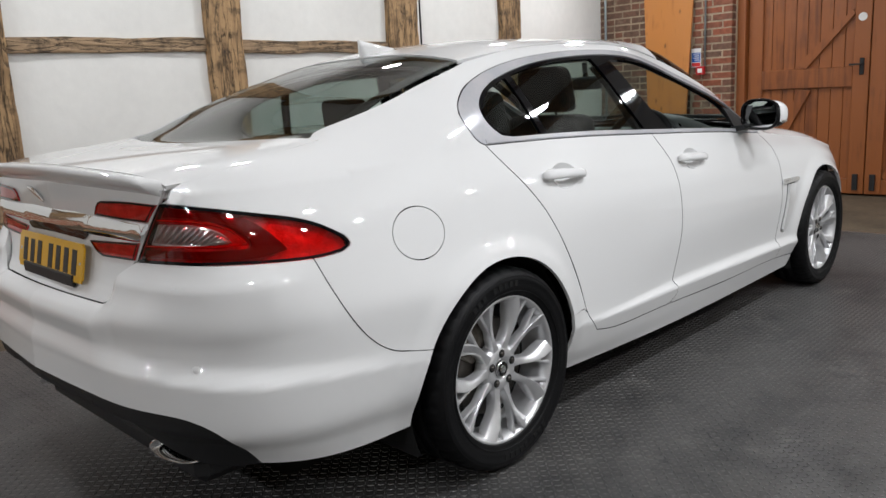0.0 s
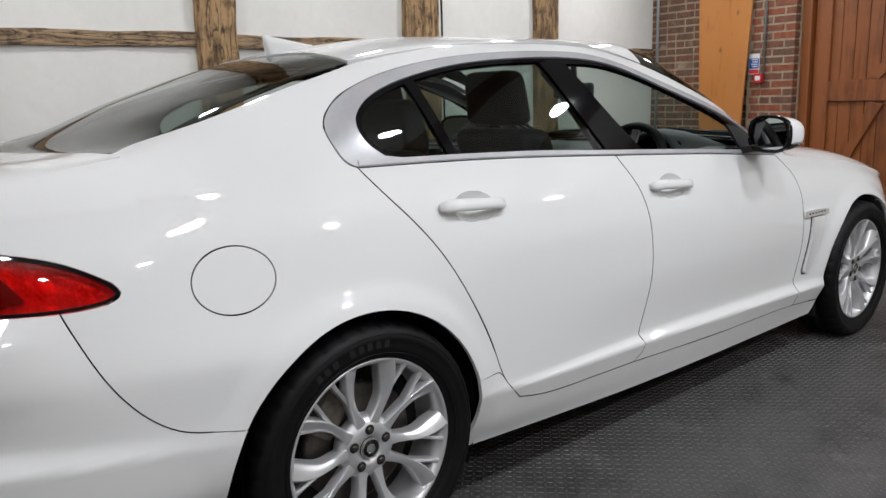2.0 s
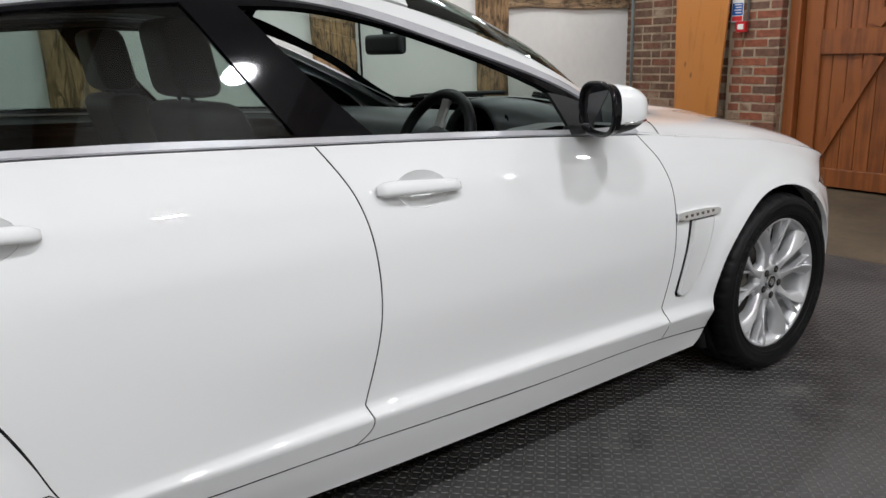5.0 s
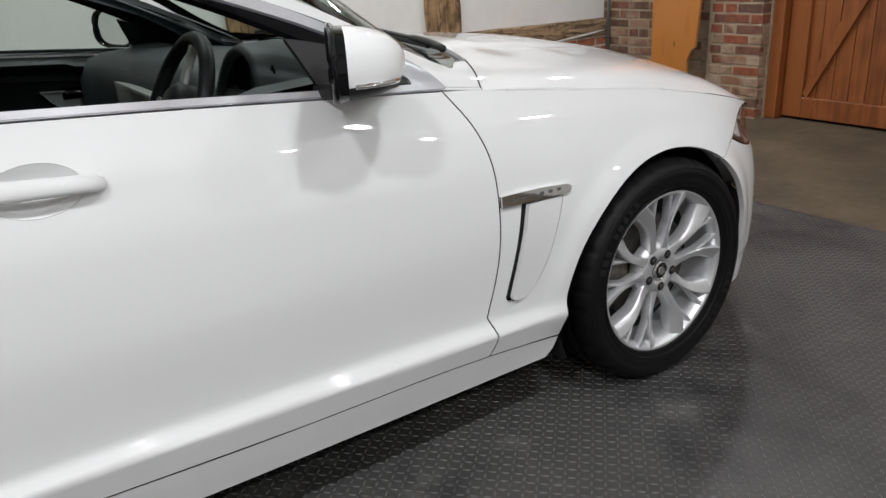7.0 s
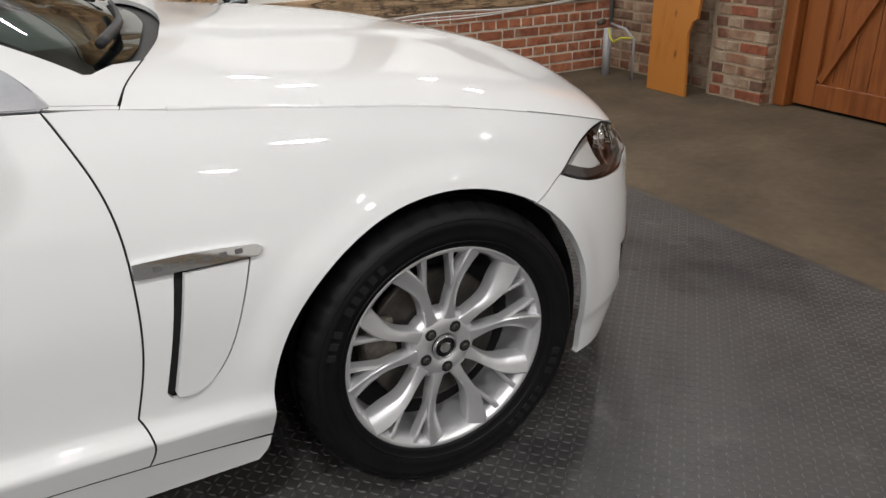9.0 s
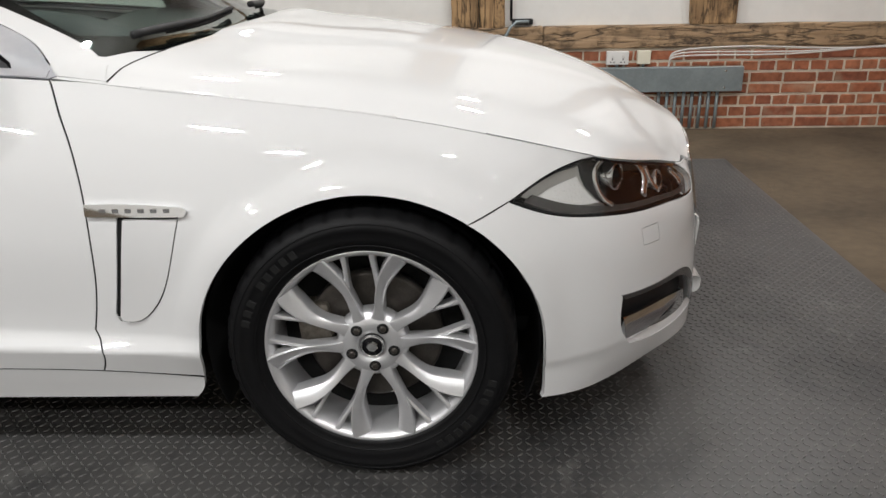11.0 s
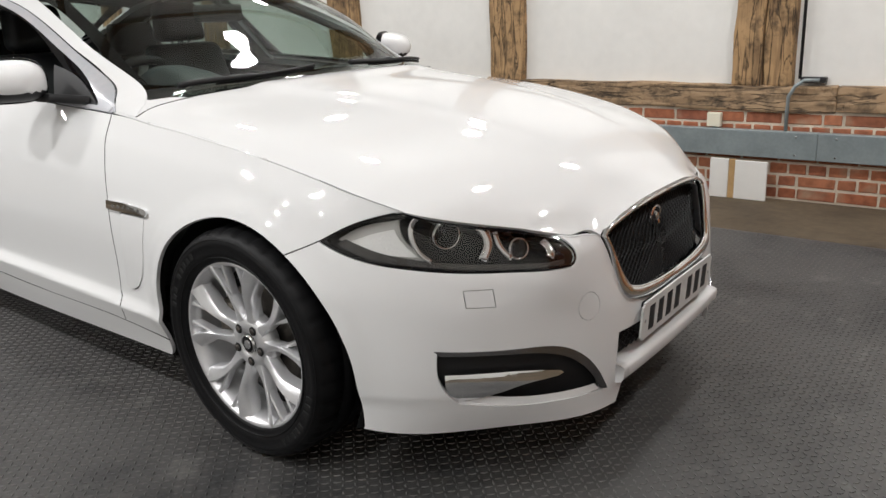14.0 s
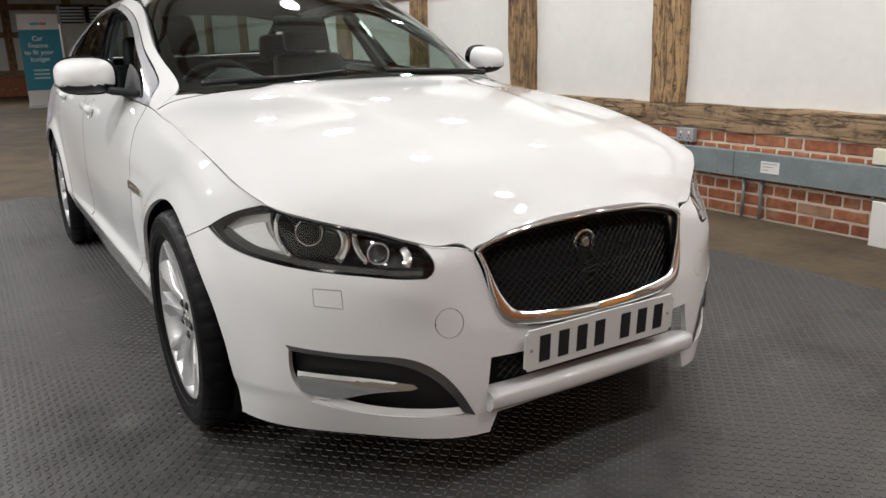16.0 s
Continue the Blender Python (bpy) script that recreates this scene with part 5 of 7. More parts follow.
hl_lens = panel_data("nose", HL, 0.02, gap=0.003, depth=0, off=-0.001)
hl_back = panel_data("nose", HL, 0.02, gap=-0.004, depth=0, off=-0.05)
hl_rim = ring_data(HL, "nose", 0.006, -0.002)
hl_led, hl_frame, hl_frost = panel_data("nose", LED, 0.012, gap=0, depth=.01, off=-0.018), panel_data("nose", FRAME, 0.02, gap=0, depth=.01, off=-0.03), panel_data("nose", FROST, 0.02, gap=0, depth=.006, off=-0.024)
for s in (-1, 1):
    lamp = panel_obj("headlight", hl_back, HLBLACK, car, s, "clear headlight with two projector lenses in a black housing")
    panel_obj("lens", hl_lens, CLEAR, lamp, s, "clear polycarbonate lens")
    panel_obj("lamp_rim", hl_rim, HLBLACK, lamp, s)
    panel_obj("light_strip", hl_led, LEDGREY, lamp, s, "grey daylight strip, unlit")
    panel_obj("indicator_frame", hl_frame, SILVERTRIM, lamp, s)
    panel_obj("indicator_reflector", hl_frost, LAMPWHITE, lamp, s, "frosted pale indicator reflector")
    for (px, py, pz), r in (((3.499, .694, .697), .031), ((3.618, .560, .660), .024)):
        c, n = cast("nose", *flat_of("nose", (px, py, pz)))
        c = c - n * (r * .9 + .006)
        dirn = Vector((n[0], n[1] * .6, n[2] * .3)).normalized()
        q = Vector((0, 1, 0)).rotation_difference(dirn).to_matrix().to_4x4()
        mtx = Matrix.Translation(Vector(c)) @ q
        fl = Matrix.Diagonal((1, s, 1, 1))
        for nm, prof, mat in (("projector_lens", [(0, r * .55), (r * .5, r * .45), (r * .8, r * .22), (r * .95, 0)], GLOSSBLACK), ("projector_ring", [(r * .95, -.01), (r * .97, .006), (r * 1.08, .008), (r * 1.16, .001), (r * 1.2, -.02)], CHROME)):
            bm = lathe_bm(prof, 32)
            bmesh.ops.transform(bm, matrix=fl @ mtx, verts=bm.verts)
            if s < 0:
                bmesh.ops.reverse_faces(bm, faces=bm.faces)
            part(nm, bm, mat, lamp, "", True)
    for pts, w in (([(3.446, .729, .750), (3.428, .744, .728), (3.431, .747, .698), (3.451, .743, .661), (3.477, .730, .643)], .0032), ([(3.539, .627, .722), (3.563, .617, .695), (3.572, .627, .660), (3.567, .643, .637)], .0060),
                   ([(3.573, .595, .700), (3.586, .600, .674), (3.600, .596, .650), (3.617, .589, .634)], .0035), ([(3.650, .504, .670), (3.672, .504, .653), (3.682, .519, .631)], .0055)):
        P, N = curve_on("nose", pts, 0.008, -0.014)
        V, F = ring_loft(P, [(w * 2.0, w * .7)] * len(P), N, 10)
        V = np.array(V) * [1, s, 1]
        obj("chrome_arc", mesh_of("chrome_arc", V, F, CHROME, True), lamp)

TL = [TL_TOP, TL_IN, TL_LOW, TL_TIP]
TL_CLEAR = [[(-.971, .600, .955), (-.923, .706, .952), (-.879, .756, .928), (-.866, .771, .909)], [(-.866, .771, .909), (-.931, .712, .907), (-.981, .555, .905)], [(-.981, .555, .905), (-.971, .600, .955)]]
TL_BAND = [[(-.961, .626, .998), (-.895, .710, .988), (-.829, .760, .970), (-.781, .800, .930), (-.742, .830, .878)], [(-.742, .830, .878), (-.80, .815, .868), (-.937, .714, .873), (-.988, .532, .868)], [(-.988, .532, .868), (-.985, .542, .887)],
           [(-.985, .542, .887), (-.935, .714, .892), (-.833, .795, .891)], [(-.833, .795, .891), (-.824, .794, .903), (-.838, .778, .929), (-.881, .739, .960), (-.966, .612, .973)], [(-.966, .612, .973), (-.961, .626, .998)]]
TL_EDGE = [[(-.970, .603, .966), (-.895, .727, .956), (-.850, .770, .928), (-.836, .787, .904)], [(-.836, .787, .904), (-.86, .775, .901), (-.915, .735, .902), (-.983, .550, .897)]]
REDGLASS = thin_glass("red_lens_glass", (0.80, 0.012, 0.016))
TAILBACK = plain("tail_reflector", (0.80, 0.78, 0.76), 0.32, metal=0.35, var=0.45, scale=22, bump=0.9, bump_scale=45)
RIBBED = plain("ribbed_reflector", (0.62, 0.60, 0.58), 0.18, metal=0.6, var=0.3, scale=40)
tl_lens, tl_rim = panel_data("tail", TL, 0.015, gap=0.002, depth=.002, off=0.001, holes=[TL_CLEAR]), ring_data(TL, "tail", 0.007, 0.0025)
tl_back, tl_band = panel_data("tail", TL, 0.02, gap=-0.002, depth=0, off=-0.024), panel_data("tail", TL_BAND, 0.015, gap=0, depth=.012, off=-0.009)
tl_clear, tl_well = panel_data("tail", TL_CLEAR, 0.02, gap=-0.003, depth=0, off=0.0), panel_data("tail", TL_CLEAR, 0.02, gap=-0.001, depth=0, off=-0.022)
LL_UP = [[(-.966, .612, 1.006), (-.985, .50, 1.010), (-.995, .385, 1.007)], [(-.995, .385, 1.007), (-.998, .33, .995), (-.999, .309, .966)], [(-.999, .309, .966), (-.977, .571, .961)], [(-.977, .571, .961), (-.966, .612, 1.006)]]
LL_LO = [[(-.984, .527, .905), (-1.0, .255, .890)], [(-1.0, .255, .890), (-1.001, .283, .869), (-1.003, .339, .853)], [(-1.003, .339, .853), (-.993, .503, .858)], [(-.993, .503, .858), (-.984, .527, .905)]]
ll_sets = [(panel_data("tail", q, 0.02, gap=0.0, depth=.006, off=0.006), panel_data("tail", q, 0.02, gap=0.0, depth=0, off=0.001), ring_data(q, "tail", 0.005, 0.0075)) for q in (LL_UP, LL_LO)]
for s in (-1, 1):
    lamp = panel_obj("tail_light", tl_back, TAILBACK, car, s, "red tail light wrapping onto the quarter panel")
    panel_obj("lens", tl_lens, REDGLASS, lamp, s, "red moulded lens")
    panel_obj("lamp_rim", tl_rim, GLOSSBLACK, lamp, s)
    panel_obj("dark_band", tl_band, REDDEEP, lamp, s, "deep red light guide")
    panel_obj("clear_section", tl_clear, CLEAR, lamp, s, "clear reversing section")
    panel_obj("ribbed_reflector", tl_well, RIBBED, lamp, s, "pale ribbed reflector")
    for seg_ in TL_EDGE:
        P, N = curve_on("tail", seg_, 0.012, -0.003)
        V, F = ring_loft(P, [(.0028, .0028)] * len(P), N, 6)
        obj("light_guide", mesh_of("light_guide", np.array(V) * [1, s, 1], [f if s > 0 else f[::-1] for f in F], REDLENS, True), lamp)
    # upright ribs in the reversing section
    for f in np.linspace(.04, .92, 15):
        top, low = ((-.971, .600, .955), (-.923, .706, .952), (-.879, .756, .928), (-.866, .771, .909)), ((-.981, .555, .905), (-.955, .66, .907), (-.91, .735, .908), (-.866, .771, .909))
        a, b = [pchip(np.arange(4), np.array(q), np.array([f * 3]))[0] for q in (top, low)]
        if a[2] - b[2] < .006:
            continue
        P = [cast("tail", *flat_of("tail", b + (a - b) * u)) for u in (.06, .5, .94)]
        V, F = ring_loft([q[0] - q[1] * .014 for q in P], [(.0022, .006)] * 3, [q[1] for q in P], 6)
        obj("rib", mesh_of("rib", np.array(V) * [1, s, 1], [g if s > 0 else g[::-1] for g in F], RIBBED, True), lamp)
    for front, back, rim_ in ll_sets:
        ll = panel_obj("lid_light", back, TAILBACK, car, s, "red light on the boot lid")
        panel_obj("lens", front, REDGLASS, ll, s, "red moulded lens")
        panel_obj("lamp_rim", rim_, GLOSSBLACK, ll, s)
STRIP = mirror([[(-1.004, 0, .972), (-.998, .30, .961), (-.977, .573, .957)], [(-.977, .573, .957), (-.983, .533, .908)], [(-.983, .533, .908), (-.995, .35, .900), (-1.002, .2, .909), (-1.004, 0, .920)]])
panel_obj("boot_strip", panel_data("tail", STRIP, 0.02, gap=0, depth=.012, off=0.014, shape=lambda p: -0.016 * ((p[2] - .935) / .032) ** 2), CHROME, car, 1, "wide chrome strip across the boot")
panel_obj("plate_recess", panel_data("tail", mirror([[(-1.004, 0, .922), (-1.002, .2, .911), (-1.0, .24, .905)], [(-1.0, .24, .905), (-1.0, .21, .888)], [(-1.0, .21, .888), (-1.003, 0, .893)]]), 0.02, gap=0, depth=.004, off=0.006), GLOSSBLACK, car, 1, "black recess over the rear plate")


def plate(name, x, z, sgn, tilt, mat, label):
    b = bmesh.new()
    bmesh.ops.create_cube(b, size=1.0)
    bmesh.ops.scale(b, vec=(.006, .52, .111), verts=b.verts)
    bmesh.ops.bevel(b, geom=[e for e in b.edges if abs((e.verts[0].co - e.verts[1].co).x) > .003], offset=.01, segments=3, affect="EDGES")
    p = part(name, b, mat, car, label)
    p.matrix_basis = pose(x, 0, z, 0, tilt, 0)
    at = -.215
    for k in range(7):
        if k == 4:
            at += .030
        bars = [box_bm(sgn * .0031, sgn * .0042, at, at + .034, -.036, .036)]
        part("character_bar", bars[0], INK, p)
        at += .0615
    for y in (-.235, .235):
        part("screw_cap", lathe_bm([(0, sgn * .005), (.004, sgn * .0045), (.005, sgn * .003)], 10, "x", (0, y * 1.02, 0)), GREYPL, p)
    return p


plate("front_plate", 3.809, .388, 1, 4, WHITEPLATE, "white front number plate with black bars")
plate("rear_plate", -1.034, .826, -1, 12, YELLOWPLATE, "yellow rear number plate with black bars")
part("plate_holder", box_bm(-1.052, -1.041, -.20, .20, .756, .79, .003), BLACK, car, "black plate surround")
part("plate_mount", box_bm(3.75, 3.805, -.23, .23, .345, .435, .006), BLACK, car, "black plate mount")

# grille
grille = panel_obj("grille", panel_data("nose", GRILLE, 0.03, gap=0, depth=0, off=-0.045), GAP, car, 1, "black mesh grille in a chrome surround")
gp = [cast("nose", *q) for q in inset(outline("nose", GRILLE, 0.012), 0.008)]
GR_R = [(.0055 + .014 * min(1, max(0, (.60 - g[0][2]) / .10)), .010) for g in gp]
V, F = ring_loft([g[0] + g[1] * .002 for g in gp] + [gp[0][0] + gp[0][1] * .002], GR_R + [GR_R[0]], [g[1] for g in gp] + [gp[0][1]], 12)
obj("grille_surround", mesh_of("grille_surround", V, F, CHROME, True), grille, "chrome grille surround")
panel_obj("grille_inner_edge", ring_data(GRILLE, "nose", 0.024, -0.006, 0.015), GLOSSBLACK, grille, 1)


def mesh_bars(poly_segs, pitch, slope, r, off, name, mat, parent, label):
    """Crossed wires clipped to an outline, one mesh."""
    P = outline("nose", poly_segs, 0.01)
    lo, hi = P.min(0), P.max(0)
    V, F = [], []
    scale = 1.1
    for sg in (1, -1):
        k = lo[0] - (hi[1] - lo[1]) * slope - .1
        while k < hi[0] + (hi[1] - lo[1]) * slope + .1:
            z = np.arange(lo[1], hi[1], 0.008)
            a = k + sg * (z - lo[1]) * slope
            pts = np.stack([a, z], 1)
            ok = inside(P, pts)
            run = []
            for q, o in zip(pts, ok):
                if o:
                    run.append(q)
                if (not o or q[1] >= z[-1] - 1e-9) and len(run) > 1:
                    c = [cast("nose", *u) for u in run]
                    path = [h[0] + h[1] * (off + (.0015 if sg > 0 else 0)) for h in c]
                    v, f = ring_loft(path, [(r, r)] * len(path), [h[1] for h in c], 4)
                    b = len(V)
                    V += v
                    F += [tuple(i + b for i in g) for g in f]
                    run = []
                elif not o:
                    run = []
            k += pitch
    return obj(name, mesh_of(name, V, F, mat, False), parent, label)


MESHBLK = plain("grille_black", (0.012, 0.012, 0.013), 0.5, spec=0.3)
mesh_bars(GRILLE, .021, 1.05, .0020, -.034, "grille_mesh", MESHBLK, grille, "black diamond wire mesh")
intake = panel_obj("lower_intake", panel_data("nose", INTAKE, 0.03, gap=0, depth=0, off=-0.05), GAP, car, 1, "black lower intake mesh")
mesh_bars(INTAKE_IN, .024, 1.05, .0022, -.03, "intake_mesh", MESHBLK, intake, "black diamond wire mesh")
lip = []
for y in np.linspace(-.356, .356, 21):
    b = .010 * (1 - (y / .356) ** 2)
    lip.append([(3.755 + b, y, .302), (3.796 + b, y, .298), (3.806 + b, y, .293), (3.808 + b, y, .286), (3.806 + b, y, .262), (3.798 + b, y, .250), (3.76 + b, y, .240)])
V, F = grid_mesh(np.array(lip))
obj("front_lip", mesh_of("front_lip", V, [tuple(f) for f in F] + [tuple(range(7))[::-1], tuple(range(len(V) - 7, len(V)))], PAINT, True), car, "white shelf under the lower intake")
EMB = (3.722, 0, .616)
part("emblem_mount", lathe_bm([(0, .002), (.040, .002), (.047, -.006), (.050, -.03)], 36, "x", EMB), GLOSSBLACK, grille, "black emblem mount", True)
part("grille_emblem", lathe_bm([(0, .006), (.026, .006), (.028, .011), (.033, .013), (.037, .006), (.037, -.01)], 36, "x", EMB), CHROME, grille, "round chrome emblem", True)
part("emblem_field", lathe_bm([(0, .0105), (.0265, .0085)], 28, "x", EMB), GLOSSBLACK, grille)
part("emblem_shape", lathe_bm([(0, .017), (.012, .016), (.018, .009)], 7, "x", (EMB[0], 0, .617)), CHROME, grille)

# fog lamp intakes
FOG_BLADE = [[(3.515, .748, .355), (3.58, .68, .352), (3.65, .59, .345), (3.70, .515, .332)], [(3.70, .515, .332), (3.705, .508, .325), (3.695, .52, .318)], [(3.695, .52, .318), (3.63, .62, .305), (3.58, .685, .282), (3.545, .728, .276)], [(3.545, .728, .276), (3.52, .745, .31), (3.515, .748, .355)]]
FOG_TOP = [[(3.49, .757, .424), (3.57, .69, .416), (3.64, .60, .409), (3.71, .505, .392), (3.748, .447, .345), (3.778, .388, .242)], [(3.778, .388, .242), (3.765, .41, .250)], [(3.765, .41, .250), (3.735, .465, .335), (3.70, .515, .374), (3.64, .603, .396), (3.57, .69, .405), (3.505, .752, .411)], [(3.505, .752, .411), (3.49, .757, .424)]]
for s in (-1, 1):
    fog = panel_obj("fog_intake", panel_data("nose", FOG, 0.025, gap=-0.004, depth=0, off=-0.035), BLACK, car, s, "black fog intake with chrome blades")
    panel_obj("fog_blade", panel_data("nose", FOG_BLADE, 0.015, gap=0, depth=.012, off=0.0, shape=lambda p: -0.008 * ((p[2] - .318) / .04) ** 2), CHROME, fog, s, "polished chrome blade")
    panel_obj("fog_trim", panel_data("nose", FOG_TOP, 0.012, gap=0, depth=.01, off=0.003), DARKTRIM, fog, s, "dark chrome edge trim")
    panel_obj("fog_floor", panel_data("nose", [[(3.545, .728, .292), (3.60, .66, .275), (3.70, .52, .262), (3.755, .42, .262)], [(3.755, .42, .262), (3.76, .41, .246)], [(3.76, .41, .246), (3.70, .52, .243), (3.60, .66, .256), (3.545, .728, .272)], [(3.545, .728, .272), (3.545, .728, .292)]], 0.015, gap=0, depth=0, off=-0.003, shape=lambda p: -0.6 * max(0, p[2] - .252)), PAINT, fog, s, "white lower lip of the intake")

# valance, exhaust, sensors, tail badge
VAL = mirror([[(-1.1, 0, .448), (-1.09, .25, .436), (-1.07, .40, .41), (-1.03, .50, .36), (-.98, .60, .305), (-.86, .74, .295), (-.83, .762, .303)], [(-.83, .762, .303), (-.875, .768, .36), (-.938, .769, .43), (-.99, .726, .482), (-1.054, .601, .506), (-1.075, .447, .508), (-1.1, .3, .509), (-1.12, 0, .513)]])
panel_obj("rear_valance", panel_data("tail", VAL, 0.03, gap=0, depth=.01, off=-0.012), BLACK, car, 1, "black lower rear valance")
for s in (-1, 1):
    bm = lathe_bm([(.036, .10), (.038, .02), (.040, 0), (.044, .0), (.046, .02), (.046, .10)], 32, "x", (0, 0, 0))
    bmesh.ops.scale(bm, vec=(1.3, 1.95, .84), verts=bm.verts)
    for v in bm.verts:
        v.co.x += .42 * v.co.y * s
    bmesh.ops.translate(bm, vec=(-.958, .515 * s, .318), verts=bm.verts)
    ex = part("exhaust_tip", bm, CHROME, car, "oval chrome exhaust tip", True)
    bm = lathe_bm([(0, .05), (.038, .05)], 24, "x")
    bmesh.ops.scale(bm, vec=(1.3, 1.95, .84), verts=bm.verts)
    for v in bm.verts:
        v.co.x += .42 * v.co.y * s
    bmesh.ops.translate(bm, vec=(-.958, .515 * s, .318), verts=bm.verts)
    part("exhaust_bore", bm, GAP, ex)
    for p in ((-.972, .724, .603), (-1.093, .26, .61)):
        a, n = cast("tail", *flat_of("tail", (p[0], p[1] * s, p[2])))
        q = Vector((0, 0, 1)).rotation_difference(Vector(n)).to_matrix().to_4x4()
        bm = lathe_bm([(0, .0022), (.0095, .002), (.011, .0), (.0115, .0015), (.013, .0015), (.0135, -.002)], 20, "z")
        bmesh.ops.transform(bm, matrix=Matrix.Translation(Vector(a)) @ q, verts=bm.verts)
        part("parking_sensor", bm, PAINT, car, "", True)
P, N = curve_on("tail", [(-1.0, .17, 1.022), (-1.0, .11, 1.008), (-1.0, .04, .984)], 0.008, 0.006)
V, F = ring_loft(P, [(.004 + .007 * math.sin(math.pi * k / (len(P) - 1)), .004) for k in range(len(P))], N, 10)
obj("tail_badge", mesh_of("tail_badge", V, F, CHROME, True), car, "small chrome badge on the boot")

# roof fin
fin = []
for f in np.linspace(0, 1, 12):
    zc = cast("top", .24 + .17 * f, 0)[0][2]
    h = .062 * (1 - f) ** 1.1 + .004
    w = .028 * (math.sin(math.pi * (.25 + .75 * f)) ** .7 if f < 1 else 0.02)
    x = .24 + .17 * f
    fin.append([(x, -w, zc - .004), (x - .012 * (1 - f), -w * .45, zc + h * .55), (x - .02 * (1 - f), 0, zc + h), (x - .012 * (1 - f), w * .45, zc + h * .55), (x, w, zc - .004)])
V, F = grid_mesh(np.array(fin))
F = [tuple(f) for f in F] + [(0, 1, 2, 3, 4)]
obj("roof_fin", mesh_of("roof_fin", V, F, PAINT, True), car, "white shark-fin aerial")


# door mirrors
def door_mirror(s):
    rows = []
    for f in np.linspace(0, 1, 14):
        x = 1.878 + .135 * f
        k = math.sqrt(max(0, 1 - (f * .985) ** 2.4))
        ring = []
        for a in np.linspace(0, 2 * math.pi, 36, endpoint=False):
            c, sn = math.cos(a), math.sin(a)
            e = 2 / 3.0
            yy = abs(c) ** e * math.copysign(1, c) * .112 * (k * .9 + .1)
            zz = abs(sn) ** e * math.copysign(1, sn) * (.072 if sn > 0 else .064) * (k * .92 + .08)
            ca, sa = math.cos(-.42), math.sin(-.42)
            dx, dy = x - 1.93, -.010 * f + yy
            ring.append((1.93 - dx * -ca + dy * sa, .945 - dx * sa * 1.0 + dy * ca, 1.056 + zz + .0125 * yy))
        rows.append(ring)
    G = np.array(rows)
    V = G.reshape(-1, 3) * [1, s, 1]
    n = 36
    F = [(i * n + k, i * n + (k + 1) % n, (i + 1) * n + (k + 1) % n, (i + 1) * n + k) for i in range(13) for k in range(n)] + [tuple(range(13 * n, 14 * n))]
    band, F = F[:2 * n], F[2 * n:]
    mid = [f for f in F if np.mean([V[i][2] for i in f]) > 1.026]
    low = [f for f in F if np.mean([V[i][2] for i in f]) <= 1.026]
    shell = obj("door_mirror", mesh_of("door_mirror", V, mid if s > 0 else [f[::-1] for f in mid], PAINT, True), car, "white door mirror on a black foot")
    obj("lower_shell", mesh_of("lower_shell", V, low if s > 0 else [f[::-1] for f in low], BLACK, True), shell, "black lower mirror shell")
    obj("mirror_surround", mesh_of("mirror_surround", V, band if s > 0 else [f[::-1] for f in band], GLOSSBLACK, True), shell, "gloss black mirror surround")
    rim = [tuple(np.array(p) * [1, s, 1] + [-.002, 0, 0]) for p in rows[0]]
    part("mirror_rim", tube_bm(rim, .007, 8, True), GLOSSBLACK, shell, "", True)
    mc = np.array(rows[0]).mean(0)
    inner = [mc + [.006, 0, 0] + (np.array(p) - mc) * .95 for p in rows[0]]
    m = mesh_of("mirror_glass", [tuple(np.array(p) * [1, s, 1]) for p in inner], [tuple(range(36))], plain("mirror_silver", (.9, .9, .9), .01, 1.0))
    obj("mirror_glass", m, shell, "mirror glass")
    axis = np.array(rows[7]).mean(0)
    st = []
    for row in rows[3:12]:
        out = [np.array(p) for p in row if p[1] > axis[1] - .02]
        low = min(out, key=lambda p: abs(p[2] - 1.028))
        st.append(low + [.001, .001, 1.028 - low[2]])
    part("indicator", tube_bm([tuple(p * [1, s, 1]) for p in st], .0052, 8), CHROME, shell, "clear indicator strip in a chrome edge", True)
    foot = box_bm(1.90, 2.11, .772, .87, .975, 1.005, .012, 2)
    for v in foot.verts:
        if v.co.y > .82:
            v.co.x = 1.93 + (v.co.x - 1.93) * .55
            v.co.z += .012
        v.co.y *= s
    if s < 0:
        bmesh.ops.reverse_faces(foot, faces=foot.faces)
    part("mirror_foot", foot, BLACK, shell, "black mirror foot", True)


for s in (-1, 1):
    door_mirror(s)
both("mirror_sail", panel_data("side", [[(1.862, 1.098), (1.95, 1.078), (2.06, 1.03), (2.13, .985)], [(2.13, .985), (2.14, .975)], [(2.14, .975), (1.91, .993)], [(1.91, .993), (1.862, 1.098)]], 0.015, gap=0, depth=.01, off=0.004), BLACK, car, "black mirror sail")

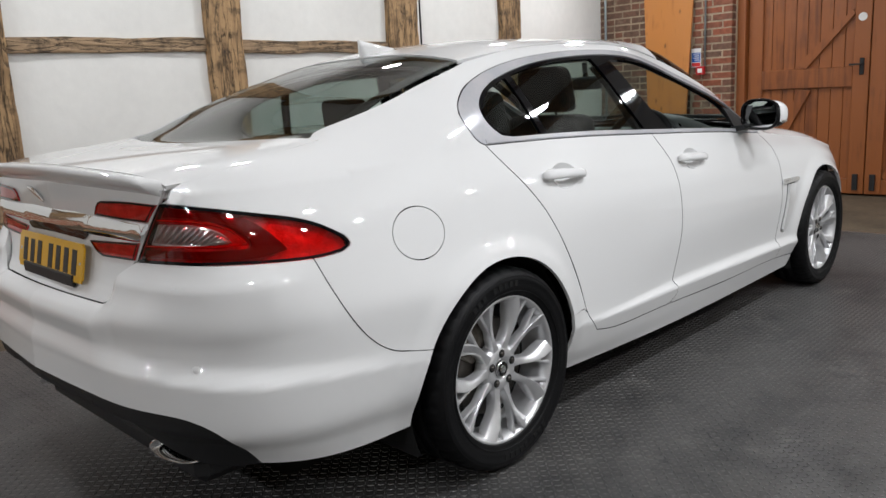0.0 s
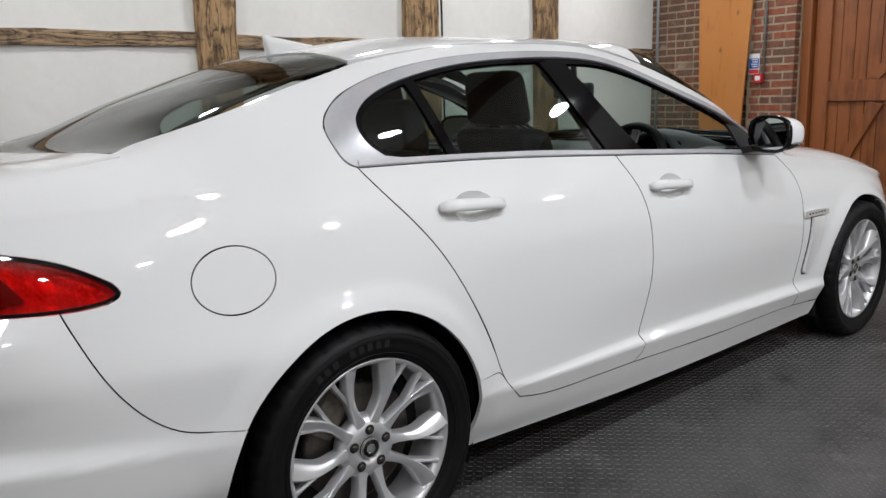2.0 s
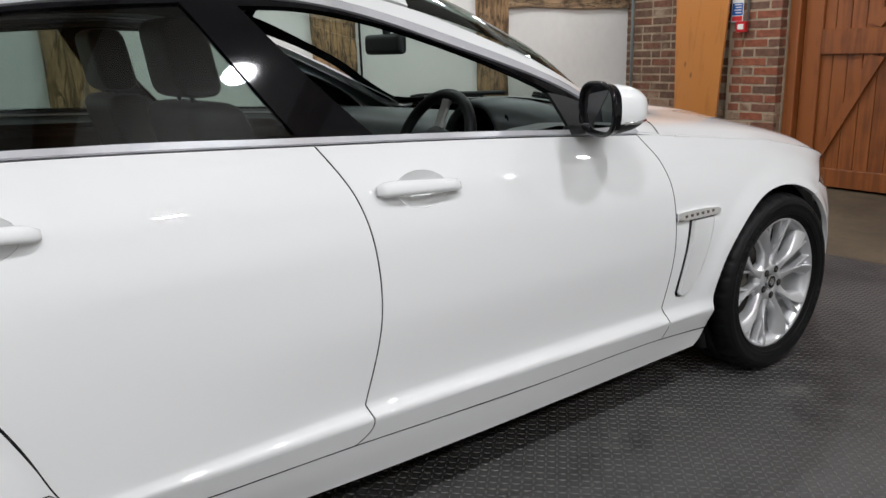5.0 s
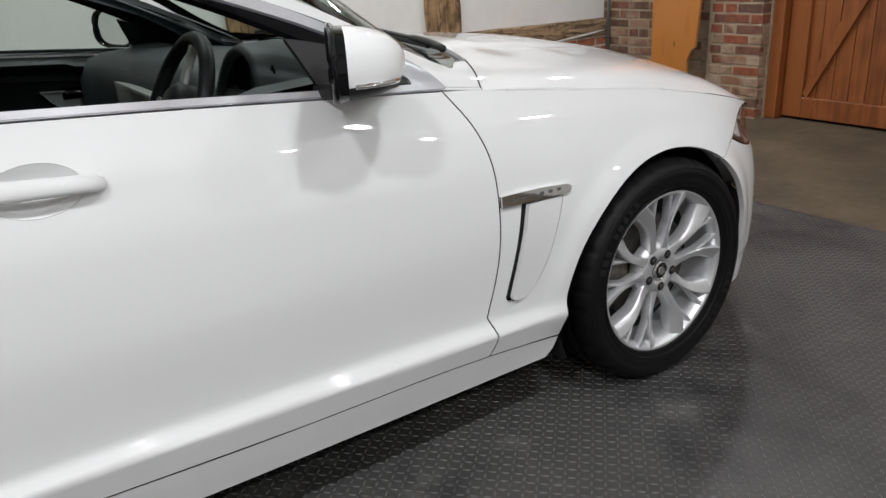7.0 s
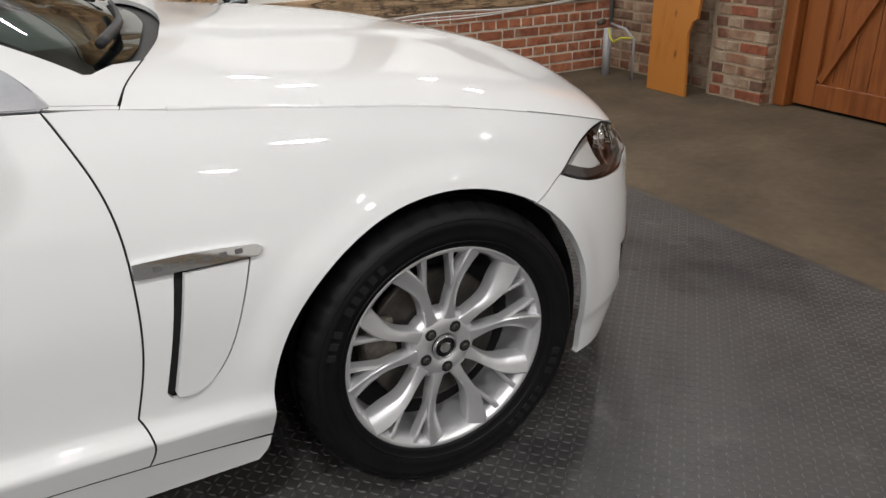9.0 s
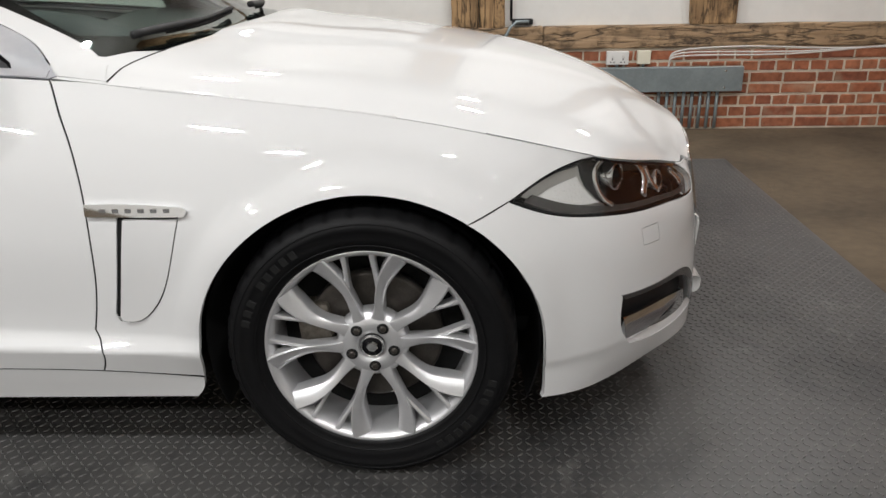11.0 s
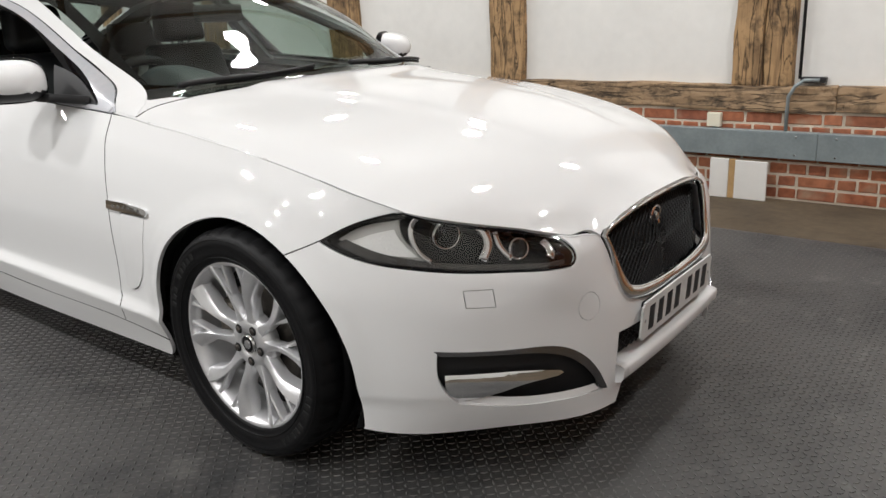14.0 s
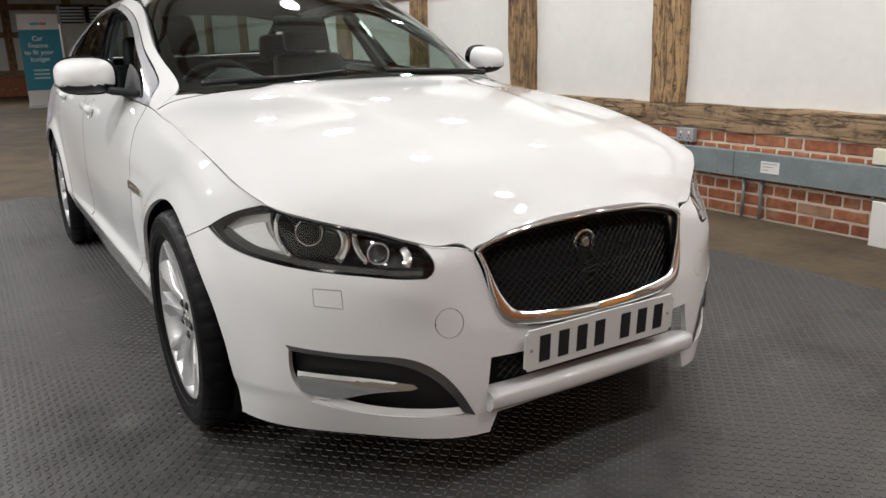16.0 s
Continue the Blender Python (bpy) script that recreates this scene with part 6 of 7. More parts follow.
# wipers
for pts in (([(2.345, -.60), (2.41, -.36), (2.425, -.08)], ), ([(2.43, .10), (2.40, .38), (2.33, .64)], )):
    P, N = curve_on("top", pts[0], 0.03, 0.022)
    wip = part("wiper", tube_bm([tuple(p) for p in P], [.010 if k < len(P) * .5 else .006 for k in range(len(P))], 8), BLACK, car, "black windscreen wiper", True)
    P, N = curve_on("top", pts[0], 0.03, 0.010)
    part("wiper_blade", tube_bm([tuple(p) for p in P[len(P) // 4:]], .006, 6), GAP, wip)
panel_obj("scuttle", panel_data("top", mirror([[(2.44, 0), (2.43, .2), (2.39, .42), (2.33, .62)], [(2.33, .62), (2.37, .70)], [(2.37, .70), (2.44, .6), (2.50, .4), (2.535, .2), (2.545, 0)]]), 0.03, gap=0, depth=0, off=-0.012), BLACK, car, 1, "black plastic scuttle panel")

# cabin
PALETRIM = plain("satin_trim", (0.42, 0.42, 0.41), 0.4, metal=0.15, var=0.08, scale=20)
def soft(x0, x1, y0, y1, z0, z1, b=.04, lean=0.0, taper=0.0):
    bm = box_bm(x0, x1, y0, y1, z0, z1, b, 4)
    for v in bm.verts:
        f = (v.co.z - z0) / (z1 - z0)
        v.co.x -= lean * f
        if taper:
            v.co.y = (y0 + y1) / 2 + (v.co.y - (y0 + y1) / 2) * (1 - taper * f)
    return bm


for y in (-.37, .37):
    seat = part("front_seat", soft(1.05, 1.58, y - .25, y + .25, .40, .60, .06), LEATHER, car, "black leather front seat", True)
    part("backrest", soft(1.05, 1.20, y - .24, y + .24, .55, 1.12, .06, .16, .18), LEATHER, seat, "", True)
    part("headrest", soft(.91, 1.02, y - .135, y + .135, 1.13, 1.325, .045, .03, .15), LEATHER, seat, "", True)
    for d in (-.05, .05):
        part("headrest_post", tube_bm([(.96, y + d, 1.05), (.955, y + d, 1.16)], .006, 8), CHROME, seat, "", True)
bench = part("rear_seat", soft(.55, 1.0, -.66, .66, .38, .56, .06), LEATHER, car, "black leather rear bench", True)
part("backrest", soft(.42, .60, -.66, .66, .52, 1.08, .06, .14, .08), LEATHER, bench, "", True)
for y in (-.40, .40):
    part("headrest", soft(.42, .52, y - .14, y + .14, 1.06, 1.235, .04, .03, .12), LEATHER, bench, "", True)
part("parcel_shelf", box_bm(-.50, .36, -.62, .62, 1.045, 1.065, .008), GREYTRIM, car, "grey parcel shelf")
part("cabin_floor", box_bm(.3, 2.3, -.76, .76, .30, .36, .01), BLACK, car, "black carpeted cabin floor")
part("boot_wall", box_bm(.30, .34, -.70, .70, .35, 1.05, .01), GAP, car, "black partition behind the rear seat")

dash_rows = []
for y in np.linspace(-.735, .735, 25):
    k = abs(y) / .735
    dip = math.exp(-((y + .37) / .17) ** 4)
    sh = -.10 * k ** 2.5 + .12 * dip
    hood = -.075 * dip
    dash_rows.append([(1.90 + sh, y, .62), (1.80 + sh, y, .80), (1.80 + sh, y, .90), (1.82 + sh, y, .945), (1.84 + sh, y, .975 + hood * .5), (1.90 + sh, y, .992 + hood), (2.02 + sh, y, 1.0 + hood * .8), (2.20 + sh * .6, y, .985 + hood * .4), (2.40 + sh * 1.2, y, .965)])
V, F = grid_mesh(np.array(dash_rows))
dash = obj("dashboard", mesh_of("dashboard", V, F[:, ::-1], GREYTRIM, True), car, "dark grey dashboard with an instrument hood")
part("dash_trim", box_bm(1.765, 1.80, -.05, .60, .845, .915, .01, 2), PALETRIM, dash, "brushed silver dashboard trim")
part("dash_screen", box_bm(1.755, 1.775, -.10, .10, .80, .90, .008), GLOSSBLACK, dash, "dark centre screen")
part("centre_console", soft(1.0, 1.85, -.11, .11, .36, .66, .03), GREYTRIM, car, "grey centre console", True)
arch = np.linspace(0, math.pi, 25)
V = [(x + .06 + .02 * math.sin(a), -.37 + ry * math.cos(a), .90 + 1.16 * rz * math.sin(a)) for x, ry, rz in ((1.83, .135, .118), (1.815, .142, .126), (1.812, .152, .136), (1.83, .160, .144), (1.92, .166, .146), (2.04, .168, .132), (2.18, .165, .102), (2.30, .16, .075)) for a in arch]
F = [(k * 25 + i, k * 25 + i + 1, (k + 1) * 25 + i + 1, (k + 1) * 25 + i) for k in range(7) for i in range(24)]
hood = obj("instrument_hood", mesh_of("instrument_hood", V, F, GREYTRIM, True), dash, "dark leather arched instrument hood")
part("instrument_panel", box_bm(1.925, 1.94, -.50, -.24, .86, 1.02, .01), GLOSSBLACK, dash, "dark instrument panel under its hood")
wm = Matrix.Translation((1.725, -.37, .925)) @ pose(0, 0, 0, 0, -66, 0)
bm = tube_bm([(.178 * math.cos(a), .178 * math.sin(a), 0) for a in np.linspace(0, 2 * math.pi, 48, endpoint=False)], .0185, 14, True)
bmesh.ops.transform(bm, matrix=wm, verts=bm.verts)
sw = part("steering_wheel", bm, LEATHER, car, "black leather steering wheel", True)
bm = lathe_bm([(0, .03), (.05, .028), (.07, .01), (.07, -.03)], 28, "z")
bmesh.ops.transform(bm, matrix=wm, verts=bm.verts)
part("wheel_boss", bm, LEATHER, sw, "", True)
for a in (0, 90, 180):
    ar = math.radians(a - 90)
    bm = box_bm(.05, .17, -.018, .018, -.008, .008, .006, 2)
    bmesh.ops.rotate(bm, cent=(0, 0, 0), matrix=Matrix.Rotation(ar, 3, "Z"), verts=bm.verts)
    bmesh.ops.transform(bm, matrix=wm, verts=bm.verts)
    part("wheel_spoke", bm, PALETRIM, sw, "silver steering wheel spoke", True)
rv = part("rear_view_mirror", soft(1.78, 1.82, -.115, .115, 1.215, 1.285, .02), BLACK, car, "black rear-view mirror", True)
part("mirror_stalk", tube_bm([(1.81, 0, 1.27), (1.80, 0, 1.36)], .014, 8), BLACK, rv)
# linings: door cards, pillars, roof
CARD = [[(.45, .50), (1.1, .42), (2.15, .42)], [(2.15, .42), (2.18, .90)], [(2.18, .90), (1.1, .985), (.15, 1.03)], [(.15, 1.03), (.30, .80), (.45, .50)]]
both("door_card", panel_data("side", CARD, 0.06, gap=0, depth=0, off=-0.075), LEATHER, car, "black door lining")
TRIMC = [[(1.66, .81), (1.75, .79), (1.95, .79)], [(1.95, .79), (1.96, .885)], [(1.96, .885), (1.57, .912)], [(1.57, .912), (1.60, .86), (1.66, .81)]]
both("door_trim", panel_data("side", TRIMC, 0.04, gap=0, depth=.01, off=-0.088), PALETRIM, car, "silver door trim with the release")
both("door_sill_cap", panel_data("side", [[(.10, 1.03), (1.1, .985), (2.2, .90)], [(2.2, .90), (2.2, .952)], [(2.2, .952), (1.1, 1.030), (.10, 1.068)], [(.10, 1.068), (.10, 1.03)]], 0.04, gap=0, depth=.06, off=-0.022), BLACK, car, "black door top")
CP = [[(-.47, 1.09), (-.47, 1.128)], [(-.47, 1.128), (-.3, 1.18), (-.1, 1.247), (.19, 1.33), (.5, 1.382)], [(.5, 1.382), (.43, 1.325), (.27, 1.29), (.15, 1.25), (.10, 1.18), (.12, 1.09)], [(.12, 1.09), (-.47, 1.09)]]
both("rear_pillar_trim", panel_data("side", CP, 0.04, gap=0, depth=0, off=-0.035), GREYTRIM, car, "dark pillar lining")
AP = [[(.45, 1.36), (.8, 1.385), (1.1, 1.388), (1.3, 1.365), (1.5, 1.322), (1.7, 1.255), (1.9, 1.175), (2.1, 1.08), (2.3, .98)], [(2.3, .98), (2.2, .975)], [(2.2, .985), (2.05, 1.075), (1.85, 1.175), (1.57, 1.270), (1.33, 1.335), (1.11, 1.362), (.8, 1.364), (.45, 1.334)], [(.45, 1.318), (.45, 1.36)]]
both("front_pillar_trim", panel_data("side", AP, 0.04, gap=0, depth=.01, off=-0.03), GREYTRIM, car, "dark pillar lining")
panel_obj("headlining", panel_data("top", mirror([[(.22, 0), (.2, .57)], [(.2, .57), (.8, .57), (1.48, .6)], [(1.48, .6), (1.53, 0)]]), 0.06, gap=0, depth=0, off=-0.03), GREYTRIM, car, 1, "grey headlining")
bp = [[(.93, 1.34), (1.0, 1.34)], [(1.0, 1.34), (1.22, 1.03)], [(1.22, 1.03), (1.08, 1.04)], [(1.08, 1.04), (.93, 1.34)]]
both("door_pillar_trim", panel_data("side", bp, 0.04, gap=0, depth=.02, off=-0.04), GREYTRIM, car, "dark centre pillar lining")

for s in (-1, 1):
    rel = part("door_release", box_bm(1.64, 1.79, *sorted((s * .772, s * .780)), .838, .882, .004), GLOSSBLACK, car, "dark release cup with a chrome lever")
    part("release_lever", tube_bm([(1.65, s * .766, .866), (1.70, s * .762, .862), (1.75, s * .764, .858)], .006, 8), CHROME, rel, "", True)


# ---- hall: mat, bricks, door, fittings ----
def mat_material(name, gain, gloss=0.0):
    m, nt, b = nodes_of(name)
    L = nt.links.new
    tc = nt.nodes.new("ShaderNodeTexCoord")
    n1, n2, n3 = (nt.nodes.new("ShaderNodeTexNoise") for _ in range(3))
    for n, sc, de in ((n1, 1.1, 5), (n2, 7.0, 6), (n3, 60.0, 3)):
        n.inputs["Scale"].default_value, n.inputs["Detail"].default_value = sc, de
        L(tc.outputs["Object"], n.inputs["Vector"])
    a = nt.nodes.new("ShaderNodeMath")
    a.operation = "MULTIPLY_ADD"
    L(n2.outputs["Fac"], a.inputs[0])
    a.inputs[1].default_value = 0.6
    L(n1.outputs["Fac"], a.inputs[2])
    c = nt.nodes.new("ShaderNodeMath")
    c.operation = "MULTIPLY_ADD"
    L(n3.outputs["Fac"], c.inputs[0])
    c.inputs[1].default_value = 0.35
    L(a.outputs[0], c.inputs[2])
    r = nt.nodes.new("ShaderNodeValToRGB")
    e = r.color_ramp.elements
    e[0].position, e[0].color = 0.7, (0.024 * gain, 0.024 * gain, 0.025 * gain, 1)
    e[1].position, e[1].color = 1.5, (0.062 * gain, 0.060 * gain, 0.058 * gain, 1)
    L(c.outputs[0], r.inputs[0])
    # small pale scuffs
    v = nt.nodes.new("ShaderNodeTexNoise")
    v.inputs["Scale"].default_value, v.inputs["Detail"].default_value, v.inputs["Roughness"].default_value = 4.2, 9, 0.75
    L(tc.outputs["Object"], v.inputs["Vector"])
    mr = nt.nodes.new("ShaderNodeMapRange")
    mr.inputs["From Min"].default_value, mr.inputs["From Max"].default_value, mr.inputs["To Max"].default_value = 0.57, 0.69, 0.5
    L(v.outputs["Fac"], mr.inputs["Value"])
    mx = nt.nodes.new("ShaderNodeMix")
    mx.data_type = "RGBA"
    L(mr.outputs[0], mx.inputs["Factor"])
    L(r.outputs[0], mx.inputs["A"])
    mx.inputs["B"].default_value = (0.17, 0.165, 0.155, 1)
    L(mx.outputs["Result"], b.inputs["Base Color"])
    rr = nt.nodes.new("ShaderNodeMapRange")
    rr.inputs["To Min"].default_value, rr.inputs["To Max"].default_value = 0.36 + gloss, 0.55 + gloss
    L(n2.outputs["Fac"], rr.inputs["Value"])
    L(rr.outputs[0], b.inputs["Roughness"])
    return m


# the tread's lighter copy carries the light its raised bars catch in its colour
MATRUB, TREADLIT = mat_material("mat_rubber", 1.0), mat_material("tread_lit_rubber", 1.75, -0.10)
mat_floor = obj("floor_mat", bm_mesh("floor_mat", box_bm(-2.0, 4.64, -4.6, 2.06, 0.0005, 0.007, 0.002), MATRUB))
tagged(mat_floor, "black rubber floor matting with raised tread, scuffed and dusty", "floor mat", kind="structure")
pitch = 0.0235
gx, gy = np.meshgrid(np.arange(-1.98, 4.62, pitch), np.arange(-3.0, 2.05, pitch), indexing="ij")
ii, jj = np.meshgrid(np.arange(gx.shape[0]), np.arange(gx.shape[1]), indexing="ij")
keep = ~((gx > -.5) & (gx < 3.4) & (gy > -.35) & (gy < .9)) & ~((gx > -.2) & (gx < 2.3) & (gy > .89))
px, py, par = gx[keep], gy[keep], ((ii + jj) % 2)[keep]
ang = np.where(par == 0, math.radians(45), math.radians(-45)) + np.random.uniform(-.05, .05, len(px))
ca, sa = np.cos(ang), np.sin(ang)
verts = []
for lx, ly, z in ((-.0112, 0, .0068), (0, -.0038, .0068), (.0112, 0, .0068), (0, .0038, .0068), (-.008, 0, .0094), (0, -.0022, .0094), (.008, 0, .0094), (0, .0022, .0094)):
    verts.append(np.stack([px + lx * ca - ly * sa, py + lx * sa + ly * ca, np.full(len(px), z)], 1))
V = np.stack(verts, 1).reshape(-1, 3)
b0 = np.arange(len(px))[:, None, None] * 8
F = (b0 + np.array([[0, 1, 5, 4], [1, 2, 6, 5], [2, 3, 7, 6], [3, 0, 4, 7], [4, 5, 6, 7]])[None]).reshape(-1, 4)
tread = obj("mat_tread", mesh_of("mat_tread", V, F, TREADLIT), mat_floor)
tagged(tread, "small raised tread lozenges of the rubber matting", kind="stuff")

# barn door
def door_leaf(y0, y1, label, handle):
    lo, hi = min(y0, y1), max(y0, y1)
    leaf = obj("door_1" if handle else "door_2", bm_mesh("door_panel", box_bm(6.655, 6.68, lo, hi, .02, 3.2), DOORWOOD))
    tagged(leaf, label, "barn door", kind="structure")
    n = int(round((hi - lo) / .125))
    w = (hi - lo) / n
    for k in range(n):
        part("plank", box_bm(6.635, 6.655, lo + k * w + .002, lo + (k + 1) * w - .002, .03, 3.2, .004), DOORWOOD, leaf)
    for a, b in ((lo, lo + .15), (hi - .15, hi)):
        part("stile", box_bm(6.6, 6.635, a, b, .02, 3.2, .005), DOORWOOD, leaf)
    for a, b in ((.02, .17), (1.088, 1.285), (2.6, 2.8)):
        part("ledge", box_bm(6.601, 6.635, lo + .15, hi - .15, a, b, .005), DOORWOOD, leaf)
    for ya, za, yb, zb in ((hi - .13, .17, lo + .60, 1.088), (lo + .64, 1.285, lo + .13, 1.83)):
        t = Vector((0, yb - ya, zb - za))
        s = Vector((0, -t.z, t.y)).normalized() * .062
        bm = bmesh.new()
        ps = [Vector((0, ya, za)) - s, Vector((0, ya, za)) + s, Vector((0, yb, zb)) + s, Vector((0, yb, zb)) - s]
        for p in ps:
            p.z = min(max(p.z, za), zb)
            p.y = min(max(p.y, lo + .15), hi - .15)
        f = [bm.verts.new((6.604, p.y, p.z)) for p in ps]
        g = [bm.verts.new((6.634, p.y, p.z)) for p in ps]
        bm.faces.new(f)
        bm.faces.new(g[::-1])
        for k in range(4):
            bm.faces.new((f[k], g[k], g[(k + 1) % 4], f[(k + 1) % 4]))
        bmesh.ops.recalc_face_normals(bm, faces=bm.faces)
        part("brace", bm, DOORWOOD, leaf)
    if handle:
        h = part("door_handle", box_bm(6.582, 6.6, lo + .045, lo + .085, 1.20, 1.36, .004), BLACK, leaf, "black lever handle on a plate")
        part("lever", tube_bm([(6.59, lo + .065, 1.30), (6.55, lo + .065, 1.30), (6.55, lo + .17, 1.30)], .009, 8), BLACK, h)
        part("door_sticker", lathe_bm([(0, -.001), (.04, 0)], 24, "x", (6.598, lo + .08, 1.75)), WHITEPL, leaf, "round white sticker")
    part("floor_bolt", box_bm(6.575, 6.6, (lo + .05) if handle else (hi - .10), (lo + .10) if handle else (hi - .05), .06, .22, .004), BLACK, leaf, "black floor bolt")


door_leaf(1.145, -.05, "stained timber barn door with ledges and diagonal braces", True)
door_leaf(-.06, -1.29, "stained timber barn door leaf with diagonal braces", False)
beam("door_post", 6.53, 6.74, 1.152, 1.246, 0, CEIL, DOORWOOD, "stained timber door post", 0.002, 4)

# bricks
def brick_material(name, c1, c2, c3, rough=0.85, wash=0.08):
    m, nt, b = nodes_of(name)
    L = nt.links.new
    oi, tc = nt.nodes.new("ShaderNodeObjectInfo"), nt.nodes.new("ShaderNodeTexCoord")
    geo = nt.nodes.new("ShaderNodeNewGeometry")
    add = nt.nodes.new("ShaderNodeMath")
    add.operation = "ADD"
    L(oi.outputs["Random"], add.inputs[0])
    L(geo.outputs["Random Per Island"], add.inputs[1])
    fr = nt.nodes.new("ShaderNodeMath")
    fr.operation = "FRACT"
    L(add.outputs[0], fr.inputs[0])
    r = nt.nodes.new("ShaderNodeValToRGB")
    e = r.color_ramp.elements
    e[0].position, e[0].color = 0.0, (*c1, 1)
    e[1].position, e[1].color = 1.0, (*c3, 1)
    e.new(0.5).color = (*c2, 1)
    L(fr.outputs[0], r.inputs[0])
    va = nt.nodes.new("ShaderNodeVectorMath")
    va.operation = "ADD"
    mu = nt.nodes.new("ShaderNodeMath")
    mu.operation = "MULTIPLY"
    mu.inputs[1].default_value = 50
    L(oi.outputs["Random"], mu.inputs[0])
    L(tc.outputs["Object"], va.inputs[0])
    L(mu.outputs[0], va.inputs[1])
    n, n2 = nt.nodes.new("ShaderNodeTexNoise"), nt.nodes.new("ShaderNodeTexNoise")
    n.inputs["Scale"].default_value, n.inputs["Detail"].default_value = 22, 8
    n2.inputs["Scale"].default_value, n2.inputs["Detail"].default_value = 5, 3
    L(va.outputs[0], n.inputs["Vector"])
    L(va.outputs[0], n2.inputs["Vector"])
    mx = nt.nodes.new("ShaderNodeMix")
    mx.data_type, mx.blend_type = "RGBA", "MULTIPLY"
    mx.inputs["Factor"].default_value = 0.75
    rr = nt.nodes.new("ShaderNodeValToRGB")
    rr.color_ramp.elements[0].position, rr.color_ramp.elements[0].color = 0.3, (0.55, 0.52, 0.5, 1)
    rr.color_ramp.elements[1].position, rr.color_ramp.elements[1].color = 0.65, (1.15, 1.12, 1.1, 1)
    L(n.outputs["Fac"], rr.inputs[0])
    L(r.outputs[0], mx.inputs["A"])
    L(rr.outputs[0], mx.inputs["B"])
    m2 = nt.nodes.new("ShaderNodeMix")
    m2.data_type = "RGBA"
    pr = nt.nodes.new("ShaderNodeMapRange")
    pr.inputs["From Min"].default_value, pr.inputs["From Max"].default_value, pr.inputs["To Max"].default_value = 0.66 - wash, 0.86 - wash, 0.75
    L(n2.outputs["Fac"], pr.inputs["Value"])
    L(pr.outputs[0], m2.inputs["Factor"])
    L(mx.outputs["Result"], m2.inputs["A"])
    m2.inputs["B"].default_value = (0.43, 0.33, 0.23, 1)
    L(m2.outputs["Result"], b.inputs["Base Color"])
    b.inputs["Roughness"].default_value = rough
    bp = nt.nodes.new("ShaderNodeBump")
    bp.inputs["Strength"].default_value, bp.inputs["Distance"].default_value = 0.6, 0.006
    L(n.outputs["Fac"], bp.inputs["Height"])
    L(bp.outputs[0], b.inputs["Normal"])
    return m


BRICK = brick_material("red_brick", (0.36, 0.125, 0.062), (0.42, 0.165, 0.085), (0.29, 0.10, 0.056))
BRICK_OLD = brick_material("old_brick", (0.20, 0.085, 0.050), (0.135, 0.078, 0.052), (0.155, 0.09, 0.06))
BRICK_RED = brick_material("pier_brick", (0.27, 0.080, 0.038), (0.22, 0.080, 0.045), (0.13, 0.075, 0.052), wash=0.0)
BRICK_LIME = brick_material("limewashed_brick", (0.30, 0.22, 0.15), (0.24, 0.12, 0.07), (0.36, 0.28, 0.20), wash=0.20)


def brick_shapes(name, w, h, d, mat, count, rnd):
    """A few worn bricks to share."""
    out = []
    for _ in range(count):
        bm = box_bm(-w / 2, w / 2, -d / 2, d / 2, -h / 2, h / 2, min(.006, h * .12), 1)
        for v in bm.verts:
            v.co += Vector((rnd.uniform(-.003, .003), rnd.uniform(-.002, .002), rnd.uniform(-.0025, .0025)))
        out.append(bm_mesh(name, bm, mat))
    return out


def lay(parent, spots, meshes, rnd, turn=0.0):
    for x, y, z in spots:
        o = new("brick", rnd.choice(meshes))
        o.parent = parent
        o.matrix_basis = pose(x, y, z, 0, 0, turn + rnd.choice((0, 180)))


def merged(name, spots, meshes, rnd, parent, label, turn=0.0):
    V, F = [], []
    for x, y, z in spots:
        me = rnd.choice(meshes)
        m = pose(x, y, z, 0, 0, turn)
        b = len(V)
        V += [tuple(m @ v.co) for v in me.vertices]
        F += [tuple(i + b for i in p.vertices) for p in me.polygons]
    o = obj(name, mesh_of(name, V, F, meshes[0].materials[0]), parent)
    return tagged(o, label, kind="stuff")


rnd = random.Random(7)
STRETCH = brick_shapes("brick", .215, .064, .05, BRICK, 6, rnd)
HEADER = brick_shapes("brick", .102, .064, .05, BRICK, 4, rnd)
near, far, nearh, farh = [], [], [], []
for row in range(7):
    z = .006 + .0375 + row * .0765
    x = REAR_X + (.11 if row % 2 else 0)
    hdr = row % 3 == 2
    step = .1125 if hdr else .2245
    while x < 6.45:
        big = rnd.random() < .82
        if hdr or not big:
            (nearh if 1.3 < x < 6.5 else farh).append((x + .052, WALL_Y + .0085, z))
            x += .1125
        else:
            (near if 1.3 < x < 6.5 else far).append((x + .108, WALL_Y + .0085, z))
            x += .2245
lay(brick_base, near[:170], STRETCH, rnd)
lay(brick_base, nearh[:120], HEADER, rnd)
merged("far_bricks", far + near[170:], STRETCH, rnd, brick_base, "red stretcher bricks further along the plinth")
merged("far_header_bricks", farh + nearh[120:], HEADER, rnd, brick_base, "red header bricks further along the plinth")
OLD_S, OLD_H = brick_shapes("brick", .215, .064, .05, BRICK_OLD, 5, rnd), brick_shapes("brick", .102, .064, .05, BRICK_OLD, 4, rnd)
RED_S, RED_H = brick_shapes("brick", .215, .064, .05, BRICK_RED, 5, rnd), brick_shapes("brick", .102, .064, .05, BRICK_RED, 4, rnd)
LIME_S, LIME_H = brick_shapes("brick", .215, .064, .05, BRICK_LIME, 5, rnd), brick_shapes("brick", .102, .064, .05, BRICK_LIME, 4, rnd)
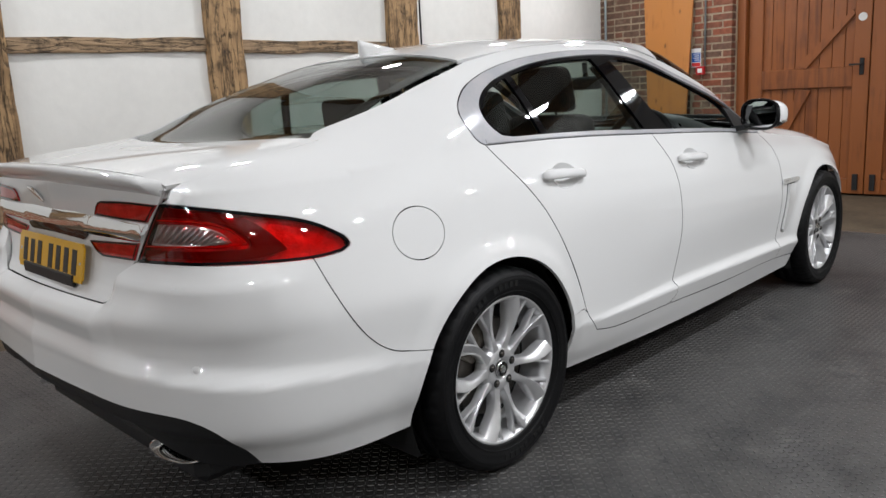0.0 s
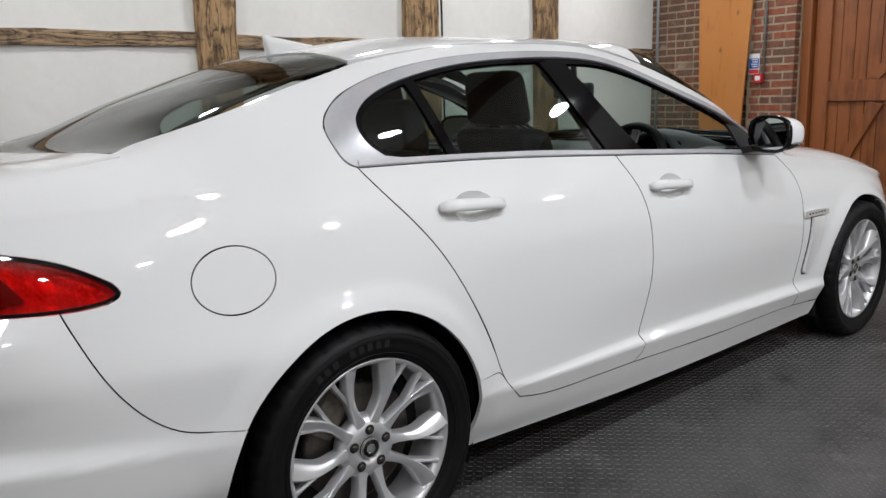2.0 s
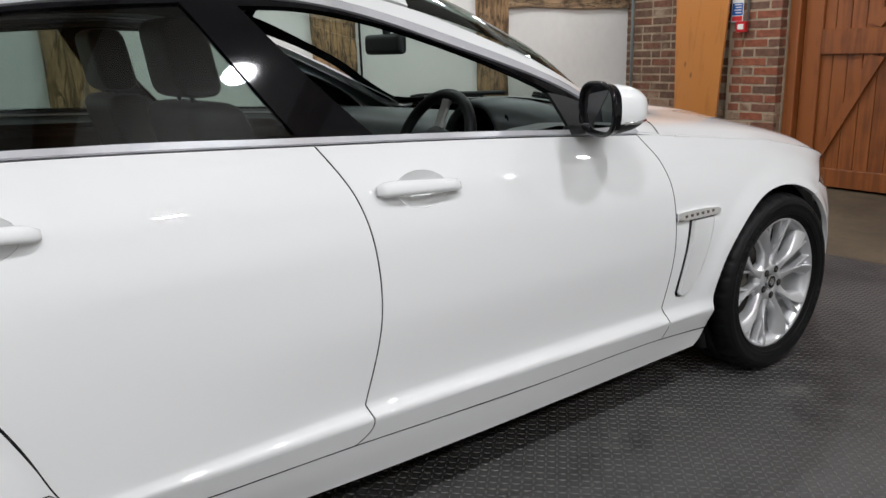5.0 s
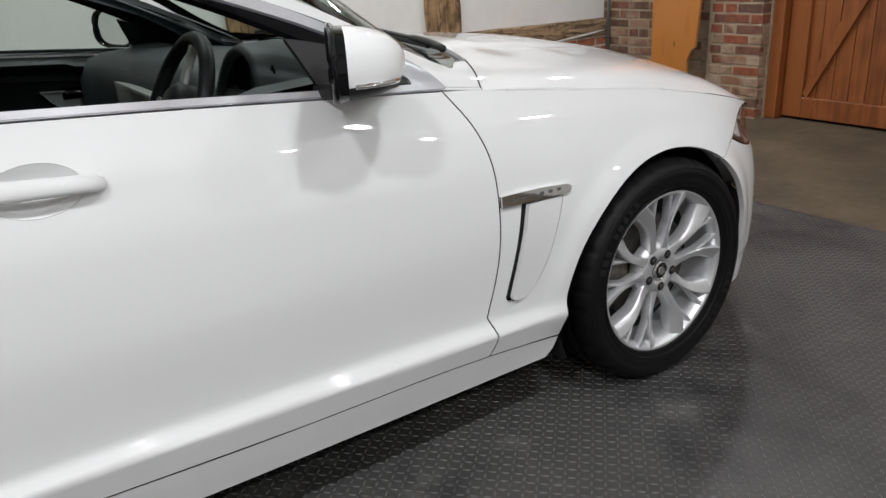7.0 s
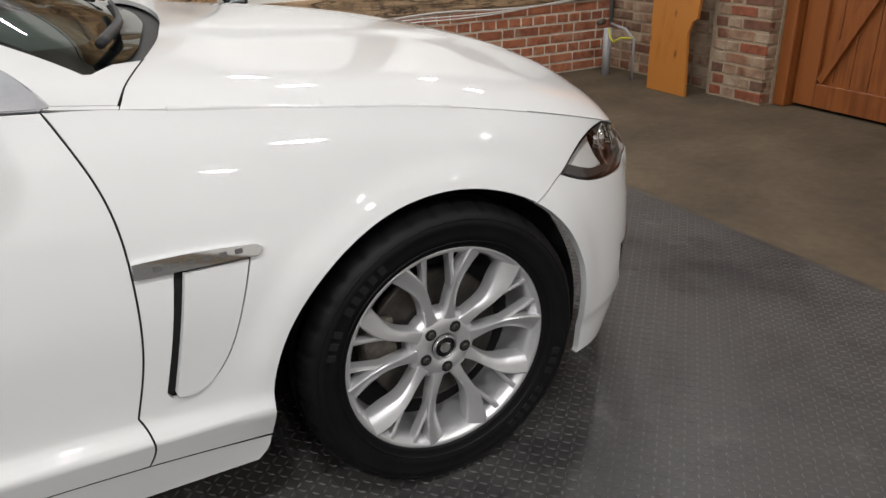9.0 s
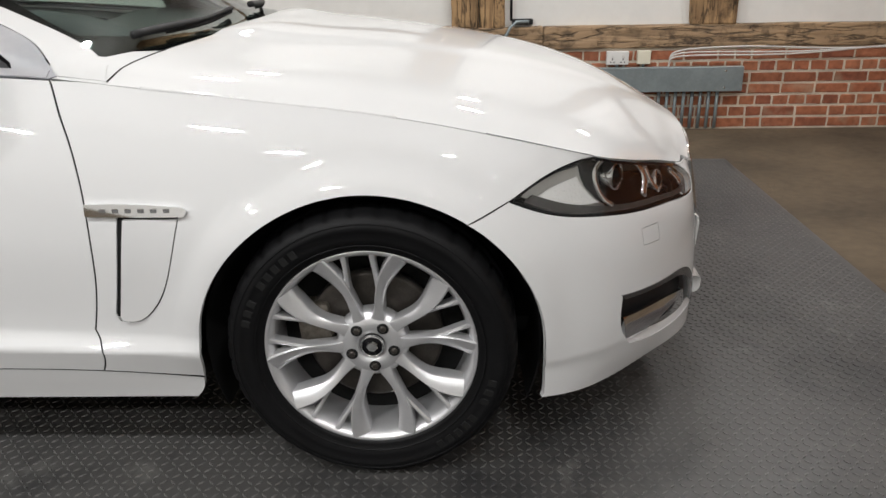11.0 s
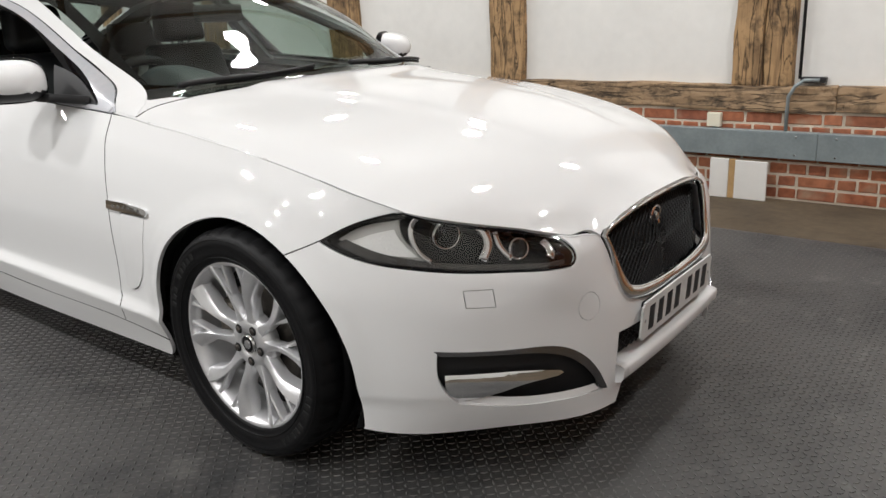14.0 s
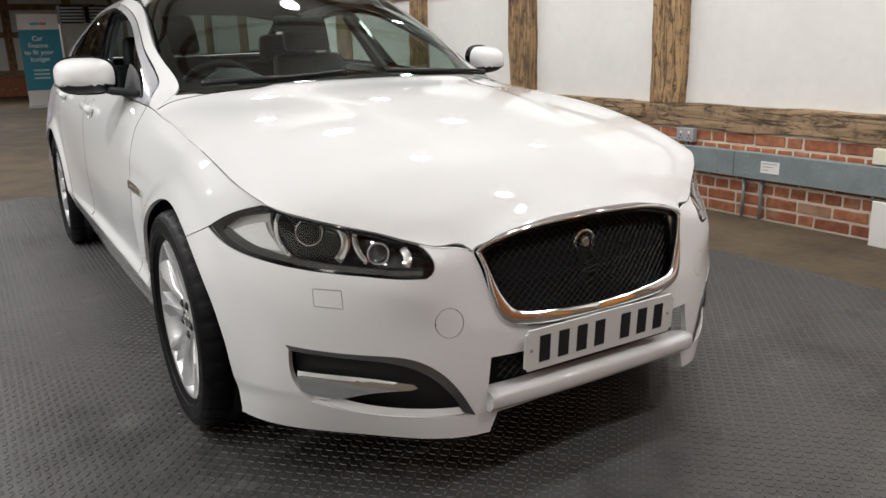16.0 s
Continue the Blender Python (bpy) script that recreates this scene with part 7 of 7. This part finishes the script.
pier = obj("brick_pier", bm_mesh("brick_pier", box_bm(END_X - .078, END_X + .02, 1.255, 1.72, 0, CEIL), OLDMORTAR))
tagged(pier, "red brick pier with limewashed foot beside the barn door", "wall", kind="structure")
for row in range(42):
    z = .006 + .0375 + row * .0765
    if z > CEIL - .04:
        break
    lime = z < .55 + .2 * rnd.random()
    # recessed wall
    y = 1.73 + (.0 if row % 2 else -.11)
    while y < 2.86:
        hd = rnd.random() < .35
        w = .1125 if hd else .2245
        if y > 1.70:
            ms = (LIME_H if hd else LIME_S) if (lime and rnd.random() < .8) else (OLD_H if hd else OLD_S)
            lay(wall_end, [(END_X + .033, y + w / 2, z)], ms, rnd, 90)
        y += w
    # pier face and its return
    ys = ((1.30, 1), (1.468, 0), (1.625, 1)) if row % 2 else ((1.36, 0), (1.53, 1), (1.645, 1))
    for yy, hd in ys:
        limep = lime and rnd.random() < .6
        ms = (LIME_H if hd else LIME_S) if limep else (RED_H if hd else RED_S)
        lay(pier, [(END_X - .057, yy, z)], ms, rnd, 90)
    lay(pier, [(END_X - .026, 1.276, z)], LIME_H if lime else RED_H, rnd, 0)

# leaning pine board
bm = bmesh.new()
poly = [(2.08, 0), (1.705, 0), (1.765, .42), (1.735, .50), (1.70, .52), (1.69, 1.2), (1.665, 2.45), (2.29, 2.45), (2.19, 1.2)]
f = [bm.verts.new((6.200 + .20 * min(1, z / 2.4), y, z + .002)) for y, z in poly]
g = [bm.verts.new((6.222 + .20 * min(1, z / 2.4), y, z + .002)) for y, z in poly]
bm.faces.new(f)
bm.faces.new(g[::-1])
for k in range(len(poly)):
    bm.faces.new((f[k], g[k], g[(k + 1) % len(poly)], f[(k + 1) % len(poly)]))
bmesh.ops.recalc_face_normals(bm, faces=bm.faces)
board = obj("pine_board", bm_mesh("pine_board", bm, PINE))
tagged(board, "knotty varnished pine board leaning against the brick wall", "board")

# fire point, sign and conduits on the pier
PX = END_X - .104
cp = empty("fire_call_point", "red fire alarm call point on the brick pier", "alarm", (PX - .0, 1.575, 1.33))
part("case", box_bm(-.045, 0, -.045, .045, -.045, .045, .006, 2), plain("alarm_red", (0.45, 0.015, 0.02), .35), cp)
part("call_plate", box_bm(-.0475, -.0452, -.027, .027, -.022, .022, .001), WHITEPL, cp, "white press plate")
sg = empty("fire_notice", "blue and white fire action notice on the brick pier", "sign", (PX + .002, 1.640, 1.47))
part("sheet", box_bm(-.004, 0, -.055, .055, -.10, .10), WHITEPL, sg, "white notice sheet")
part("blue_field", box_bm(-.0055, -.0041, -.05, .05, -.045, .055), plain("notice_blue", (0.02, 0.10, 0.36), .4), sg)
part("red_band", box_bm(-.0055, -.0041, -.05, .05, -.092, -.052), plain("notice_red", (0.5, 0.03, 0.03), .4), sg)
for k in range(4):
    part("text_bar", box_bm(-.0066, -.0056, -.038, .03 - .012 * (k % 2), .038 - .022 * k, .046 - .022 * k), WHITEPL, sg)


def pipe(name, pts, r, mat, label, cat, group=""):
    o = obj(name, bm_mesh(name, tube_bm(pts, r, 10), mat, True))
    return tagged(o, label, cat, group)


pipe("conduit", [(PX, 1.54, 1.375), (PX, 1.54, CEIL)], .010, GALV, "galvanised conduit running up from the call point", "conduit")
pipe("conduit", [(END_X - .03, 2.84, .35), (END_X - .03, 2.84, CEIL)], .014, GALV, "galvanised conduit in the wall corner", "conduit")
pipe("waste_pipe", [(6.26, 2.62, 0), (6.26, 2.62, .36)], .032, GREYPL, "short grey pipe standing in the floor corner", "pipe")
pipe("water_pipe", [(6.30, 2.36, 0), (6.30, 2.36, .30), (6.33, 2.50, .36), (6.34, 2.68, .38)], .011, GREYPL, "thin grey pipe bent towards the corner", "pipe")
pipe("earth_cable", [(6.25, 2.60, .36), (6.22, 2.54, .30), (6.22, 2.50, .27), (6.24, 2.44, .31), (6.29, 2.37, .31)], .008, plain("earth_yellow", (0.5, 0.45, 0.05), .5), "yellow and green earth cable between the pipes", "cable")
pipe("stop_valve", [(6.28, 2.70, .40), (6.20, 2.66, .40)], .022, plain("old_brass", (0.09, 0.07, 0.05), .6), "dark old stop valve in the corner", "valve")

# trunking with sockets
FY = WALL_Y - .03
tr = empty("cable_trunking", "long galvanised steel cable trunking on the brick plinth", "trunking", (0, 0, 0))
for a, b in ((.6, 2.0), (2.002, 3.55), (3.552, 4.95)):
    part("trunking_length", box_bm(a, b, FY - .055, FY, .268, .432, .003), GALV, tr)
    for xx in (a + .10, b - .12):
        for zz in (.295, .405):
            part("trunking_screw", lathe_bm([(0, -.003), (.006, -.002), (.007, .001)], 8, "y", (xx, FY - .0555, zz)), CHROME, tr)
part("trunking_label", box_bm(2.205, 2.335, FY - .0575, FY - .0555, .315, .388), WHITEPL, tr, "white printed label")
for k in range(3):
    part("label_bar", box_bm(2.215, 2.32 - .03 * k, FY - .0585, FY - .0576, .372 - .02 * k, .377 - .02 * k), GREYPL, tr)


def socket(x0, x1, z0, z1, mat, label, holes, depth=.035):
    s = empty("wall_socket", label, "socket", ((x0 + x1) / 2, FY, (z0 + z1) / 2))
    w, h = (x1 - x0) / 2, (z1 - z0) / 2
    part("socket_box", box_bm(-w, w, -depth, .005, -h, h, .005, 2), mat, s)
    for hx in holes:
        part("rocker", box_bm(hx - .008, hx + .008, -depth - .003, -depth, .008, .026, .002), WHITEPL, s)
        for dx, dz, a, b in ((0, -.006, .003, .007), (-.011, -.026, .005, .0028), (.011, -.026, .005, .0028)):
            part("pin_slot", box_bm(hx + dx - a, hx + dx + a, -depth - .0012, -depth + .0002, dz - b, dz + b), GAP, s)
    pipe("conduit", [(s.location.x, FY - .015, z0 + .004), (s.location.x, FY - .015, .432)], .009, GALV, "short conduit below a wall socket", "conduit")


socket(4.042, 4.188, .450, .537, WHITEPL, "white double socket above the trunking", (-.035, .035))
socket(4.245, 4.333, .452, .540, CREAMPL, "cream data outlet above the trunking", ())
socket(2.883, 2.970, .440, .527, CREAMPL, "cream single outlet above the trunking", ())
socket(1.50, 1.646, .455, .545, GREYPL, "grey metal double socket above the trunking", (-.035, .035))
for k in range(8):
    x = 4.41 + .056 * k
    o = pipe("conduit", [(x, FY - .015, .012), (x, FY - .015, .268)], .0115, GALV, "galvanised conduit dropping to the floor", "conduit", "conduit row")
for x in (2.06, 2.19):
    pipe("conduit", [(x, FY - .015, .012), (x, FY - .015, .268)], .011, GALV, "galvanised conduit dropping to the floor", "conduit")
pipe("flexible_conduit", [(3.52, FY - .012, .735), (3.44, FY - .02, .735), (3.395, FY - .035, .70), (3.365, FY - .04, .64), (3.36, FY - .03, .55), (3.36, FY - .02, .43)], .011, GALV, "grey flexible conduit over the sill beam", "conduit")
jb = obj("cable_cleat", bm_mesh("cable_cleat", box_bm(3.41, 3.55, WALL_Y - .02, WALL_Y + .03, .715, .75, .004), BLACK))
tagged(jb, "black cable entry on the sill beam", "cable fitting")
pipe("power_cable", [(3.405, WALL_Y - .01, .74), (3.40, WALL_Y - .012, 1.6), (3.405, WALL_Y - .012, CEIL)], .009, BLACK, "black cable up the side of the post", "cable")
for k, sag in enumerate((0, .035, .055)):
    pts = [(4.455, FY - .03, .432), (4.46, FY - .035, .49 - .01 * k), (4.56, FY - .045, .545 - .02 * k), (5.0, FY - .04, .56 - sag), (5.4, FY - .04, .545 - sag * .5), (5.9, FY - .04, .55 + .004 * k), (6.42, FY - .03, .60)]
    q = spline(np.arange(len(pts)), np.array(pts), np.linspace(0, len(pts) - 1, 50))
    pipe("data_cable", [tuple(p) for p in q], .0055, CABLEW, "white cable slung below the sill beam", "cable", "slung cables")
bl = empty("offcut_board", "white board offcut with a bare strip leaning under the trunking", "board", (2.94, FY - .09, 0))
part("sheet", box_bm(0, .115, 0, .018, .002, .25, .002), PLASTER, bl)
part("bare_strip", box_bm(.116, .155, .002, .018, .002, .25, .002), plain("bare_ply", (0.45, 0.29, 0.13), .7, var=.2), bl, "bare plywood strip")
part("sheet", box_bm(.156, .35, 0, .018, .002, .245, .002), PLASTER, bl)
beam("sill_plank", 3.66, 3.98, WALL_Y - .045, WALL_Y - .028, .553, .612, OAKH, "thin oak packing piece on the sill beam", .004, 4)
beam("sill_step", .75, 1.16, WALL_Y - .06, WALL_Y + .05, .60, .70, OAKH, "short stepped oak block beside the post", .006, 4)

# lamps
for lx, ly in LAMPS:
    sp = empty("ceiling_spotlight", "round white ceiling spotlight on a short stem", "ceiling lamp", (lx, ly, CEIL), "ceiling spotlights")
    part("stem", tube_bm([(0, 0, -.0), (0, 0, -.23)], .012, 8), WHITEPL, sp)
    part("lamp_can", lathe_bm([(0, -.22), (.07, -.22), (.112, -.25), (.116, -.335), (.108, -.335), (.104, -.31), (0, -.30)], 28, "z"), WHITEPL, sp, "", True)

# far end of the hall
def frame_wall():
    for y in (-5.5, -3.6, -1.7, .2, 2.0):
        beam("post", REAR_X - .02, REAR_X + .06, y - .12, y + .12, .8, CEIL, OAK, "old oak post in the far wall", .01, 6)
    for z in (.72, 1.9, 2.75):
        beam("rail", REAR_X - .02, REAR_X + .05, RIGHT_Y, WALL_Y, z - .09, z + .09, OAKH, "old oak rail in the far wall", .01, 10)
    o = obj("far_plinth", bm_mesh("far_plinth", box_bm(REAR_X, REAR_X + .06, RIGHT_Y, WALL_Y, 0, .62), BRICK))
    tagged(o, "red brick plinth of the far wall", "wall", kind="structure")


frame_wall()
bn = empty("roller_banner", "teal roller banner with white lettering on a silver foot", "banner", (-15.6, .42, 0))
part("foot", box_bm(-.12, .12, -.46, .46, .0, .09, .02, 2), SATIN, bn, "silver banner foot")
part("sheet", box_bm(-.004, .004, -.43, .43, .09, 2.15), plain("banner_white", (.62, .60, .57), .6), bn)
TEAL = plain("banner_teal", (0.012, 0.19, 0.26), .5)
part("teal_field", box_bm(.0045, .007, -.43, .43, .42, 1.80), TEAL, bn)
part("pole", tube_bm([(-.03, 0, .05), (-.02, 0, 2.14)], .012, 8), SATIN, bn)
part("logo_bar", box_bm(.0045, .006, -.17, .02, 1.90, 1.96), plain("logo_teal", (0.1, 0.35, 0.42), .5), bn)
part("logo_bar", box_bm(.0045, .006, .03, .17, 1.90, 1.96), plain("logo_red", (0.5, 0.16, 0.12), .5), bn)
for k, line in enumerate(("Car", "finance", "to fit your", "budget")):
    cu = bpy.data.curves.new("lettering", "FONT")
    cu.body, cu.size, cu.align_x, cu.extrude = line, .15, "CENTER", .002
    dg = new("tmp_text", cu)
    bpy.context.view_layer.update()
    me = bpy.data.meshes.new_from_object(dg.evaluated_get(bpy.context.evaluated_depsgraph_get()))
    bpy.data.objects.remove(dg)
    me.materials.clear()
    me.materials.append(WHITEPL)
    t = obj("lettering", me, bn, "white lettering")
    t.matrix_basis = pose(.010, -.06, 1.55 - .155 * k, 90, 0, 90)
for k in range(3):
    part("text_bar", box_bm(.0072, .0085, -.24, .10, .86 - .09 * k, .90 - .09 * k), plain("banner_pale", (.35, .5, .53), .5), bn)
ht = empty("heater_cabinet", "tall grey heater cabinet with black outlet grilles", "heater", (-16.4, 1.55, 0))
part("cabinet", box_bm(-.4, .4, -.62, .62, 0, 1.95, .02, 2), plain("cabinet_grey", (.27, .26, .24), .55, var=.1), ht)
for yy in (-.32, .32):
    hd = part("outlet", box_bm(-.3, .38, yy - .27, yy + .27, 1.955, 2.38, .02), BLACK, ht, "black outlet head")
    for k in range(5):
        part("louvre", box_bm(.375, .40, yy - .25, yy + .25, 1.99 + .075 * k, 2.025 + .075 * k, .004), GREYPL, hd)
ch = empty("chair", "purple upholstered visitor chair by the far wall", "chair", (-9.4, -1.35, 0))
PURPLE = plain("purple_cloth", (.10, .03, .14), .9, var=.2)
part("seat", box_bm(-.25, .25, -.25, .25, .40, .48, .03, 2), PURPLE, ch)
part("backrest", box_bm(-.27, -.21, -.25, .25, .50, .92, .025, 2), PURPLE, ch)
for dx in (-.22, .22):
    for dy in (-.22, .22):
        part("leg", tube_bm([(dx, dy, 0), (dx, dy, .41)], .012, 8), BLACK, ch)
